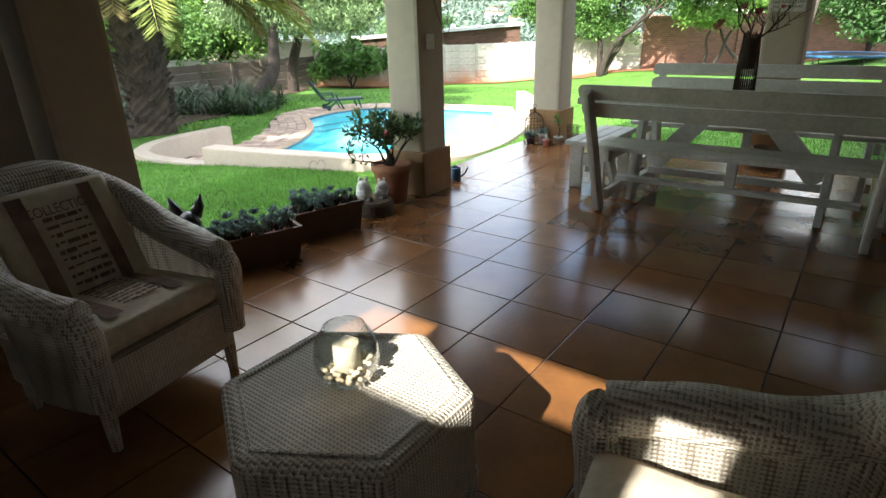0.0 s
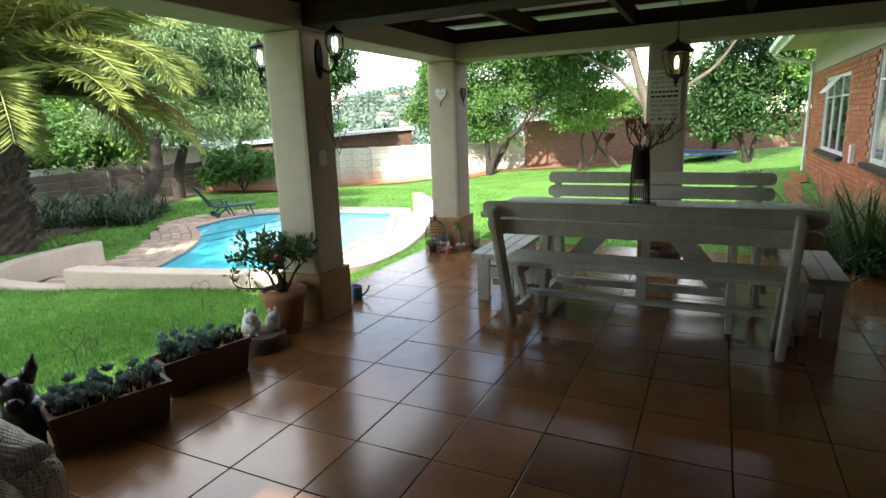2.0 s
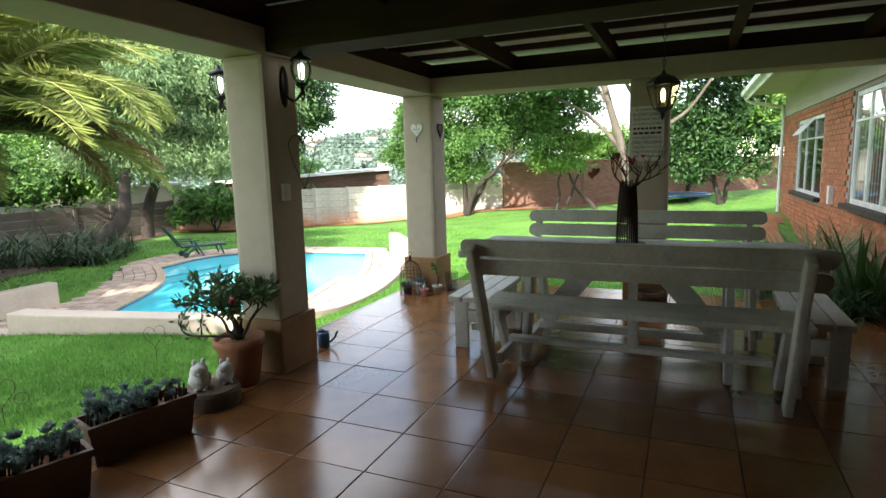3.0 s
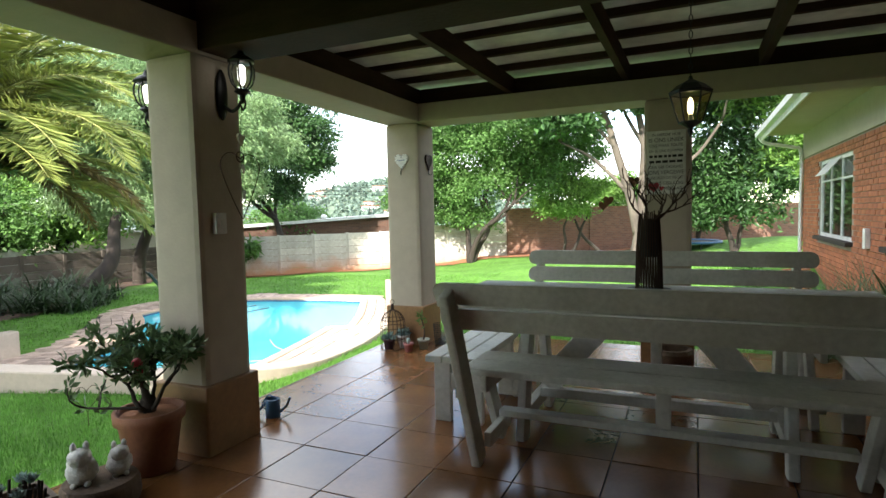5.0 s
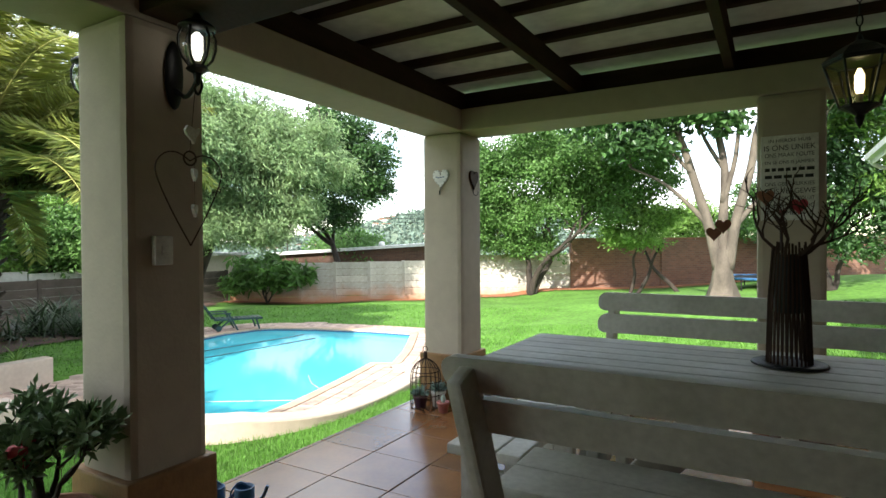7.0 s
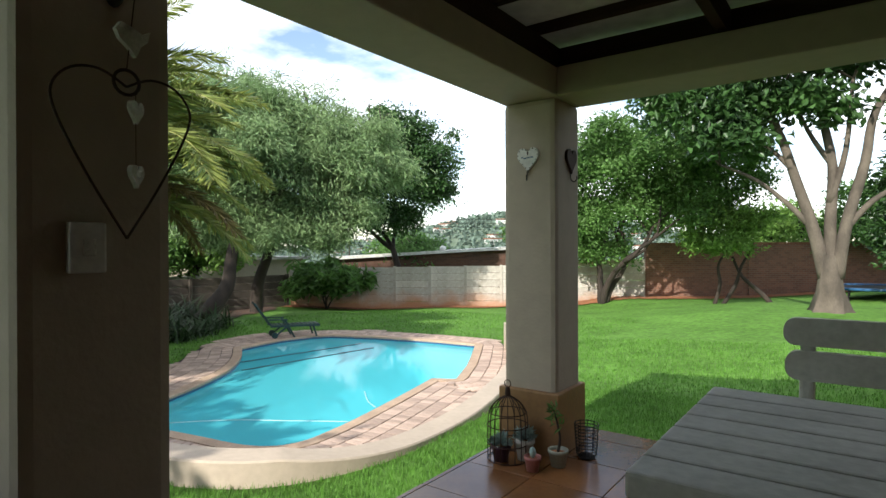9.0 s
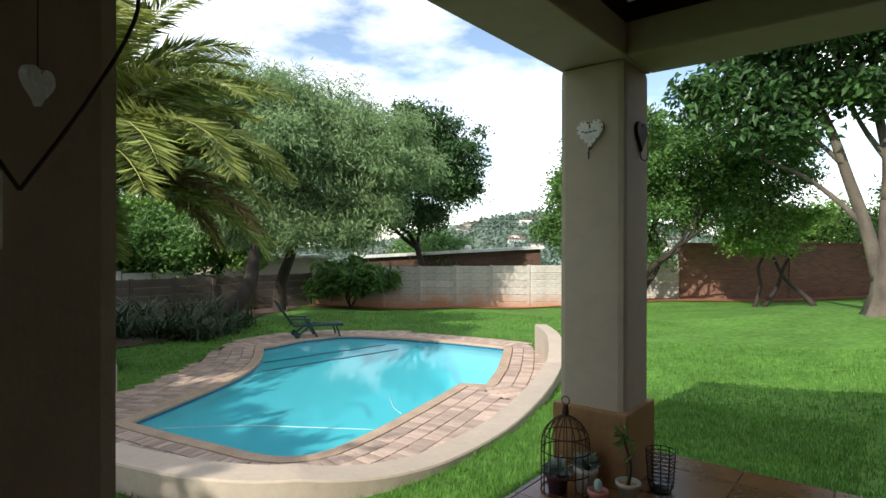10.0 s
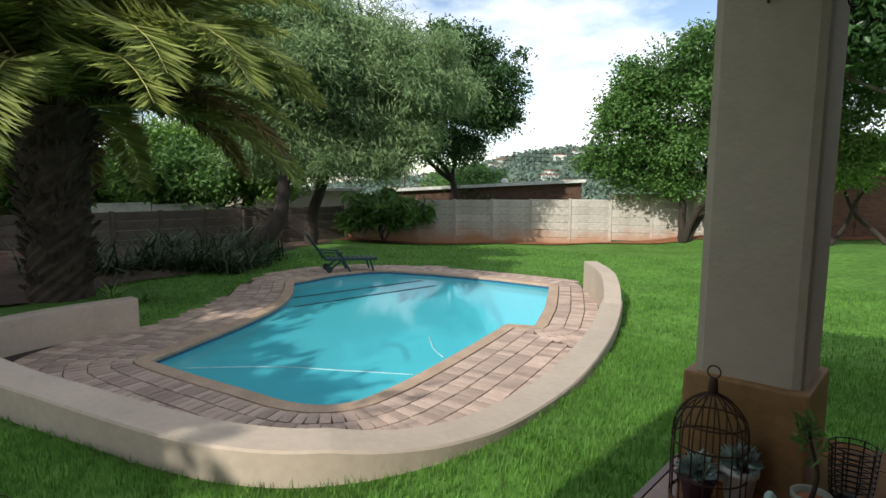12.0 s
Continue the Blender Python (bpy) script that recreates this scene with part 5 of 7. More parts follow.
# lettered board on the far column
sg = thing("word_board", "white board lettered in black hung on the column", "sign", "", (-0.585, 8.236, 1.72))
part("board", boxed(-0.152, 0.152, -0.016, 0.0, -0.262, 0.262, 0.004), M_paint, sg, "off-white board")
M_ink = mat("black lettering", (0.02, 0.02, 0.02), 0.7)
LINES = (("IN HIERDIE HUIS", 0.030, 0.22), ("IS ONS UNIEK", 0.046, 0.27), ("ONS MAAK FOUTE", 0.036, 0.26), ("EN SE ONS IS JAMMER", 0.028, 0.26), (None, 0.028, 0.26), (None, 0.028, 0.26), ("ONS GEE DRUKKIES", 0.032, 0.26), ("ONS VERGEWE", 0.044, 0.27), ("ONS DOEN DIT VOLUIT", 0.032, 0.26), ("ONS IS GEDULDIG", 0.036, 0.26), ("EN      MEKAAR", 0.036, 0.25))
for k, (words, size, wide) in enumerate(LINES):
    z = 0.228 - 0.0445 * k
    if words:
        put_text(words, size, (0, -0.0185, z), (90, 0, 0), M_ink, sg, "lettering", 0.0, wide)
    else:
        bm = bmesh.new()
        x = -wide / 2
        rr = random.Random(k)
        while x < wide / 2 - 0.02:
            w_ = rr.uniform(0.02, 0.05)
            box(bm, x, min(x + w_, wide / 2), -0.0192, -0.0166, z - 0.009, z + 0.011)
            x += w_ + 0.01
        part("lettering", bm, M_ink, sg)
bm = prism(bmesh.new(), heart_outline(0.04, 0.04), 0.0, 0.002)
bmesh.ops.transform(bm, matrix=pose(-0.035, -0.017, 0.228 - 0.0445 * 10, 90, 0, 0), verts=bm.verts[:])
part("heart", bm, M_bloom, sg, "small red heart")

# vase of bare branches on the table
vs_ = thing("twig_vase", "tall dark twig-bound vase with bare branches and hanging hearts", "vase", "", (-0.615, 6.76, 0.84))
part("dish", lathe(bmesh.new(), [(0.10, 0.0), (0.135, 0.006), (0.13, 0.014), (0.09, 0.012)], 24), M_iron, vs_, "", True)
bm = bmesh.new()
rr = random.Random(8)
for k in range(30):
    a = 2 * math.pi * k / 30
    r0, r1 = 0.078, 0.066 + 0.004 * rr.random()
    tube(bm, [(r0 * math.cos(a), r0 * math.sin(a), 0.012), (r1 * 1.05 * math.cos(a + .05), r1 * 1.05 * math.sin(a + .05), 0.26), (r1 * 0.82 * math.cos(a + .08), r1 * 0.82 * math.sin(a + .08), 0.44 + 0.05 * rr.random())], 0.004, 5)
tagged(part("twigs", bm, M_rust, vs_, "bundle of dark twigs"), kind="stuff")
part("core", lathe(bmesh.new(), [(0.052, 0.21), (0.056, 0.30), (0.045, 0.44)], 16), M_iron, vs_)
def twig(p, d, r, ln, depth):
    pts, q = [Vector(p)], Vector(d).normalized()
    for i in range(5):
        q = (q + Vector((rr.uniform(-.45, .45), rr.uniform(-.3, .3), rr.uniform(-.2, .3)))).normalized()
        pts.append(pts[-1] + q * ln / 5)
    tube(bm, pts, [r * (1 - 0.12 * i) for i in range(6)], 5)
    if depth:
        for k in range(3):
            j = 2 + k
            twig(pts[j], q + Vector((rr.uniform(-1, 1), rr.uniform(-.7, .7), rr.uniform(-.2, .7))), r * 0.6, ln * 0.62, depth - 1)
for k in range(6):
    a = k * 1.05
    bm = bmesh.new()
    twig((0.03 * math.cos(a), 0.03 * math.sin(a), 0.42), (math.cos(a) * 0.9, math.sin(a) * 0.6, 0.8), 0.008, 0.26, 2)
    part("branch", bm, M_rust, vs_, "bare dark branch")
for p in ((-0.27, 0.02, 0.52), (0.03, -0.08, 0.62), (-0.08, -0.06, 0.66), (-0.23, -0.05, 0.55)):
    bm = prism(bmesh.new(), heart_outline(0.06, 0.06), -0.005, 0.005)
    bmesh.ops.transform(bm, matrix=Matrix.Translation(p) @ pose(0, 0, 0, 90, 0, 12), verts=bm.verts[:])
    part("hanging_heart", bm, M_bloom if p[0] > -0.05 else M_clay, vs_, "painted heart ornament")

ls = thing("log_planter", "squat dark hollow log standing by the column", "planter", "", (-0.53, 8.05, 0))
bm = lathe(bmesh.new(), [(0.15, 0.0), (0.165, 0.03), (0.15, 0.10), (0.165, 0.17), (0.15, 0.20), (0.12, 0.20), (0.10, 0.12)], 24)
for v in bm.verts:
    v.co.xy = v.co.xy * (1 + 0.10 * noise.noise(v.co * 9))
part("log", bm, M_wood, ls)


# ---- garden: trees ----
def tree_limbs(bm, base, stems, rng, depth=3, twist=0.25, up=0.15):
    """Tapered limbs; stems: (direction, length, radius). Returns the tips."""
    tips = []
    def grow(p, d, r, ln, k):
        pts, q = [Vector(p)], Vector(d).normalized()
        for i in range(6):
            q = (q + Vector((rng.uniform(-twist, twist), rng.uniform(-twist, twist), rng.uniform(-twist, twist) + up * 0.4))).normalized()
            pts.append(pts[-1] + q * ln / 6)
        tube(bm, pts, [r * (1 - 0.42 * i / 6) for i in range(7)], 9 if k > 1 else 6)
        if k == 0:
            tips.append(pts[-1])
            return
        for j in range(2 + (rng.random() < 0.5)):
            a = rng.uniform(0, 6.28)
            grow(pts[-1 - (j % 2)], q + Vector((math.cos(a), math.sin(a), rng.uniform(-0.1, 0.5))) * 0.75, r * 0.55, ln * rng.uniform(0.55, 0.75), k - 1)
    for d, ln, r in stems:
        grow(base, d, r, ln, depth)
    return tips


def flare(bm, base, r, h):
    """Root flare at a trunk's foot."""
    n_ = 14
    rows = []
    for z, k in ((-0.3, 2.1), (0.0, 1.75), (0.12 * h, 1.35), (0.4 * h, 1.05), (h, 0.6)):
        rows.append([bm.verts.new((base[0] + r * k * (1 + (0.28 * math.sin(5 * a + 0.7) if k > 1.2 else 0.05 * math.sin(5 * a))) * math.cos(a), base[1] + r * k * (1 + (0.28 * math.sin(5 * a + 0.7) if k > 1.2 else 0.05 * math.sin(5 * a))) * math.sin(a), base[2] + z)) for a in (2 * math.pi * i / n_ for i in range(n_))])
    for r0, r1 in zip(rows, rows[1:]):
        for i in range(n_):
            bm.faces.new((r0[i], r0[(i + 1) % n_], r1[(i + 1) % n_], r1[i]))


# feathery pepper tree behind the pool
def at_g(x, y, dz=0.0):
    return (x, y, gz(x, y) + dz)


t = thing("pepper_tree", "wide feathery pepper tree with drooping foliage over the garden corner", "tree", "", (0, 0, 0))
rng_t = random.Random(21)
bm = bmesh.new()
b0 = Vector(at_g(-17.5, 14.25, -0.2))
pts = smooth_line([b0, b0 + Vector((0.25, 0.35, 0.6)), b0 + Vector((0.3, 0.9, 1.3)), b0 + Vector((-0.05, 1.3, 2.3)), b0 + Vector((-0.4, 1.9, 3.4))], 4)
tube(bm, pts, [0.30 - 0.010 * i for i in range(len(pts))], 10)
tree_limbs(bm, pts[-1], [((-0.2, 0.5, 1), 2.6, 0.15), ((0.8, 0.7, 0.7), 2.8, 0.13), ((-0.8, 0.2, 0.8), 2.4, 0.12)], rng_t, 2)
b1 = Vector(at_g(-19.6, 17.9, -0.2))
pts = smooth_line([b1, b1 + Vector((0.1, 0.0, 1.2)), b1 + Vector((0.35, 0.3, 2.4)), b1 + Vector((0.8, 0.6, 3.8))], 4)
tube(bm, pts, [0.25 - 0.009 * i for i in range(len(pts))], 10)
tree_limbs(bm, pts[-1], [((0.2, 0.3, 1), 2.6, 0.13), ((0.9, 0.8, 0.6), 3.0, 0.12)], rng_t, 2)
part("trunk", bm, M_bark, t, "dark leaning trunks", True)
PEPPER = [((-19.2, 15.6, 5.45), (2.0, 2.0, 2.0)), ((-18.0, 17.0, 5.35), (2.2, 2.2, 1.9)), ((-16.7, 18.6, 4.75), (2.2, 2.2, 1.9)), ((-15.9, 19.6, 3.95), (1.8, 1.8, 1.8)), ((-17.6, 17.4, 3.75), (2.4, 2.4, 1.9)), ((-19.6, 15.2, 3.85), (1.9, 1.9, 1.8)), ((-18.6, 16.6, 2.45), (1.7, 1.8, 1.3)), ((-16.8, 18.4, 2.55), (1.3, 1.3, 1.1)), ((-20.8, 14.6, 4.65), (1.8, 1.8, 1.9)), ((-17.2, 17.5, 1.6), (1.2, 1.3, 1.0)), ((-18.2, 16.4, 1.65), (1.0, 1.1, 0.9)), ((-16.5, 18.5, 1.75), (0.9, 0.9, 0.8)), ((-16.0, 19.3, 2.45), (1.1, 1.1, 1.0)), ((-18.9, 15.4, 2.05), (1.0, 1.0, 0.8))]
crown("crown", PEPPER, 190000, 0.22, 0.032, M_leaf_pepper, t, 3, 0.75, 0.21, "drooping feathery leaves")

t = thing("round_tree", "dark leaved round tree beyond the boundary wall", "tree", "", (0, 0, 0))
bm = bmesh.new()
tree_limbs(bm, Vector(at_g(-18.6, 25.0, -0.3)), [((0.05, 0.0, 1), 3.0, 0.22)], rng_t, 3)
part("trunk", bm, M_bark, t, "", True)
crown("crown", [((-18.3, 24.6, 6.2), (1.5, 1.5, 1.4)), ((-17.2, 25.4, 5.0), (1.3, 1.3, 1.5)), ((-18.0, 24.9, 3.6), (1.7, 1.5, 1.5)), ((-19.2, 24.2, 5.0), (1.6, 1.6, 1.6)), ((-18.9, 24.5, 2.4), (1.3, 1.2, 1.0)), ((-17.1, 25.6, 3.8), (0.9, 0.9, 0.9))], 30000, 0.18, 0.09, M_leaf_dark, t, 5, 0.3, 0.22, "dark glossy leaves")

t = thing("broadleaf_tree", "dense broad-leaved tree where the two boundary walls meet", "tree", "", (0, 0, 0))
bm = bmesh.new()
base = Vector(at_g(-9.6, 26.9, -0.2))
tree_limbs(bm, base, [((-0.25, 0, 1), 2.2, 0.16), ((0.3, 0.1, 1), 2.2, 0.14), ((0.05, -0.2, 1), 2.4, 0.15)], rng_t, 2)
part("trunk", bm, M_bark, t, "several slim trunks", True)
crown("crown", [((-9.7, 26.7, 4.0), (2.2, 2.0, 2.0)), ((-11.5, 26.2, 3.0), (1.5, 1.5, 1.5)), ((-7.4, 27.3, 4.1), (2.1, 2.0, 1.9)), ((-5.6, 27.7, 3.6), (1.6, 1.6, 1.6)), ((-8.8, 26.7, 2.3), (1.9, 1.5, 1.2)), ((-10.8, 26.4, 1.9), (1.2, 1.2, 0.9)), ((-6.4, 27.4, 2.4), (1.5, 1.4, 1.2)), ((-11.0, 26.3, 4.4), (1.2, 1.2, 1.1)), ((-12.2, 26.5, 1.7), (1.1, 0.9, 0.8)), ((-10.9, 26.6, 1.1), (1.2, 0.8, 0.7)), ((-9.4, 27.0, 1.0), (1.0, 0.8, 0.7))], 78000, 0.155, 0.075, M_leaf_mid, t, 6, 0.25, 0.20, "mid green glossy leaves")

t = thing("shade_tree", "tall pale-barked tree with several smooth limbs on the lawn", "tree", "", (0, 0, 0))
bm = bmesh.new()
base = Vector(at_g(-2.0, 23.2, -0.1))
flare(bm, base, 0.31, 1.6)
limbs = [[(-0.1, 0, 1.0), (-0.35, 0, 2.2), (-0.75, 0, 3.6), (-1.25, 0, 5.2), (-2.1, 0.1, 6.6)], [(0.02, 0.05, 1.0), (0.0, 0.1, 2.4), (0.05, 0.2, 4.0), (-0.2, 0.2, 5.6), (-0.2, 0.4, 7.2)], [(0.15, 0, 1.0), (0.35, 0.05, 2.4), (0.75, 0.1, 4.0), (1.0, 0.2, 5.4), (1.9, 0.3, 6.8)], [(0.0, 0.1, 3.0), (0.35, 0.1, 4.4), (0.5, 0, 6.2)], [(-0.45, 0, 2.4), (-0.95, -0.1, 3.0), (-1.7, -0.2, 3.7), (-2.6, -0.4, 4.2)]]
tips = []
limbs += [[(0.35, 0.05, 2.3), (0.9, 0.1, 3.0), (1.7, 0.2, 3.6), (2.4, 0.2, 4.6)], [(-0.9, 0, 4.0), (-1.6, 0.1, 4.8), (-2.6, 0.2, 5.4)], [(0.05, 0.2, 4.0), (-0.5, 0.1, 5.0), (-1.0, 0.0, 6.4)]]
for i, lm in enumerate(limbs):
    pts = smooth_line([base + Vector(p) for p in lm], 4)
    r0 = (0.19, 0.17, 0.17, 0.10, 0.09, 0.09, 0.07, 0.08)[i]
    tube(bm, pts, [r0 * (1 - 0.6 * k / (len(pts) - 1)) for k in range(len(pts))], 12)
    tips += tree_limbs(bm, pts[-1], [((rng_t.uniform(-.8, .8), rng_t.uniform(-.8, .8), 0.7), 1.7, r0 * 0.4) for _ in range(2)], rng_t, 2)
part("trunk", bm, M_pale_bark, t, "pale smooth limbs from one flared foot", True)
crown("crown", [((-3.6, 22.6, 6.4), (1.8, 1.8, 0.9)), ((-5.0, 22.2, 5.2), (1.3, 1.3, 0.9)), ((-1.9, 23.6, 8.2), (2.6, 2.4, 1.0)), ((0.6, 23.4, 7.4), (2.0, 2.0, 0.9)), ((-4.6, 23.6, 7.4), (1.6, 1.6, 0.8)), ((-4.2, 22.0, 4.2), (0.8, 0.8, 0.5)), ((1.2, 23.2, 5.2), (1.2, 1.2, 0.6)), ((-3.0, 22.8, 5.0), (1.2, 1.2, 0.7)), ((-0.8, 23.0, 6.4), (1.6, 1.4, 0.8))], 24000, 0.26, 0.13, M_leaf_dark, t, 7, 0.35, 0.26, "dark leaves, sparse enough to show the sky")

t = thing("small_tree", "small light green tree with crooked trunks by the brick wall", "tree", "", (0, 0, 0))
bm = bmesh.new()
base = Vector(at_g(-5.6, 27.2, -0.1))
for dx in (0.0, 0.25):
    pts = smooth_line([base + Vector((dx, 0, 0)), base + Vector((dx * 2 + 0.2, 0, 0.8)), base + Vector((0.15 + dx * 3, 0, 1.5)), base + Vector((0.5 + dx * 3, 0, 2.1))], 4)
    tube(bm, pts, [0.08 - 0.004 * k for k in range(len(pts))], 8)
pts = smooth_line([base + Vector((1.9, 0.2, 0)), base + Vector((1.5, 0.2, 0.5)), base + Vector((0.9, 0.1, 1.1)), base + Vector((0.6, 0, 1.8))], 4)
tube(bm, pts, [0.10 - 0.005 * k for k in range(len(pts))], 8)
part("trunk", bm, M_bark, t, "", True)
crown("crown", [((-5.3, 27.0, 1.9), (1.1, 0.9, 0.7)), ((-5.9, 27.0, 1.3), (0.6, 0.6, 0.5)), ((-4.4, 27.2, 2.1), (0.7, 0.7, 0.5)), ((-5.0, 26.8, 1.3), (0.9, 0.8, 0.45))], 7000, 0.15, 0.07, M_leaf_light, t, 8, 0.25, 0.15, "light green leaves")

t = thing("evergreen_bush", "tall dense dark evergreen bush on the lawn edge", "bush", "", (0, 0, 0))
bm = bmesh.new()
tree_limbs(bm, Vector(at_g(0.9, 25.6, -0.2)), [((0, 0, 1), 1.6, 0.12), ((0.4, 0, 1), 1.5, 0.1)], rng_t, 2)
part("trunk", bm, M_bark, t, "", True)
crown("crown", [((0.7, 25.6, 3.2), (1.4, 1.3, 1.4)), ((0.0, 25.6, 1.9), (1.2, 1.1, 1.3)), ((1.5, 25.6, 2.0), (1.2, 1.1, 1.3)), ((0.7, 25.4, 1.0), (1.6, 1.2, 0.9))], 13000, 0.20, 0.085, M_leaf_dark, t, 9, 0.3, 0.17, "dark narrow leaves")

t = thing("loquat_tree", "light green broad-leaved tree by the house corner", "tree", "", (0, 0, 0))
bm = bmesh.new()
tree_limbs(bm, Vector(at_g(3.2, 26.5, -0.2)), [((0, 0, 1), 2.2, 0.12), ((0.3, 0.2, 1), 2.0, 0.1)], rng_t, 2)
part("trunk", bm, M_bark, t, "", True)
crown("crown", [((2.6, 26.2, 4.6), (1.8, 1.5, 1.5)), ((2.9, 26.0, 2.4), (1.5, 1.2, 1.2)), ((4.6, 26.2, 3.6), (2.0, 1.6, 1.8)), ((1.8, 28.0, 5.2), (1.8, 1.6, 1.4))], 18000, 0.24, 0.08, M_leaf_light, t, 10, 0.3, 0.2, "light green drooping leaves")
for i, (x, y, h, m_, lab) in enumerate(((-26.0, 22.5, 5.0, M_leaf_mid, "green tree beyond the boundary wall"), (-27.0, 15.5, 4.2, M_leaf_light, "light green tree beyond the garden wall"), (-25.5, 10.0, 3.6, M_leaf_mid, "green tree beyond the garden wall"), (-28.5, 19.0, 7.0, M_leaf_light, "tall light green tree beyond the garden wall"), (-0.5, 35.0, 4.4, M_leaf_mid, "green tree beyond the brick wall"), (-4.0, 36.5, 3.4, M_leaf_light, "light green tree beyond the brick wall"), (5.0, 33.0, 5.0, M_leaf_mid, "green tree beyond the brick wall"), (-24.6, 12.2, 2.6, M_leaf_light, "light green bush beyond the garden wall"), (-24.9, 15.6, 2.8, M_leaf_mid, "green bush beyond the garden wall"), (-24.6, 8.6, 2.8, M_leaf_light, "light green bush beyond the garden wall"), (-24.8, 18.4, 2.4, M_leaf_light, "light green bush beyond the garden wall"), (-24.5, 4.0, 5.5, M_leaf_mid, "green tree beyond the garden wall"), (-21.5, 29.5, 2.4, M_leaf_mid, "green tree beyond the boundary wall"))):
    t = thing("neighbour_tree", lab, "tree", "trees beyond the walls", (0, 0, 0))
    bm = bmesh.new()
    base = Vector((x, y, -1.2))
    tree_limbs(bm, base, [((0.1, 0, 1), h * 0.5 + 0.5, 0.16), ((-0.3, 0.2, 1), h * 0.45 + 0.5, 0.13)], rng_t, 2)
    part("trunk", bm, M_bark, t, "", True)
    rr = random.Random(i)
    cl = [((x + rr.uniform(-1.6, 1.6), y + rr.uniform(-1.2, 1.2), -0.6 + h * rr.uniform(0.35, 0.9)), (rr.uniform(1.0, 1.7), rr.uniform(1.0, 1.6), rr.uniform(0.8, 1.3))) for _ in range(7)]
    crown("crown", cl, 6500, 0.25, 0.10, m_, t, 20 + i, 0.25, 0.25)

# three tall trees south of the lawn, behind the walk and out of view, placed so that their shade lies on the lawn, the
# bed and the garden wall
for i, (at_, cl, lab) in enumerate((((-8.2, -4.2), [((-6.2, -3.6, 4.6), (2.0, 2.0, 1.2)), ((-8.4, -3.2, 5.0), (2.2, 2.0, 1.3)), ((-10.2, -2.6, 5.2), (2.0, 1.9, 1.3)), ((-7.4, -5.0, 5.6), (2.2, 2.0, 1.3)), ((-10.6, -1.2, 4.6), (1.3, 1.3, 0.9)), ((-6.4, -1.3, 4.6), (1.5, 1.2, 0.9)), ((-8.4, -1.2, 4.7), (1.6, 1.3, 0.9)), ((-5.2, -1.9, 4.5), (1.1, 1.0, 0.7))], "broad leafy tree shading the near lawn"), ((-14.6, -1.8), [((-13.6, -0.4, 6.4), (2.0, 1.8, 1.4)), ((-15.8, -0.6, 6.8), (2.2, 1.9, 1.4)), ((-18.0, -0.8, 6.4), (2.2, 1.9, 1.4)), ((-14.6, -2.2, 5.4), (2.2, 1.8, 1.3)), ((-17.0, 0.4, 5.6), (2.0, 1.4, 1.3)), ((-14.0, 0.6, 5.6), (1.4, 1.3, 1.0)), ((-12.0, 1.2, 5.0), (1.5, 1.3, 1.0)), ((-11.4, 2.3, 4.9), (1.3, 1.2, 0.9)), ((-12.8, 2.4, 5.0), (1.5, 1.2, 1.0)), ((-14.9, 2.5, 4.8), (1.6, 1.2, 1.0)), ((-11.8, 1.2, 3.6), (1.5, 1.2, 1.0)), ((-16.9, 2.4, 3.9), (1.5, 1.2, 0.9)), ((-13.4, 1.2, 3.0), (1.6, 1.2, 1.0)), ((-15.6, 1.2, 3.2), (1.6, 1.2, 1.0))], "broad leafy tree shading the planted bed"), ((-19.4, 2.2), [((-19.0, 3.4, 5.0), (2.2, 1.8, 1.5)), ((-21.4, 4.6, 4.4), (2.0, 1.8, 1.5)), ((-16.8, 2.8, 5.6), (2.0, 1.7, 1.4)), ((-23.4, 5.0, 5.2), (1.8, 1.8, 1.5)), ((-20.0, 2.4, 6.6), (2.2, 1.8, 1.2))], "broad leafy tree added out of view to shade the garden wall"))):
    t = thing("lawn_tree", lab, "tree", "trees south of the lawn", (0, 0, 0))
    bm = bmesh.new()
    base = Vector(at_g(*at_, -0.2))
    tree_limbs(bm, base, [((0.2, 0.1, 1), 3.6, 0.24), ((-0.4, 0.2, 1), 3.4, 0.2)], rng_t, 3)
    part("trunk", bm, M_bark, t, "", True)
    crown("crown", cl, 17000, 0.30, 0.16, M_leaf_mid, t, 60 + i, 0.25, 0.3)

# ---- date palm ----
palm = thing("date_palm", "stout date palm with long arching fronds and a rough trunk", "palm tree", "", (0, 0, 0))
pb = Vector((-13.9, 8.75, gz(-13.9, 8.75)))
TOP = pb + Vector((0.05, 0.05, 3.2))
bm = bmesh.new()
rows, n_ = [], 22
for j in range(34):
    z = j / 33
    r = 0.40 + 0.10 * math.exp(-z * 9) + 0.12 * z
    rows.append([bm.verts.new(pb.lerp(TOP, z) + Vector((0, 0, -0.15 * (1 - z))) + Vector((math.cos(a), math.sin(a), 0)) * r * (1 + 0.10 * ((i + j) % 2))) for i, a in enumerate(2 * math.pi * k / n_ for k in range(n_))])
for r0, r1 in zip(rows, rows[1:]):
    for i in range(n_):
        bm.faces.new((r0[i], r0[(i + 1) % n_], r1[(i + 1) % n_], r1[i]))
bm.faces.new(rows[-1])
part("trunk", bm, M_palm_bark, palm, "rough trunk of old leaf bases")
bm = bmesh.new()
rp = random.Random(31)
for k in range(280):
    a, z = rp.uniform(0, 6.28), rp.uniform(0.05, 1.0)
    p = pb.lerp(TOP, z) + Vector((math.cos(a), math.sin(a), 0)) * (0.40 + 0.12 * z)
    d = Vector((math.cos(a), math.sin(a), rp.uniform(0.5, 1.3))).normalized()
    tube(bm, [p, p + d * rp.uniform(0.12, 0.26)], [0.06, 0.025], 5)
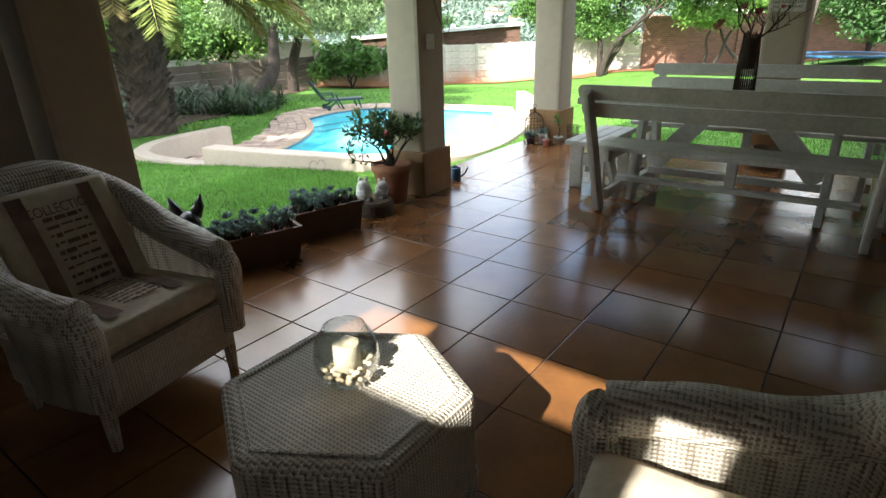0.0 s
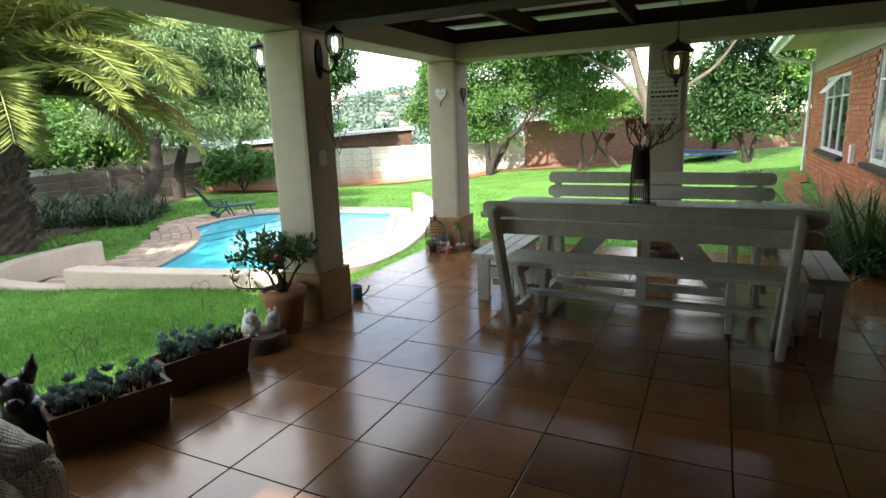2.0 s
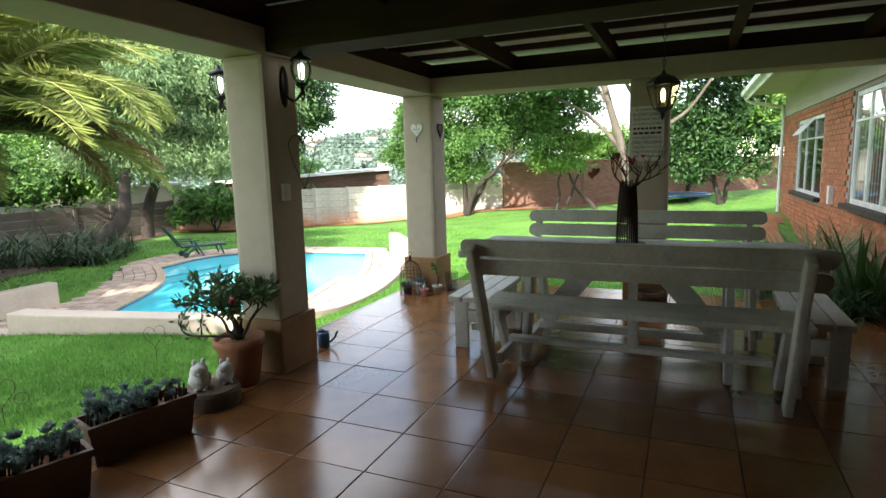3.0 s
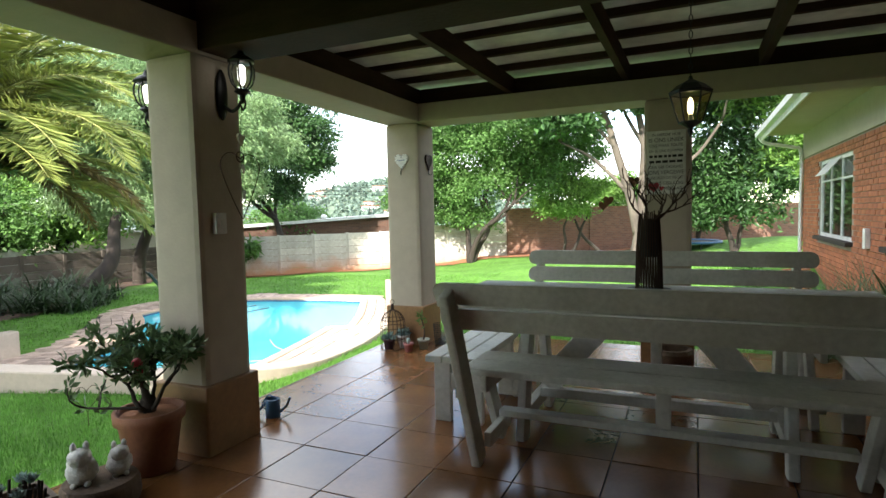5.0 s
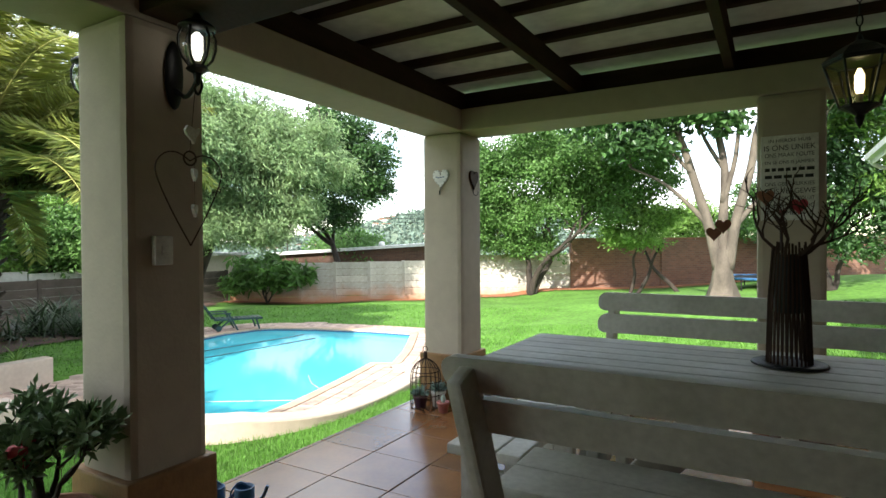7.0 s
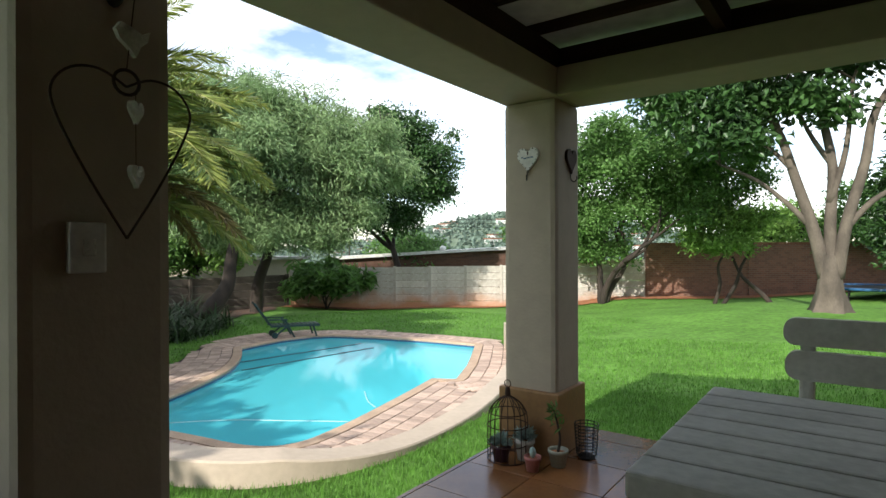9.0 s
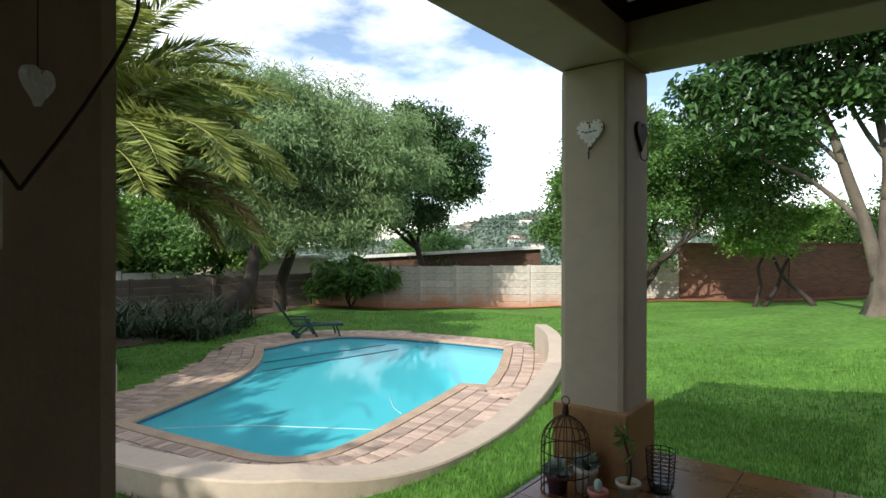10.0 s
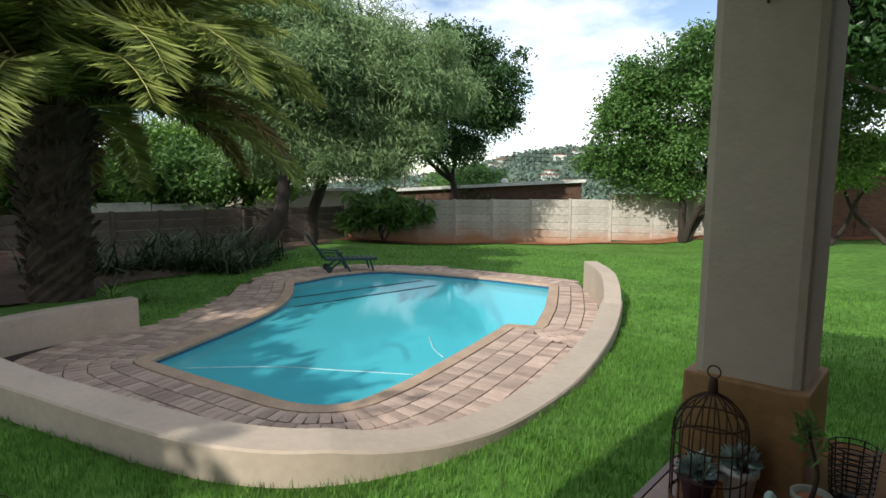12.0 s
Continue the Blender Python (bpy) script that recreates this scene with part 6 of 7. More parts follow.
tagged(part("frond_stubble", bm, M_palm_bark, palm, "cut frond stubs"), kind="stuff")
g = np.random.default_rng(5)


def frond(azim, elev, ln, seed, material):
    """One arching frond: a midrib with two rows of narrow leaflets."""
    rg = np.random.default_rng(seed)
    h = np.array([math.cos(azim), math.sin(azim), 0.0])
    n_ = 26
    p, ang = np.array(TOP) + h * 0.25, elev
    mid = [p]
    droop = rg.uniform(0.80, 1.20)
    for i in range(n_):
        ang -= droop * (1.3 / n_) * (0.35 + 1.3 * i / n_)
        p = p + (h * math.cos(ang) + np.array([0, 0, math.sin(ang)])) * ln / n_
        mid.append(p)
    mid = np.array(mid)
    pos, ax, lens = [], [], []
    side = np.array([-h[1], h[0], 0.0])
    for i in range(14, 26 * 7):
        s = i / 7
        k = min(int(s), n_ - 1)
        q = mid[k] + (mid[k + 1] - mid[k]) * (s - k)
        tang = mid[k + 1] - mid[k]
        tang /= np.linalg.norm(tang)
        L_ = ln * 0.115 * (0.45 + 1.1 * math.sin(math.pi * min(0.98, 0.12 + 0.83 * s / n_)))
        for e in (-1, 1):
            d = side * e + tang * (0.50 + 0.35 * s / n_) + np.array([0, 0, rg.uniform(-0.15, 0.35) - 0.25 * (s / n_)])
            d /= np.linalg.norm(d)
            pos.append(q + d * L_ / 2)
            ax.append(d)
            lens.append(L_)
    v, f = leaf_arrays(rg, np.array(pos), np.array(ax), np.array(lens)[:, None], 0.013, 0.3, 0.15)
    o = fast_mesh("frond", v, f, material)
    o.parent = palm
    rib = bmesh.new()
    tube(rib, [Vector(m_) for m_ in mid[::2]], [0.03 - 0.0019 * i for i in range(len(mid[::2]))], 5)
    part("midrib", rib, M_leaf_dry if material is M_leaf_dry else M_rib, o, "", True)


for k in range(90):
    az = k * 2.399963 + rp.uniform(-0.15, 0.15)
    el = [1.30, 1.08, 0.86, 0.64, 0.42, 0.22][k % 6] + rp.uniform(-0.10, 0.10)
    if el < 0.62 and math.cos(az + 0.45) > 0.55:      # low fronds over the lawn side have been cut away
        el += 0.25
    frond(az, el, rp.uniform(4.1, 5.1) * (0.88 if el < 0.5 else 1.0), 100 + k, M_leaf_dry if k % 24 == 5 else M_leaf_palm)


# ---- shrubs and beds ----
def strap_plant(name, at, count, ln, width, material, label, category, seed, spread=0.15, arch=0.9, group=""):
    """A clump of arching strap leaves."""
    t_ = thing(name, label, category, group, at)
    rg = np.random.default_rng(seed)
    vs2, fs2 = [], []
    base = 0
    for k in range(count):
        a = rg.uniform(0, 6.28)
        h = np.array([math.cos(a), math.sin(a), 0])
        s = np.array([-h[1], h[0], 0])
        p = np.array([*(rg.normal(size=2) * spread), 0.0])
        el = rg.uniform(0.7, 1.5)
        l_ = ln * rg.uniform(0.6, 1.1)
        for i in range(5):
            w_ = width * (1 - (i / 4) ** 2 * 0.92) / 2
            vs2 += [p + s * w_, p - s * w_]
            el -= arch * 0.33 * rg.uniform(0.6, 1.2)
            p = p + (h * math.cos(el) + np.array([0, 0, math.sin(el)])) * l_ / 4
        for i in range(4):
            q = base + 2 * i
            fs2.append((q, q + 1, q + 3, q + 2))
        base += 10
    o = fast_mesh("leaves", np.array(vs2), np.array(fs2), material)
    o.parent = t_
    return t_


for i, (x, y, s) in enumerate(((-16.4, 11.2, 1.0), (-15.7, 11.9, 1.1), (-15.0, 12.4, 1.0), (-16.8, 12.6, 1.2), (-17.4, 13.3, 1.1), (-16.2, 10.1, 1.0), (-17.6, 11.6, 1.2), (-18.5, 12.6, 1.3), (-15.6, 13.3, 0.9), (-16.4, 14.2, 1.1), (-18.6, 14.6, 1.2), (-17.0, 9.3, 1.1), (-18.6, 10.6, 1.3))):
    strap_plant("agapanthus", at_g(x, y), 120, 1.05 * s, 0.045, M_leaf_bed, "dark green clump of strap leaves in a shady bed", "plant", 40 + i, 0.22, 0.95, "strap-leaved bed")
strap_plant("young_aloe", at_g(-13.1, 9.3), 16, 0.45, 0.04, M_leaf_light, "pale spiky young plant in the bed", "plant", 60, 0.03, 0.7)
strap_plant("young_aloe", at_g(-12.8, 9.7), 18, 0.35, 0.04, M_leaf_mid, "small spiky plant in the bed", "plant", 61, 0.04, 0.8)
for i, (x, y, s) in enumerate(((0.85, 9.45, 1.3), (1.3, 9.65, 1.45), (1.15, 9.15, 1.2), (1.0, 9.8, 1.4), (1.45, 10.1, 1.4), (0.8, 10.1, 1.2), (1.4, 10.6, 1.3), (1.5, 9.2, 1.3), (1.05, 11.2, 1.1))):
    strap_plant("wild_iris", at_g(x, y), 300, 0.95 * s, 0.013, M_leaf_iris, "grey green clump of fine upright strap leaves by the house wall", "plant", 70 + i, 0.14, 0.8, "iris bed by the house")
strap_plant("snake_plant", (1.42, 8.72, 0.0), 45, 0.95, 0.05, M_leaf_dark, "dark upright sword leaves at the patio edge", "plant", 79, 0.12, 0.25)
strap_plant("fern", (1.25, 8.45, 0.0), 110, 0.55, 0.02, M_leaf_dark, "dark arching fern at the patio edge", "plant", 80, 0.10, 1.2)

t = thing("philodendron", "large glossy split-leaved bush in front of the boundary wall", "bush", "", (0, 0, 0))
bm = bmesh.new()
tree_limbs(bm, Vector(at_g(-19.6, 21.4, -0.1)), [((0.3 * math.cos(a), 0.3 * math.sin(a), 1), 0.6, 0.05) for a in (0, 2, 4)], rng_t, 1)
part("stems", bm, M_bark, t, "", True)
crown("leaves", [((-19.8, 21.4, -0.15), (1.1, 1.0, 0.85)), ((-19.0, 22.0, -0.35), (0.9, 0.8, 0.7)), ((-20.3, 20.8, -0.4), (0.7, 0.7, 0.6))], 3000, 0.46, 0.13, M_leaf_mid, t, 12, 0.5, 0.16)

# earth strips: under the boundary wall, the palm bed, the wall's foot
def earth(outline, label, lift=0.035, soil=M_soil):
    """A thin sheet of bare earth draped on the lawn."""
    pts = [Vector((*p, 0)) for p in outline]
    xs, ys = [p.x for p in pts], [p.y for p in pts]
    X, Y = np.meshgrid(np.arange(min(xs), max(xs), 0.16), np.arange(min(ys), max(ys), 0.16), indexing="ij")
    jig = np.array([[0.25 * noise.noise((a * 1.3, b_ * 1.3, 3.0)) for a, b_ in zip(r0, r1)] for r0, r1 in zip(X, Y)])
    m_ = inside(list(outline), X + jig, Y + jig)
    Z = ground_z(X, Y) + lift
    i_ = np.arange(X.size).reshape(X.shape)
    keep = m_[:-1, :-1] & m_[1:, :-1] & m_[1:, 1:] & m_[:-1, 1:]
    q = np.stack([i_[:-1, :-1], i_[1:, :-1], i_[1:, 1:], i_[:-1, 1:]], -1)[keep]
    used, inv = np.unique(q, return_inverse=True)
    o = fast_mesh("flower_bed", np.stack([X, Y, Z], -1).reshape(-1, 3)[used], inv.reshape(-1, 4), soil, True)
    return tagged(o, label, "soil", "", "structure")


earth([(-21.3, 20.1), (-7.9, 27.9), (-8.5, 29.0), (-21.8, 21.2)], "bare red earth along the foot of the boundary wall")
earth([(-12.9, 6.4), (-13.7, 8.8), (-14.4, 10.2), (-15.2, 11.6), (-15.5, 12.7), (-17.0, 14.6), (-18.7, 17.4), (-20.5, 19.8), (-22.2, 20.5), (-22.2, 5.2), (-13.2, 5.2)], "dark red earth of the shady bed under the palm", soil=M_humus)
earth([(-8.2, 27.7), (-1.8, 31.9), (4.5, 37.0), (4.0, 37.6), (-8.6, 29.0)], "bare red earth along the foot of the brick wall")
earth([(0.6, 8.98), (1.8, 8.98), (1.8, 17.2), (1.2, 17.2), (0.9, 11.2)], "bare earth of the narrow bed along the house")

# ---- brick boundary wall and neighbours ----
def brick_sheet(name, scale, tone=1.0):
    m = mat(name, (0.2, 0.1, 0.06), 0.9, None, 4, 0.0)
    n_, l_ = m.node_tree.nodes, m.node_tree.links
    b_ = n_["Principled BSDF"]
    tc, mp = n_.new("ShaderNodeTexCoord"), n_.new("ShaderNodeMapping")
    mp.inputs["Rotation"].default_value = (radians(90), 0, 0)
    l_.new(tc.outputs["Object"], mp.inputs["Vector"])
    br = n_.new("ShaderNodeTexBrick")
    br.inputs["Scale"].default_value = scale
    br.inputs["Brick Width"].default_value, br.inputs["Row Height"].default_value = 0.23, 0.085
    br.inputs["Mortar Size"].default_value = 0.006
    br.inputs["Color1"].default_value, br.inputs["Color2"].default_value, br.inputs["Mortar"].default_value = (0.23 * tone, 0.11 * tone, 0.07 * tone, 1), (0.15 * tone, 0.075 * tone, 0.05 * tone, 1), (0.20 * tone, 0.16 * tone, 0.13 * tone, 1)
    l_.new(mp.outputs["Vector"], br.inputs["Vector"])
    l_.new(br.outputs["Color"], b_.inputs["Base Color"])
    bp = n_.new("ShaderNodeBump")
    bp.invert = True
    bp.inputs["Strength"].default_value, bp.inputs["Distance"].default_value = 0.6, 0.01
    l_.new(br.outputs["Fac"], bp.inputs["Height"])
    l_.new(bp.outputs["Normal"], b_.inputs["Normal"])
    return m


M_farbrick = brick_sheet("weathered brick courses", 1.0)
# same brick at half tone: shade under the outbuilding's eave is in the colour
M_shedbrick = brick_sheet("brick courses darkened for eave shade", 1.0, 0.5)
bwall = thing("boundary_wall_brick", "old red brick boundary wall with a coping course", "wall", "", (-8.4, 29.0, 0), math.degrees(math.atan2(0.59, 0.81)), "structure")
part("wall", boxed(0.1, 20, -0.11, 0.11, -1.4, 1.42), M_farbrick, bwall)
for k in range(90):
    if k == 0:
        c0 = part("coping_brick", boxed(-0.11, 0.11, -0.14, 0.14, 1.422, 1.50, 0.006), M_brick, bwall)
        c0.location.x = 0.22
    else:
        c = new("coping_brick", c0.data)
        c.parent = bwall
        c.location.x = 0.22 + 0.225 * k
for x, w_ in ((0.0, 0.18), (4.2, 0.18)):
    part("pier", boxed(x - w_, x + w_, -0.16, 0.16, -1.4, 1.46, 0.01), M_farbrick, bwall)

shed = thing("outbuilding", "low flat-roofed brick outbuilding beyond the boundary wall", "building", "", (0, 0, 0))
sa, sb = Vector((-23.5, 24.9, 0)), Vector((-15.6, 30.75, 0))
sd = (sb - sa).normalized()
turn = Matrix.Translation(sa) @ Matrix.Rotation(math.atan2(sd.y, sd.x), 4, "Z")
ln = (sb - sa).length
bm = box(bmesh.new(), 0.2, ln - 0.15, 0.25, 4.0, -1.6, 0.70, 0, turn)
for v in bm.verts:
    if v.co.z > 0:
        v.co.z += 0.54 * (turn.inverted() @ v.co).x / ln
part("wall", bm, M_shedbrick, shed, "brown brick wall, darkened for the eave's shade")
bm = box(bmesh.new(), 0, ln, 0, 4.4, 0.71, 0.86, 0, turn)
for v in bm.verts:
    v.co.z += 0.54 * (turn.inverted() @ v.co).x / ln
part("roof", bm, M_paint, shed, "pale flat roof slab")
part("vent", blob(bmesh.new(), turn @ Vector((6.0, 1.0, 1.30)), (0.18, 0.18, 0.14), 2, 0), M_paint, shed, "white roof vent", True)
for y0, y1, top in ((11.0, 13.85, 0.42), (13.9, 16.25, 0.34), (16.3, 17.8, 0.20)):
    bm = boxed(-23.35, -23.2, y0, y1, -1.6, top - 0.05, 0.01)
    box(bm, -23.38, -23.17, y0, y1, top - 0.048, top)
    setting("neighbour_wall", bm, M_paint, "pale sunlit garden wall of the neighbour", "wall")
nb = thing("neighbour_house", "neighbour's low house with a pale sunlit roof and walls", "house", "", (0, 0, 0))
part("wall", boxed(-34, -27, 8.0, 17.5, -1.5, 0.75), M_plaster, nb)
bm = bmesh.new()
prism(bm, [(-35, 7.4), (-26, 7.4), (-26, 18.1), (-35, 18.1)], lambda x, y: 0.75 + (0.9 if x < -30 else 0), lambda x, y: 0.85 + (0.9 if x < -30 else 0))
part("roof", bm, M_paint, nb, "pale metal roof")
nb2 = thing("neighbour_house", "neighbour's white garden building half hidden by trees", "house", "", (0, 0, 0))
part("wall", boxed(-31, -25.5, 20.5, 25, -1.5, 0.75), M_plaster, nb2)
part("roof", boxed(-31.3, -25.2, 20.2, 25.3, 0.752, 0.90, 0.01), M_roof, nb2)

# ---- house wing along the lawn ----
hw = thing("house_wing", "orange face brick house wing with white windows and a painted band under the eaves", "house", "", (0, 0, 0), 0, "structure")
HX, HY0, HY1 = 1.83, 9.0, 17.9
WIN = [(13.65, 16.15, 0.75, 2.16), (9.75, 11.75, 0.80, 2.30)]
bm = bmesh.new()
ys = [HY0] + sorted(v for w_ in WIN for v in w_[:2]) + [HY1]
box(bm, HX + 0.012, HX + 0.25, HY0, 9.75, -0.6, 2.36)
box(bm, HX + 0.012, HX + 0.25, 11.75, 13.65, -0.6, 2.36)
box(bm, HX + 0.012, HX + 0.25, 16.15, HY1, -0.6, 2.36)
for y0, y1, z0, z1 in WIN:
    box(bm, HX + 0.012, HX + 0.25, y0, y1, -0.6, z0)
    box(bm, HX + 0.012, HX + 0.25, y0, y1, z1, 2.36)
part("wall", bm, M_mortar, hw, "mortar bed of the brick wall")
part("end_wall", boxed(HX + 0.26, 8.0, HY1 - 0.25, HY1, -0.6, 2.9), M_farbrick, hw)
# unseen room surfaces, painted dark for the gloom behind the panes
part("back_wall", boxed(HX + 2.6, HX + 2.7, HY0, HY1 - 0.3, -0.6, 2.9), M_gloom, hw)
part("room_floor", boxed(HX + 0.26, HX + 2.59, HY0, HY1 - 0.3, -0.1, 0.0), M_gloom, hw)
part("band", boxed(HX - 0.02, HX + 0.25, HY0, HY1, 2.362, 2.95), M_plaster, hw, "cream painted band")
part("soffit", boxed(1.02, HX - 0.022, HY0, HY1 - 0.1, 2.90, 2.93), M_plaster, hw, "cream soffit")
part("fascia", boxed(0.985, 1.015, HY0, HY1, 2.80, 3.0, 0.004), M_paint, hw, "white fascia board")
bm = bmesh.new()
prof = [(0.0, 0.0), (-0.10, 0.0), (-0.115, 0.09), (-0.105, 0.09), (-0.092, 0.012), (-0.004, 0.012)]
prof3 = [(0.98 + a, 2.885 + b_) for a, b_ in prof]
va = [bm.verts.new((x, HY0, z)) for x, z in prof3]
vb = [bm.verts.new((x, HY1, z)) for x, z in prof3]
for i in range(len(prof3)):
    j = (i + 1) % len(prof3)
    bm.faces.new((va[i], va[j], vb[j], vb[i]))
part("gutter", bm, M_paint, hw, "white gutter")
bm = bmesh.new()
prism(bm, [(0.98, HY0), (8, HY0), (8, HY1 + 0.15), (0.98, HY1 + 0.15)], lambda x, y: 2.96 + (x - 0.98) * 0.30, lambda x, y: 3.02 + (x - 0.98) * 0.30)
part("roof", bm, M_roof, hw, "grey roof")
bm = bmesh.new()
tube(bm, smooth_line([(0.95, HY1 - 0.06, 2.88), (1.1, HY1 - 0.06, 2.74), (1.6, HY1 - 0.06, 2.62), (1.77, HY1 - 0.06, 2.45), (1.77, HY1 - 0.06, 1.2), (1.77, HY1 - 0.06, 0.0)], 4), 0.04, 8)
part("downpipe", bm, M_paint, hw, "white downpipe", True)
for i, (y0, y1, z0, z1) in enumerate(WIN):
    w_ = part("window_frame", box(box(box(box(bmesh.new(), HX + 0.03, HX + 0.08, y0, y1, z0, z0 + 0.06), HX + 0.03, HX + 0.08, y0, y1, z1 - 0.06, z1), HX + 0.03, HX + 0.08, y0, y0 + 0.06, z0 + 0.06, z1 - 0.06), HX + 0.03, HX + 0.08, y1 - 0.06, y1, z0 + 0.06, z1 - 0.06), M_paint, hw, "white steel window frame")
    n3 = 3
    for k in range(1, n3):
        y = y0 + (y1 - y0) * k / n3
        part("mullion", boxed(HX + 0.035, HX + 0.075, y - 0.02, y + 0.02, z0 + 0.06, z1 - 0.06), M_paint, w_)
    part("transom", boxed(HX + 0.03, HX + 0.036, y0 + 0.06, y1 - 0.06, z1 - 0.40, z1 - 0.37), M_paint, w_)
    for k in range(n3):
        ya, yb = y0 + (y1 - y0) * k / n3 + 0.03, y0 + (y1 - y0) * (k + 1) / n3 - 0.03
        p_ = part("pane", boxed(HX + 0.050, HX + 0.056, ya, yb, z0 + 0.06, z1 - 0.06), M_glass, w_, "reflecting window pane")
        p_.visible_shadow = False
    bars = bmesh.new()
    y = y0 + 0.1
    while y < y1 - 0.05:
        tube(bars, [(HX + 0.10, y, (z0 + 0.05) if i else z1 - 0.40), (HX + 0.10, y, z1 - 0.05)], 0.006, 5)
        y += 0.12
    for z in ((z0 + 0.3, z0 + 0.75, z0 + 1.2) if i else (z1 - 0.36, z1 - 0.1)):
        tube(bars, [(HX + 0.10, y0 + 0.05, z), (HX + 0.10, y1 - 0.05, z)], 0.006, 5)
    part("burglar_bars", bars, M_paint, w_, "white burglar bars")
    part("sill", boxed(HX - 0.09, HX + 0.03, y0 - 0.08, y1 + 0.08, z0 - 0.07, z0, 0.008), M_grout, hw, "dark tiled sill")
    if i == 0:
        vent = box(bmesh.new(), 0, 0.012, 0, (y1 - y0) / 3, -0.36, 0, 0.003, pose(HX + 0.02, y0 + (y1 - y0) / 3, z1 - 0.03, 0, 40, 0))
        part("open_vent", vent, M_paint, w_, "top vent pushed open")
part("meter_box", boxed(HX - 0.07, HX - 0.004, 12.55, 12.68, 0.72, 1.0, 0.006), M_paint, hw, "small white box on the wall")

# ---- pool furniture, trampoline, far things ----
lg = thing("sun_lounger", "dark green plastic sun lounger with its back raised by the pool", "sun lounger", "", (-13.55, 14.05, DECK_Z), 62)
for y in (-0.28, 0.28):
    part("side_rail", plank((-0.05, y, 0.33), (1.35, y, 0.30), 0.05, 0.03), M_green_plastic, lg)
    part("leg", plank((1.25, y, 0.0), (1.15, y, 0.30), 0.05, 0.035, (1, 0, 0)), M_green_plastic, lg)
    part("leg", plank((0.10, y, 0.08), (0.42, y, 0.32), 0.05, 0.035, (1, 0, 0)), M_green_plastic, lg)
    part("leg", plank((0.62, y, 0.0), (0.35, y, 0.50), 0.05, 0.035, (1, 0, 0)), M_green_plastic, lg)
    part("armrest", plank((-0.10, y * 1.1, 0.52), (0.42, y * 1.1, 0.50), 0.03, 0.06), M_green_plastic, lg)
    part("back_rail", plank((0.0, y * 0.9, 0.32), (-0.48, y * 0.9, 0.98), 0.045, 0.03, (1, 0, 0)), M_green_plastic, lg)
    wl_ = bmesh.new()
    tube(wl_, [(0.07, y * 1.05 - 0.025, 0.085), (0.07, y * 1.05 + 0.025, 0.085)], 0.085, 16)
    part("wheel", wl_, M_green_plastic, lg)
for k in range(11):
    x = 0.04 + 0.12 * k
    part("seat_slat", boxed(x, x + 0.085, -0.265, 0.265, 0.325, 0.345, 0.004), M_green_plastic, lg)
for k in range(8):
    s = 0.08 + 0.118 * k
    c = Vector((0.0, 0, 0.33)).lerp(Vector((-0.48, 0, 0.99)), s)
    part("back_slat", plank(c + Vector((0, -0.25, 0.0)), c + Vector((0, 0.25, 0.0)), 0.085, 0.02, (-0.48, 0, 0.66)), M_green_plastic, lg)

lg.scale = (0.9, 0.9, 0.94)

tr = thing("trampoline", "low round trampoline with a dark mat on the lawn", "trampoline", "", at_g(-0.9, 28.0))
part("mat", lathe(bmesh.new(), [(1.25, 0.30), (1.25, 0.315), (0.01, 0.30)], 36), M_iron, tr, "dark mat")
bm = bmesh.new()
tube(bm, [(1.5 * math.cos(a), 1.5 * math.sin(a), 0.31) for a in np.linspace(0, 2 * math.pi, 37)], 0.05, 8)
part("rim", bm, M_blue, tr, "blue padded rim", True)
for k in range(6):
    a = k * math.pi / 3
    bm = bmesh.new()
    tube(bm, [(1.5 * math.cos(a), 1.5 * math.sin(a), -0.3), (1.5 * math.cos(a), 1.5 * math.sin(a), 0.3)], 0.025, 8)
    part("leg", bm, M_iron, tr)

for i, (x, y) in enumerate(((-5.15, 4.80), (-5.30, 6.35))):
    wr_ = thing("wire_rabbit", "thin rusty wire garden ornament stuck in the lawn", "garden ornament", "wire ornaments on the lawn", at_g(x, y), 60)
    bm = bmesh.new()
    tube(bm, [(0, 0, -0.05), (0, 0, 0.15)], 0.003, 5)
    tube(bm, [(px_, 0, 0.26 + pz_) for px_, pz_ in heart_outline(0.20, 0.24) + heart_outline(0.20, 0.24)[:1]], 0.0025, 5)
    tube(bm, [(0.13 + 0.05 * math.cos(a), 0, 0.20 + 0.05 * math.sin(a)) for a in np.linspace(0, 6.28, 14)], 0.0025, 5)
    part("wire", bm, M_rust, wr_)

# a wooded hill with scattered houses in the distance
hx = np.linspace(-420, 60, 90)
hy = np.linspace(150, 420, 40)
HXX, HYY = np.meshgrid(hx, hy, indexing="ij")
ridge = 24 * np.exp(-((HXX + 135) / 95) ** 2) * np.exp(-((HYY - 275) / 70) ** 2) + 10 * np.exp(-((HXX + 300) / 120) ** 2) * np.exp(-((HYY - 260) / 80) ** 2)
HZZ = -15 + 1.35 * ridge
i_ = np.arange(HXX.size).reshape(HXX.shape)
M_hill = mat("distant wooded hill", (0.09, 0.135, 0.085), 1.0, (0.14, 0.18, 0.13), 0.06, 0.0)
hill = fast_mesh("hill", np.stack([HXX, HYY, HZZ], -1).reshape(-1, 3), np.stack([i_[:-1, :-1], i_[1:, :-1], i_[1:, 1:], i_[:-1, 1:]], -1).reshape(-1, 4), M_hill, True)
tagged(hill, "distant wooded hill beyond the rooftops", "hill", "", "structure")
rg = np.random.default_rng(77)
cnt = 5200
bx, by = rg.uniform(-330, 20, cnt), rg.uniform(160, 300, cnt)
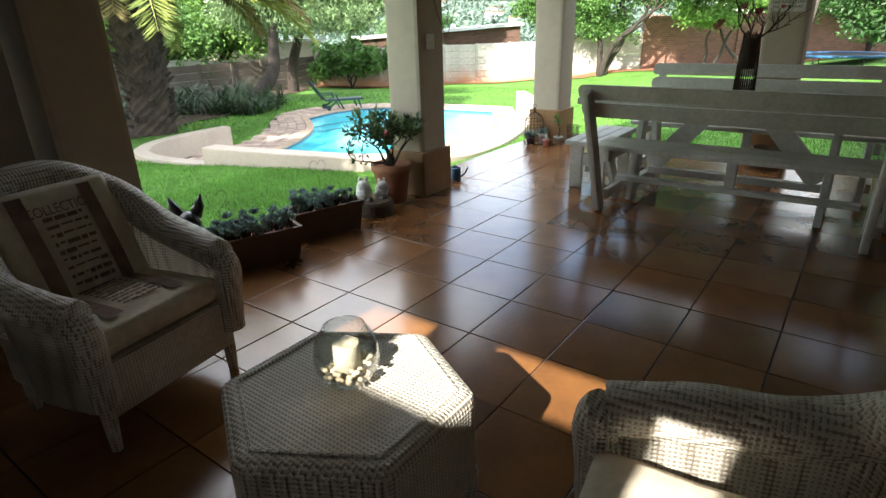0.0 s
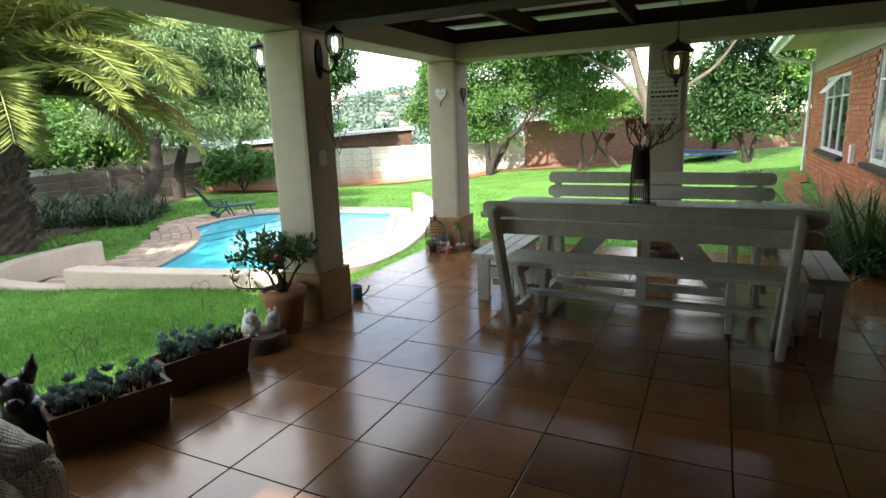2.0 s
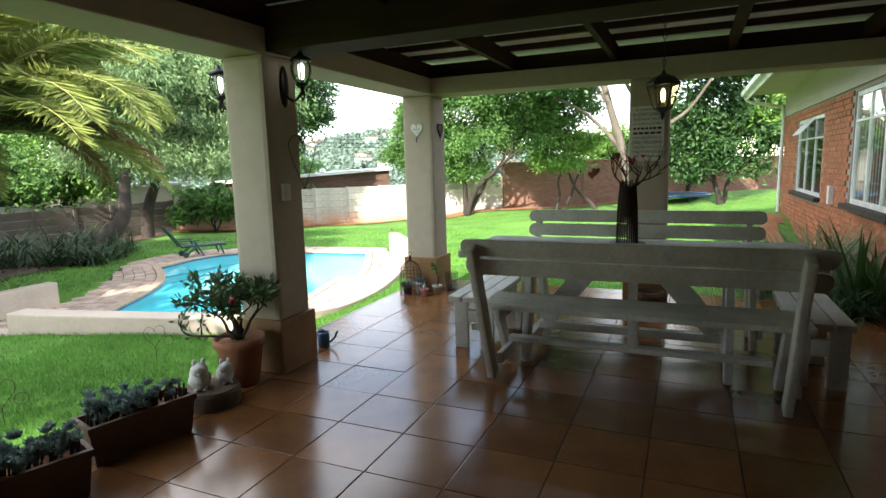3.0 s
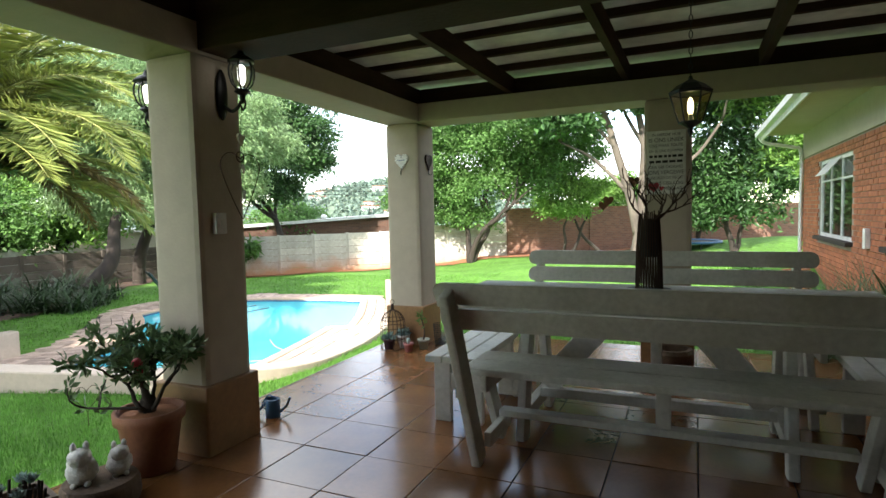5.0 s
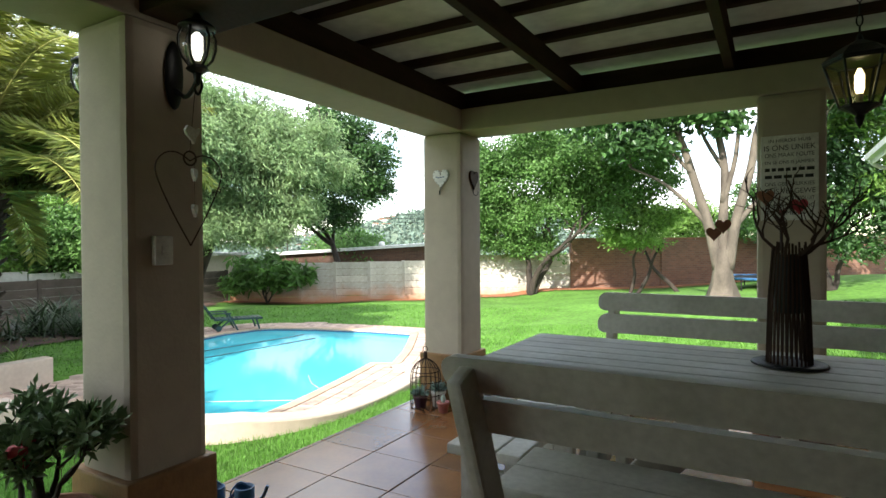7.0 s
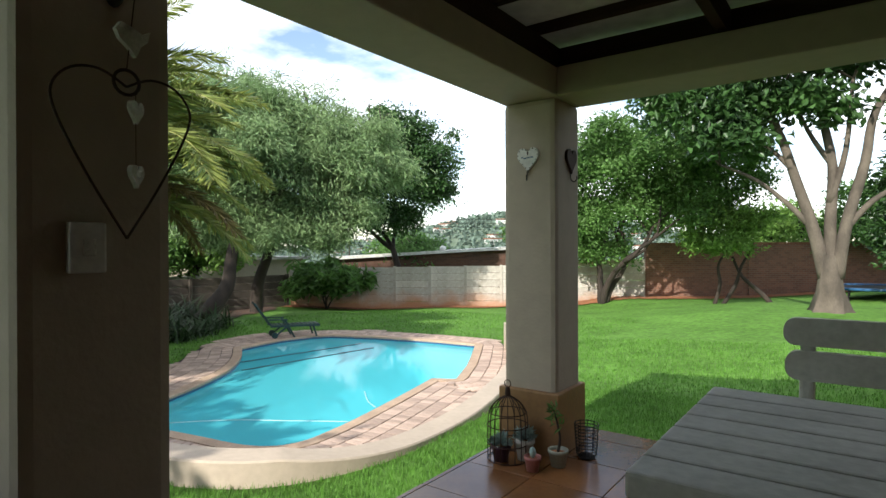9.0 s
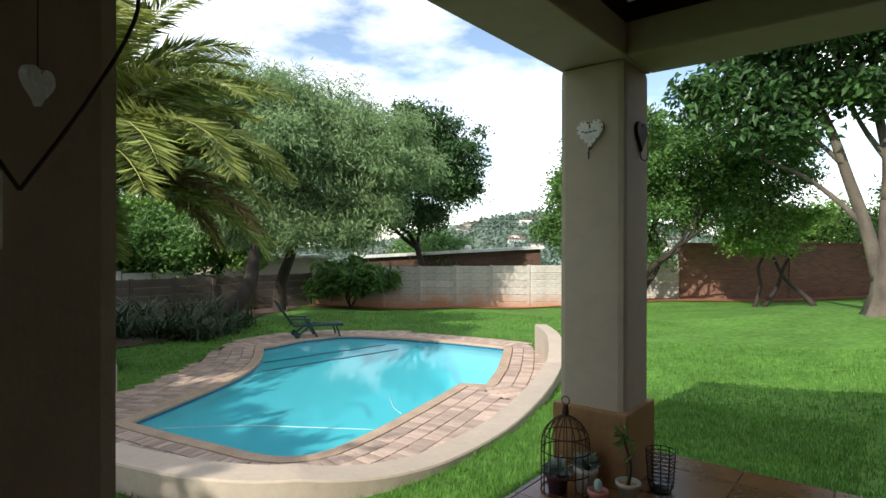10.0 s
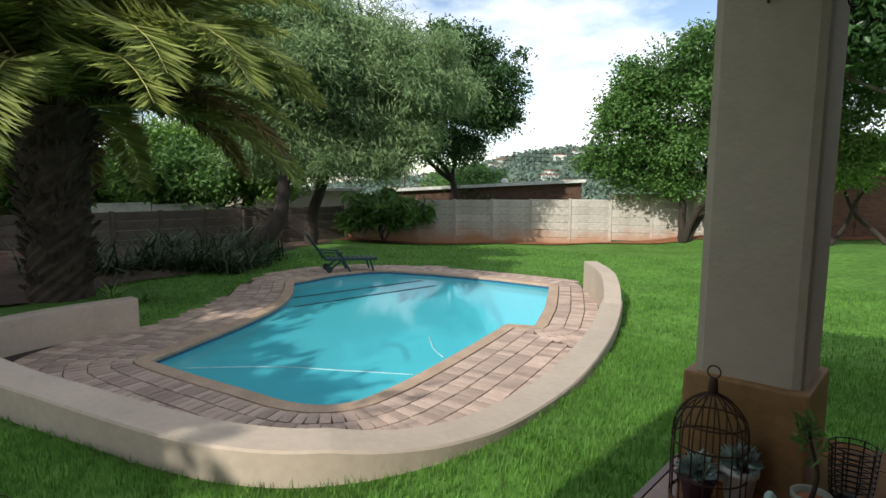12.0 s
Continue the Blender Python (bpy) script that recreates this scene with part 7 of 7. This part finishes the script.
bz = -15 + 1.30 * (24 * np.exp(-((bx + 135) / 95) ** 2) * np.exp(-((by - 275) / 70) ** 2) + 10 * np.exp(-((bx + 300) / 120) ** 2) * np.exp(-((by - 260) / 80) ** 2))
per = 12
c = np.repeat(np.stack([bx, by, bz + 1.0], -1), per, 0) + rg.normal(size=(cnt * per, 3)) * np.array([1.7, 1.7, 1.2])
v, f = leaf_arrays(rg, c, rg.normal(size=(cnt * per, 3)), 2.2, 1.6)
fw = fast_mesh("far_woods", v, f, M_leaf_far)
tagged(fw, "distant trees covering the hill", "woods", "", "stuff")
for i in range(26):
    x, y = rg.uniform(-230, -60), rg.uniform(190, 262)
    z = -15 + 1.30 * (24 * math.exp(-((x + 135) / 95) ** 2) * math.exp(-((y - 275) / 70) ** 2) + 10 * math.exp(-((x + 300) / 120) ** 2) * math.exp(-((y - 260) / 80) ** 2))
    h_ = thing("hillside_house", "small pale house on the distant hill", "house", "hillside houses", (x, y, z), float(rg.uniform(0, 90)))
    part("wall", boxed(-3, 3, -2.5, 2.5, -2, 2.6), M_paint, h_)
    part("roof", prism(bmesh.new(), [(-3.3, -2.8), (3.3, -2.8), (3.3, 2.8), (-3.3, 2.8)], 2.602, lambda x_, y_: 2.9), M_clay, h_)
up_ = thing("utility_pole", "wooden utility pole with thin power lines beyond the garden", "utility pole", "", (-60, 62, -9))
bm = bmesh.new()
tube(bm, [(0, 0, 0), (0, 0, 15.2)], [0.14, 0.10], 8)
tube(bm, [(110, 62, 0), (110, 62, 15.2)], [0.14, 0.10], 8)
part("pole", bm, M_bark, up_)
for k in range(3):
    pw = bmesh.new()
    tube(pw, [(110 * i / 14, 62 * i / 14, 15.0 - 0.55 * k - 1.6 * math.sin(math.pi * i / 14)) for i in range(15)], 0.035, 4)
    part("power_line", pw, M_iron, up_, "thin power line")


# ---- pieces: tiles, pavers, bricks, grass ----
TS = 0.4225
TX0, TY0 = -1.609 - TS * 4, 4.071 - TS * 16
tile_bm = boxed(-TS / 2 + 0.0028, TS / 2 - 0.0028, -TS / 2 + 0.0028, TS / 2 - 0.0028, -0.012, 0.0, 0.0025)
tile_me = bpy.data.meshes.new("tile")
tile_bm.to_mesh(tile_me)
tile_bm.free()
tile_me.materials.append(M_tile)
rt = random.Random(9)
rest = bmesh.new()
made = 0
for i in range(-1, 15):
    for j in range(0, 28):
        x0, x1 = max(TX0 + TS * i, PX0), min(TX0 + TS * (i + 1), PX1)
        y0, y1 = max(TY0 + TS * j, PY0), min(TY0 + TS * (j + 1), PY1)
        if x1 - x0 < 0.03 or y1 - y0 < 0.03:
            continue
        whole = x1 - x0 > TS - 0.01 and y1 - y0 > TS - 0.01
        dz = rt.uniform(-0.0012, 0.0012)
        if whole and y0 > 2.2 and x0 < 1.6 and made < 300:
            o = new("tile", tile_me)
            o.parent = floor_ob
            o.matrix_basis = pose((x0 + x1) / 2, (y0 + y1) / 2, dz, rt.uniform(-.12, .12), rt.uniform(-.12, .12), 90 * rt.randrange(4))
            made += 1
        else:
            box(rest, x0 + 0.0035, x1 - 0.0035, y0 + 0.0035, y1 - 0.0035, -0.0118, dz)
o = tagged(part("tiles", rest, M_tile, floor_ob), kind="stuff")

# coping ring and rows of pavers round the pool
pl = ring_points(pool_line, 240)
cen = Vector((-9.5, 12.4))
area = sum(a.x * b.y - b.x * a.y for a, b in zip(pl, pl[1:] + pl[:1]))


def offset_ring(d):
    out = []
    for i, p in enumerate(pl):
        tg = (pl[(i + 2) % 240] - pl[i - 2]).normalized()
        nr = Vector((tg.y, -tg.x)) * (1 if area > 0 else -1)
        out.append(p + nr * d)
    return out


bm = bmesh.new()
rows = []
for d, z in ((-0.015, DECK_Z - 0.05), (-0.02, DECK_Z - 0.012), (-0.005, DECK_Z + 0.004), (0.17, DECK_Z + 0.004), (0.175, DECK_Z - 0.05)):
    rows.append([bm.verts.new((p.x, p.y, z)) for p in offset_ring(d)])
for r0, r1 in zip(rows, rows[1:]):
    for i in range(240):
        bm.faces.new((r0[i], r0[(i + 1) % 240], r1[(i + 1) % 240], r1[i]))
part("coping", bm, M_coping, bpy.data.objects["pool_deck"], "smooth sandy coping")
PW, PL = 0.112, 0.225
pv = bmesh.new()
box(pv, -PL / 2 + 0.004, PL / 2 - 0.004, -PW / 2 + 0.004, PW / 2 - 0.004, -0.03, 0.0, 0.004)
paver_me = bpy.data.meshes.new("paver")
pv.to_mesh(paver_me)
pv.free()
paver_me.materials.append(M_paver)
rest = bmesh.new()
placed, spots = 0, {}
deck_poly = shrunk(DECK_OUT, 0.02)
rows_d = [(0.18 + 0.118 + 0.232 * k, True) for k in range(6)]
for d, soldier in rows_d:
    ring = offset_ring(d)
    total = sum((b - a).length for a, b in zip(ring, ring[1:] + ring[:1]))
    step = PW if soldier else PL
    count = int(total / step)
    pts = ring_points([tuple(p) for p in ring], count)
    for i, p in enumerate(pts):
        if not inside(deck_poly, np.array([p.x]), np.array([p.y]))[0] or inside(pool_line, np.array([p.x]), np.array([p.y]))[0]:
            continue
        cell = (round(p.x / 0.3), round(p.y / 0.3))
        if any((p - q).length < 0.1 for a in (-1, 0, 1) for b in (-1, 0, 1) for q in spots.get((cell[0] + a, cell[1] + b), ())):
            continue
        if min((p - q).length for q in pl) < d - 0.05:
            continue
        spots.setdefault(cell, []).append(p)
        tg = pts[(i + 1) % len(pts)] - pts[i - 1]
        ang = math.degrees(math.atan2(tg.y, tg.x)) + (90 if soldier else 0) + rt.uniform(-2, 2)
        m = pose(p.x, p.y, DECK_Z + rt.uniform(-0.003, 0.003), rt.uniform(-.6, .6), rt.uniform(-.6, .6), ang)
        if placed < 300 and p.y < 12.2 and p.x > -10.6:
            o = new("paver", paver_me)
            o.parent = bpy.data.objects["pool_deck"]
            o.matrix_basis = m
            placed += 1
        else:
            box(rest, -PL / 2 + 0.004, PL / 2 - 0.004, -PW / 2 + 0.004, PW / 2 - 0.004, -0.03, 0.0, 0, m)
tagged(part("pavers", rest, M_paver, bpy.data.objects["pool_deck"]), kind="stuff")

# face bricks of the house wing
bk = bmesh.new()
box(bk, -0.012, 0.012, -0.106, 0.106, -0.036, 0.036, 0.003)
brick_me = bpy.data.meshes.new("brick")
bk.to_mesh(brick_me)
bk.free()
brick_me.materials.append(M_facebrick)
rest = bmesh.new()
laid = 0
z, course = -0.25, 0
while z < 2.33:
    y = HY0 + (0.112 if course % 2 else 0.0)
    while y < HY1 - 0.1:
        yc = y + 0.11
        if not any(y0 - 0.10 < yc < y1 + 0.10 and z0 - 0.10 < z < z1 + 0.03 for y0, y1, z0, z1 in WIN):
            if laid < 300 and 11.8 < yc < 13.6:
                o = new("brick", brick_me)
                o.parent = hw
                o.matrix_basis = pose(HX + 0.006 + rt.uniform(-.002, .002), yc, z)
                laid += 1
            else:
                box(rest, HX - 0.006, HX + 0.016, yc - 0.106, yc + 0.106, z - 0.036, z + 0.036)
        y += 0.224
    z += 0.082
    course += 1
tagged(part("bricks", rest, M_facebrick, hw), kind="stuff")

# grass: blades, thick near the patio and thinner away from it
def blades(name, x0, x1, y0, y1, density, hgt, wid, seed, label):
    rg_ = np.random.default_rng(seed)
    n_ = int((x1 - x0) * (y1 - y0) * density)
    x, y = rg_.uniform(x0, x1, n_), rg_.uniform(y0, y1, n_)
    ok = ~inside(DECK_OUT, x, y) & ~((x > PX0 - 0.01) & (y < PY1 + 0.01)) & ~((x > HX - 0.9) & (y > 8.9) & (y < HY1))
    near_kerb = np.zeros(len(x), bool)
    for line, w_ in ((KERB, 0.17), (KERB_END, 0.15), (WALL, 0.14)):
        P_ = np.array([(p.x, p.y) for p in line])
        near_kerb |= (np.hypot(x[:, None] - P_[:, 0], y[:, None] - P_[:, 1]).min(1) < w_)
    ok &= ~near_kerb
    x, y = x[ok], y[ok]
    n_ = len(x)
    z = ground_z(x, y)
    a = rg_.uniform(0, 6.28, n_)
    lean = rg_.uniform(0.1, 0.7, n_)
    h = hgt * rg_.uniform(0.5, 1.2, n_)
    w_ = wid * rg_.uniform(0.6, 1.2, n_) / 2
    dx, dy = np.cos(a), np.sin(a)
    base = np.stack([x, y, z - 0.005], -1)
    s = np.stack([-dy * w_, dx * w_, np.zeros(n_)], -1)
    tip = base + np.stack([dx * h * lean, dy * h * lean, h], -1)
    mid = base + np.stack([dx * h * lean * 0.3, dy * h * lean * 0.3, h * 0.6], -1)
    v = np.stack([base - s, base + s, mid + s * 0.8, tip, mid - s * 0.8], 1).reshape(-1, 3)
    i5 = np.arange(n_)[:, None] * 5
    f = np.concatenate([i5 + np.array([[0, 1, 2]]), i5 + np.array([[0, 2, 4]]), i5 + np.array([[4, 2, 3]])])
    o = fast_mesh(name, v, f, M_grass)
    return tagged(o, label, "grass", "", "stuff")


blades("grass", -7.0, -3.3, 2.5, 9.0, 3600, 0.055, 0.006, 1, "short bright green lawn grass beside the patio")
blades("grass", -6.2, -2.0, 8.9, 12.5, 3400, 0.055, 0.006, 2, "short bright green lawn grass beyond the corner column")
blades("grass", -11.5, -7.0, 2.5, 8.0, 900, 0.06, 0.009, 3, "short bright green lawn grass")
blades("grass", -2.0, 1.2, 8.9, 13.0, 1000, 0.055, 0.009, 4, "short bright green lawn grass behind the patio")
blades("grass", -6.6, 1.2, 12.5, 18.0, 520, 0.06, 0.012, 5, "short bright green lawn grass")
blades("grass", -17.0, -6.5, 9.0, 22.0, 170, 0.06, 0.018, 6, "short bright green lawn grass round the pool")
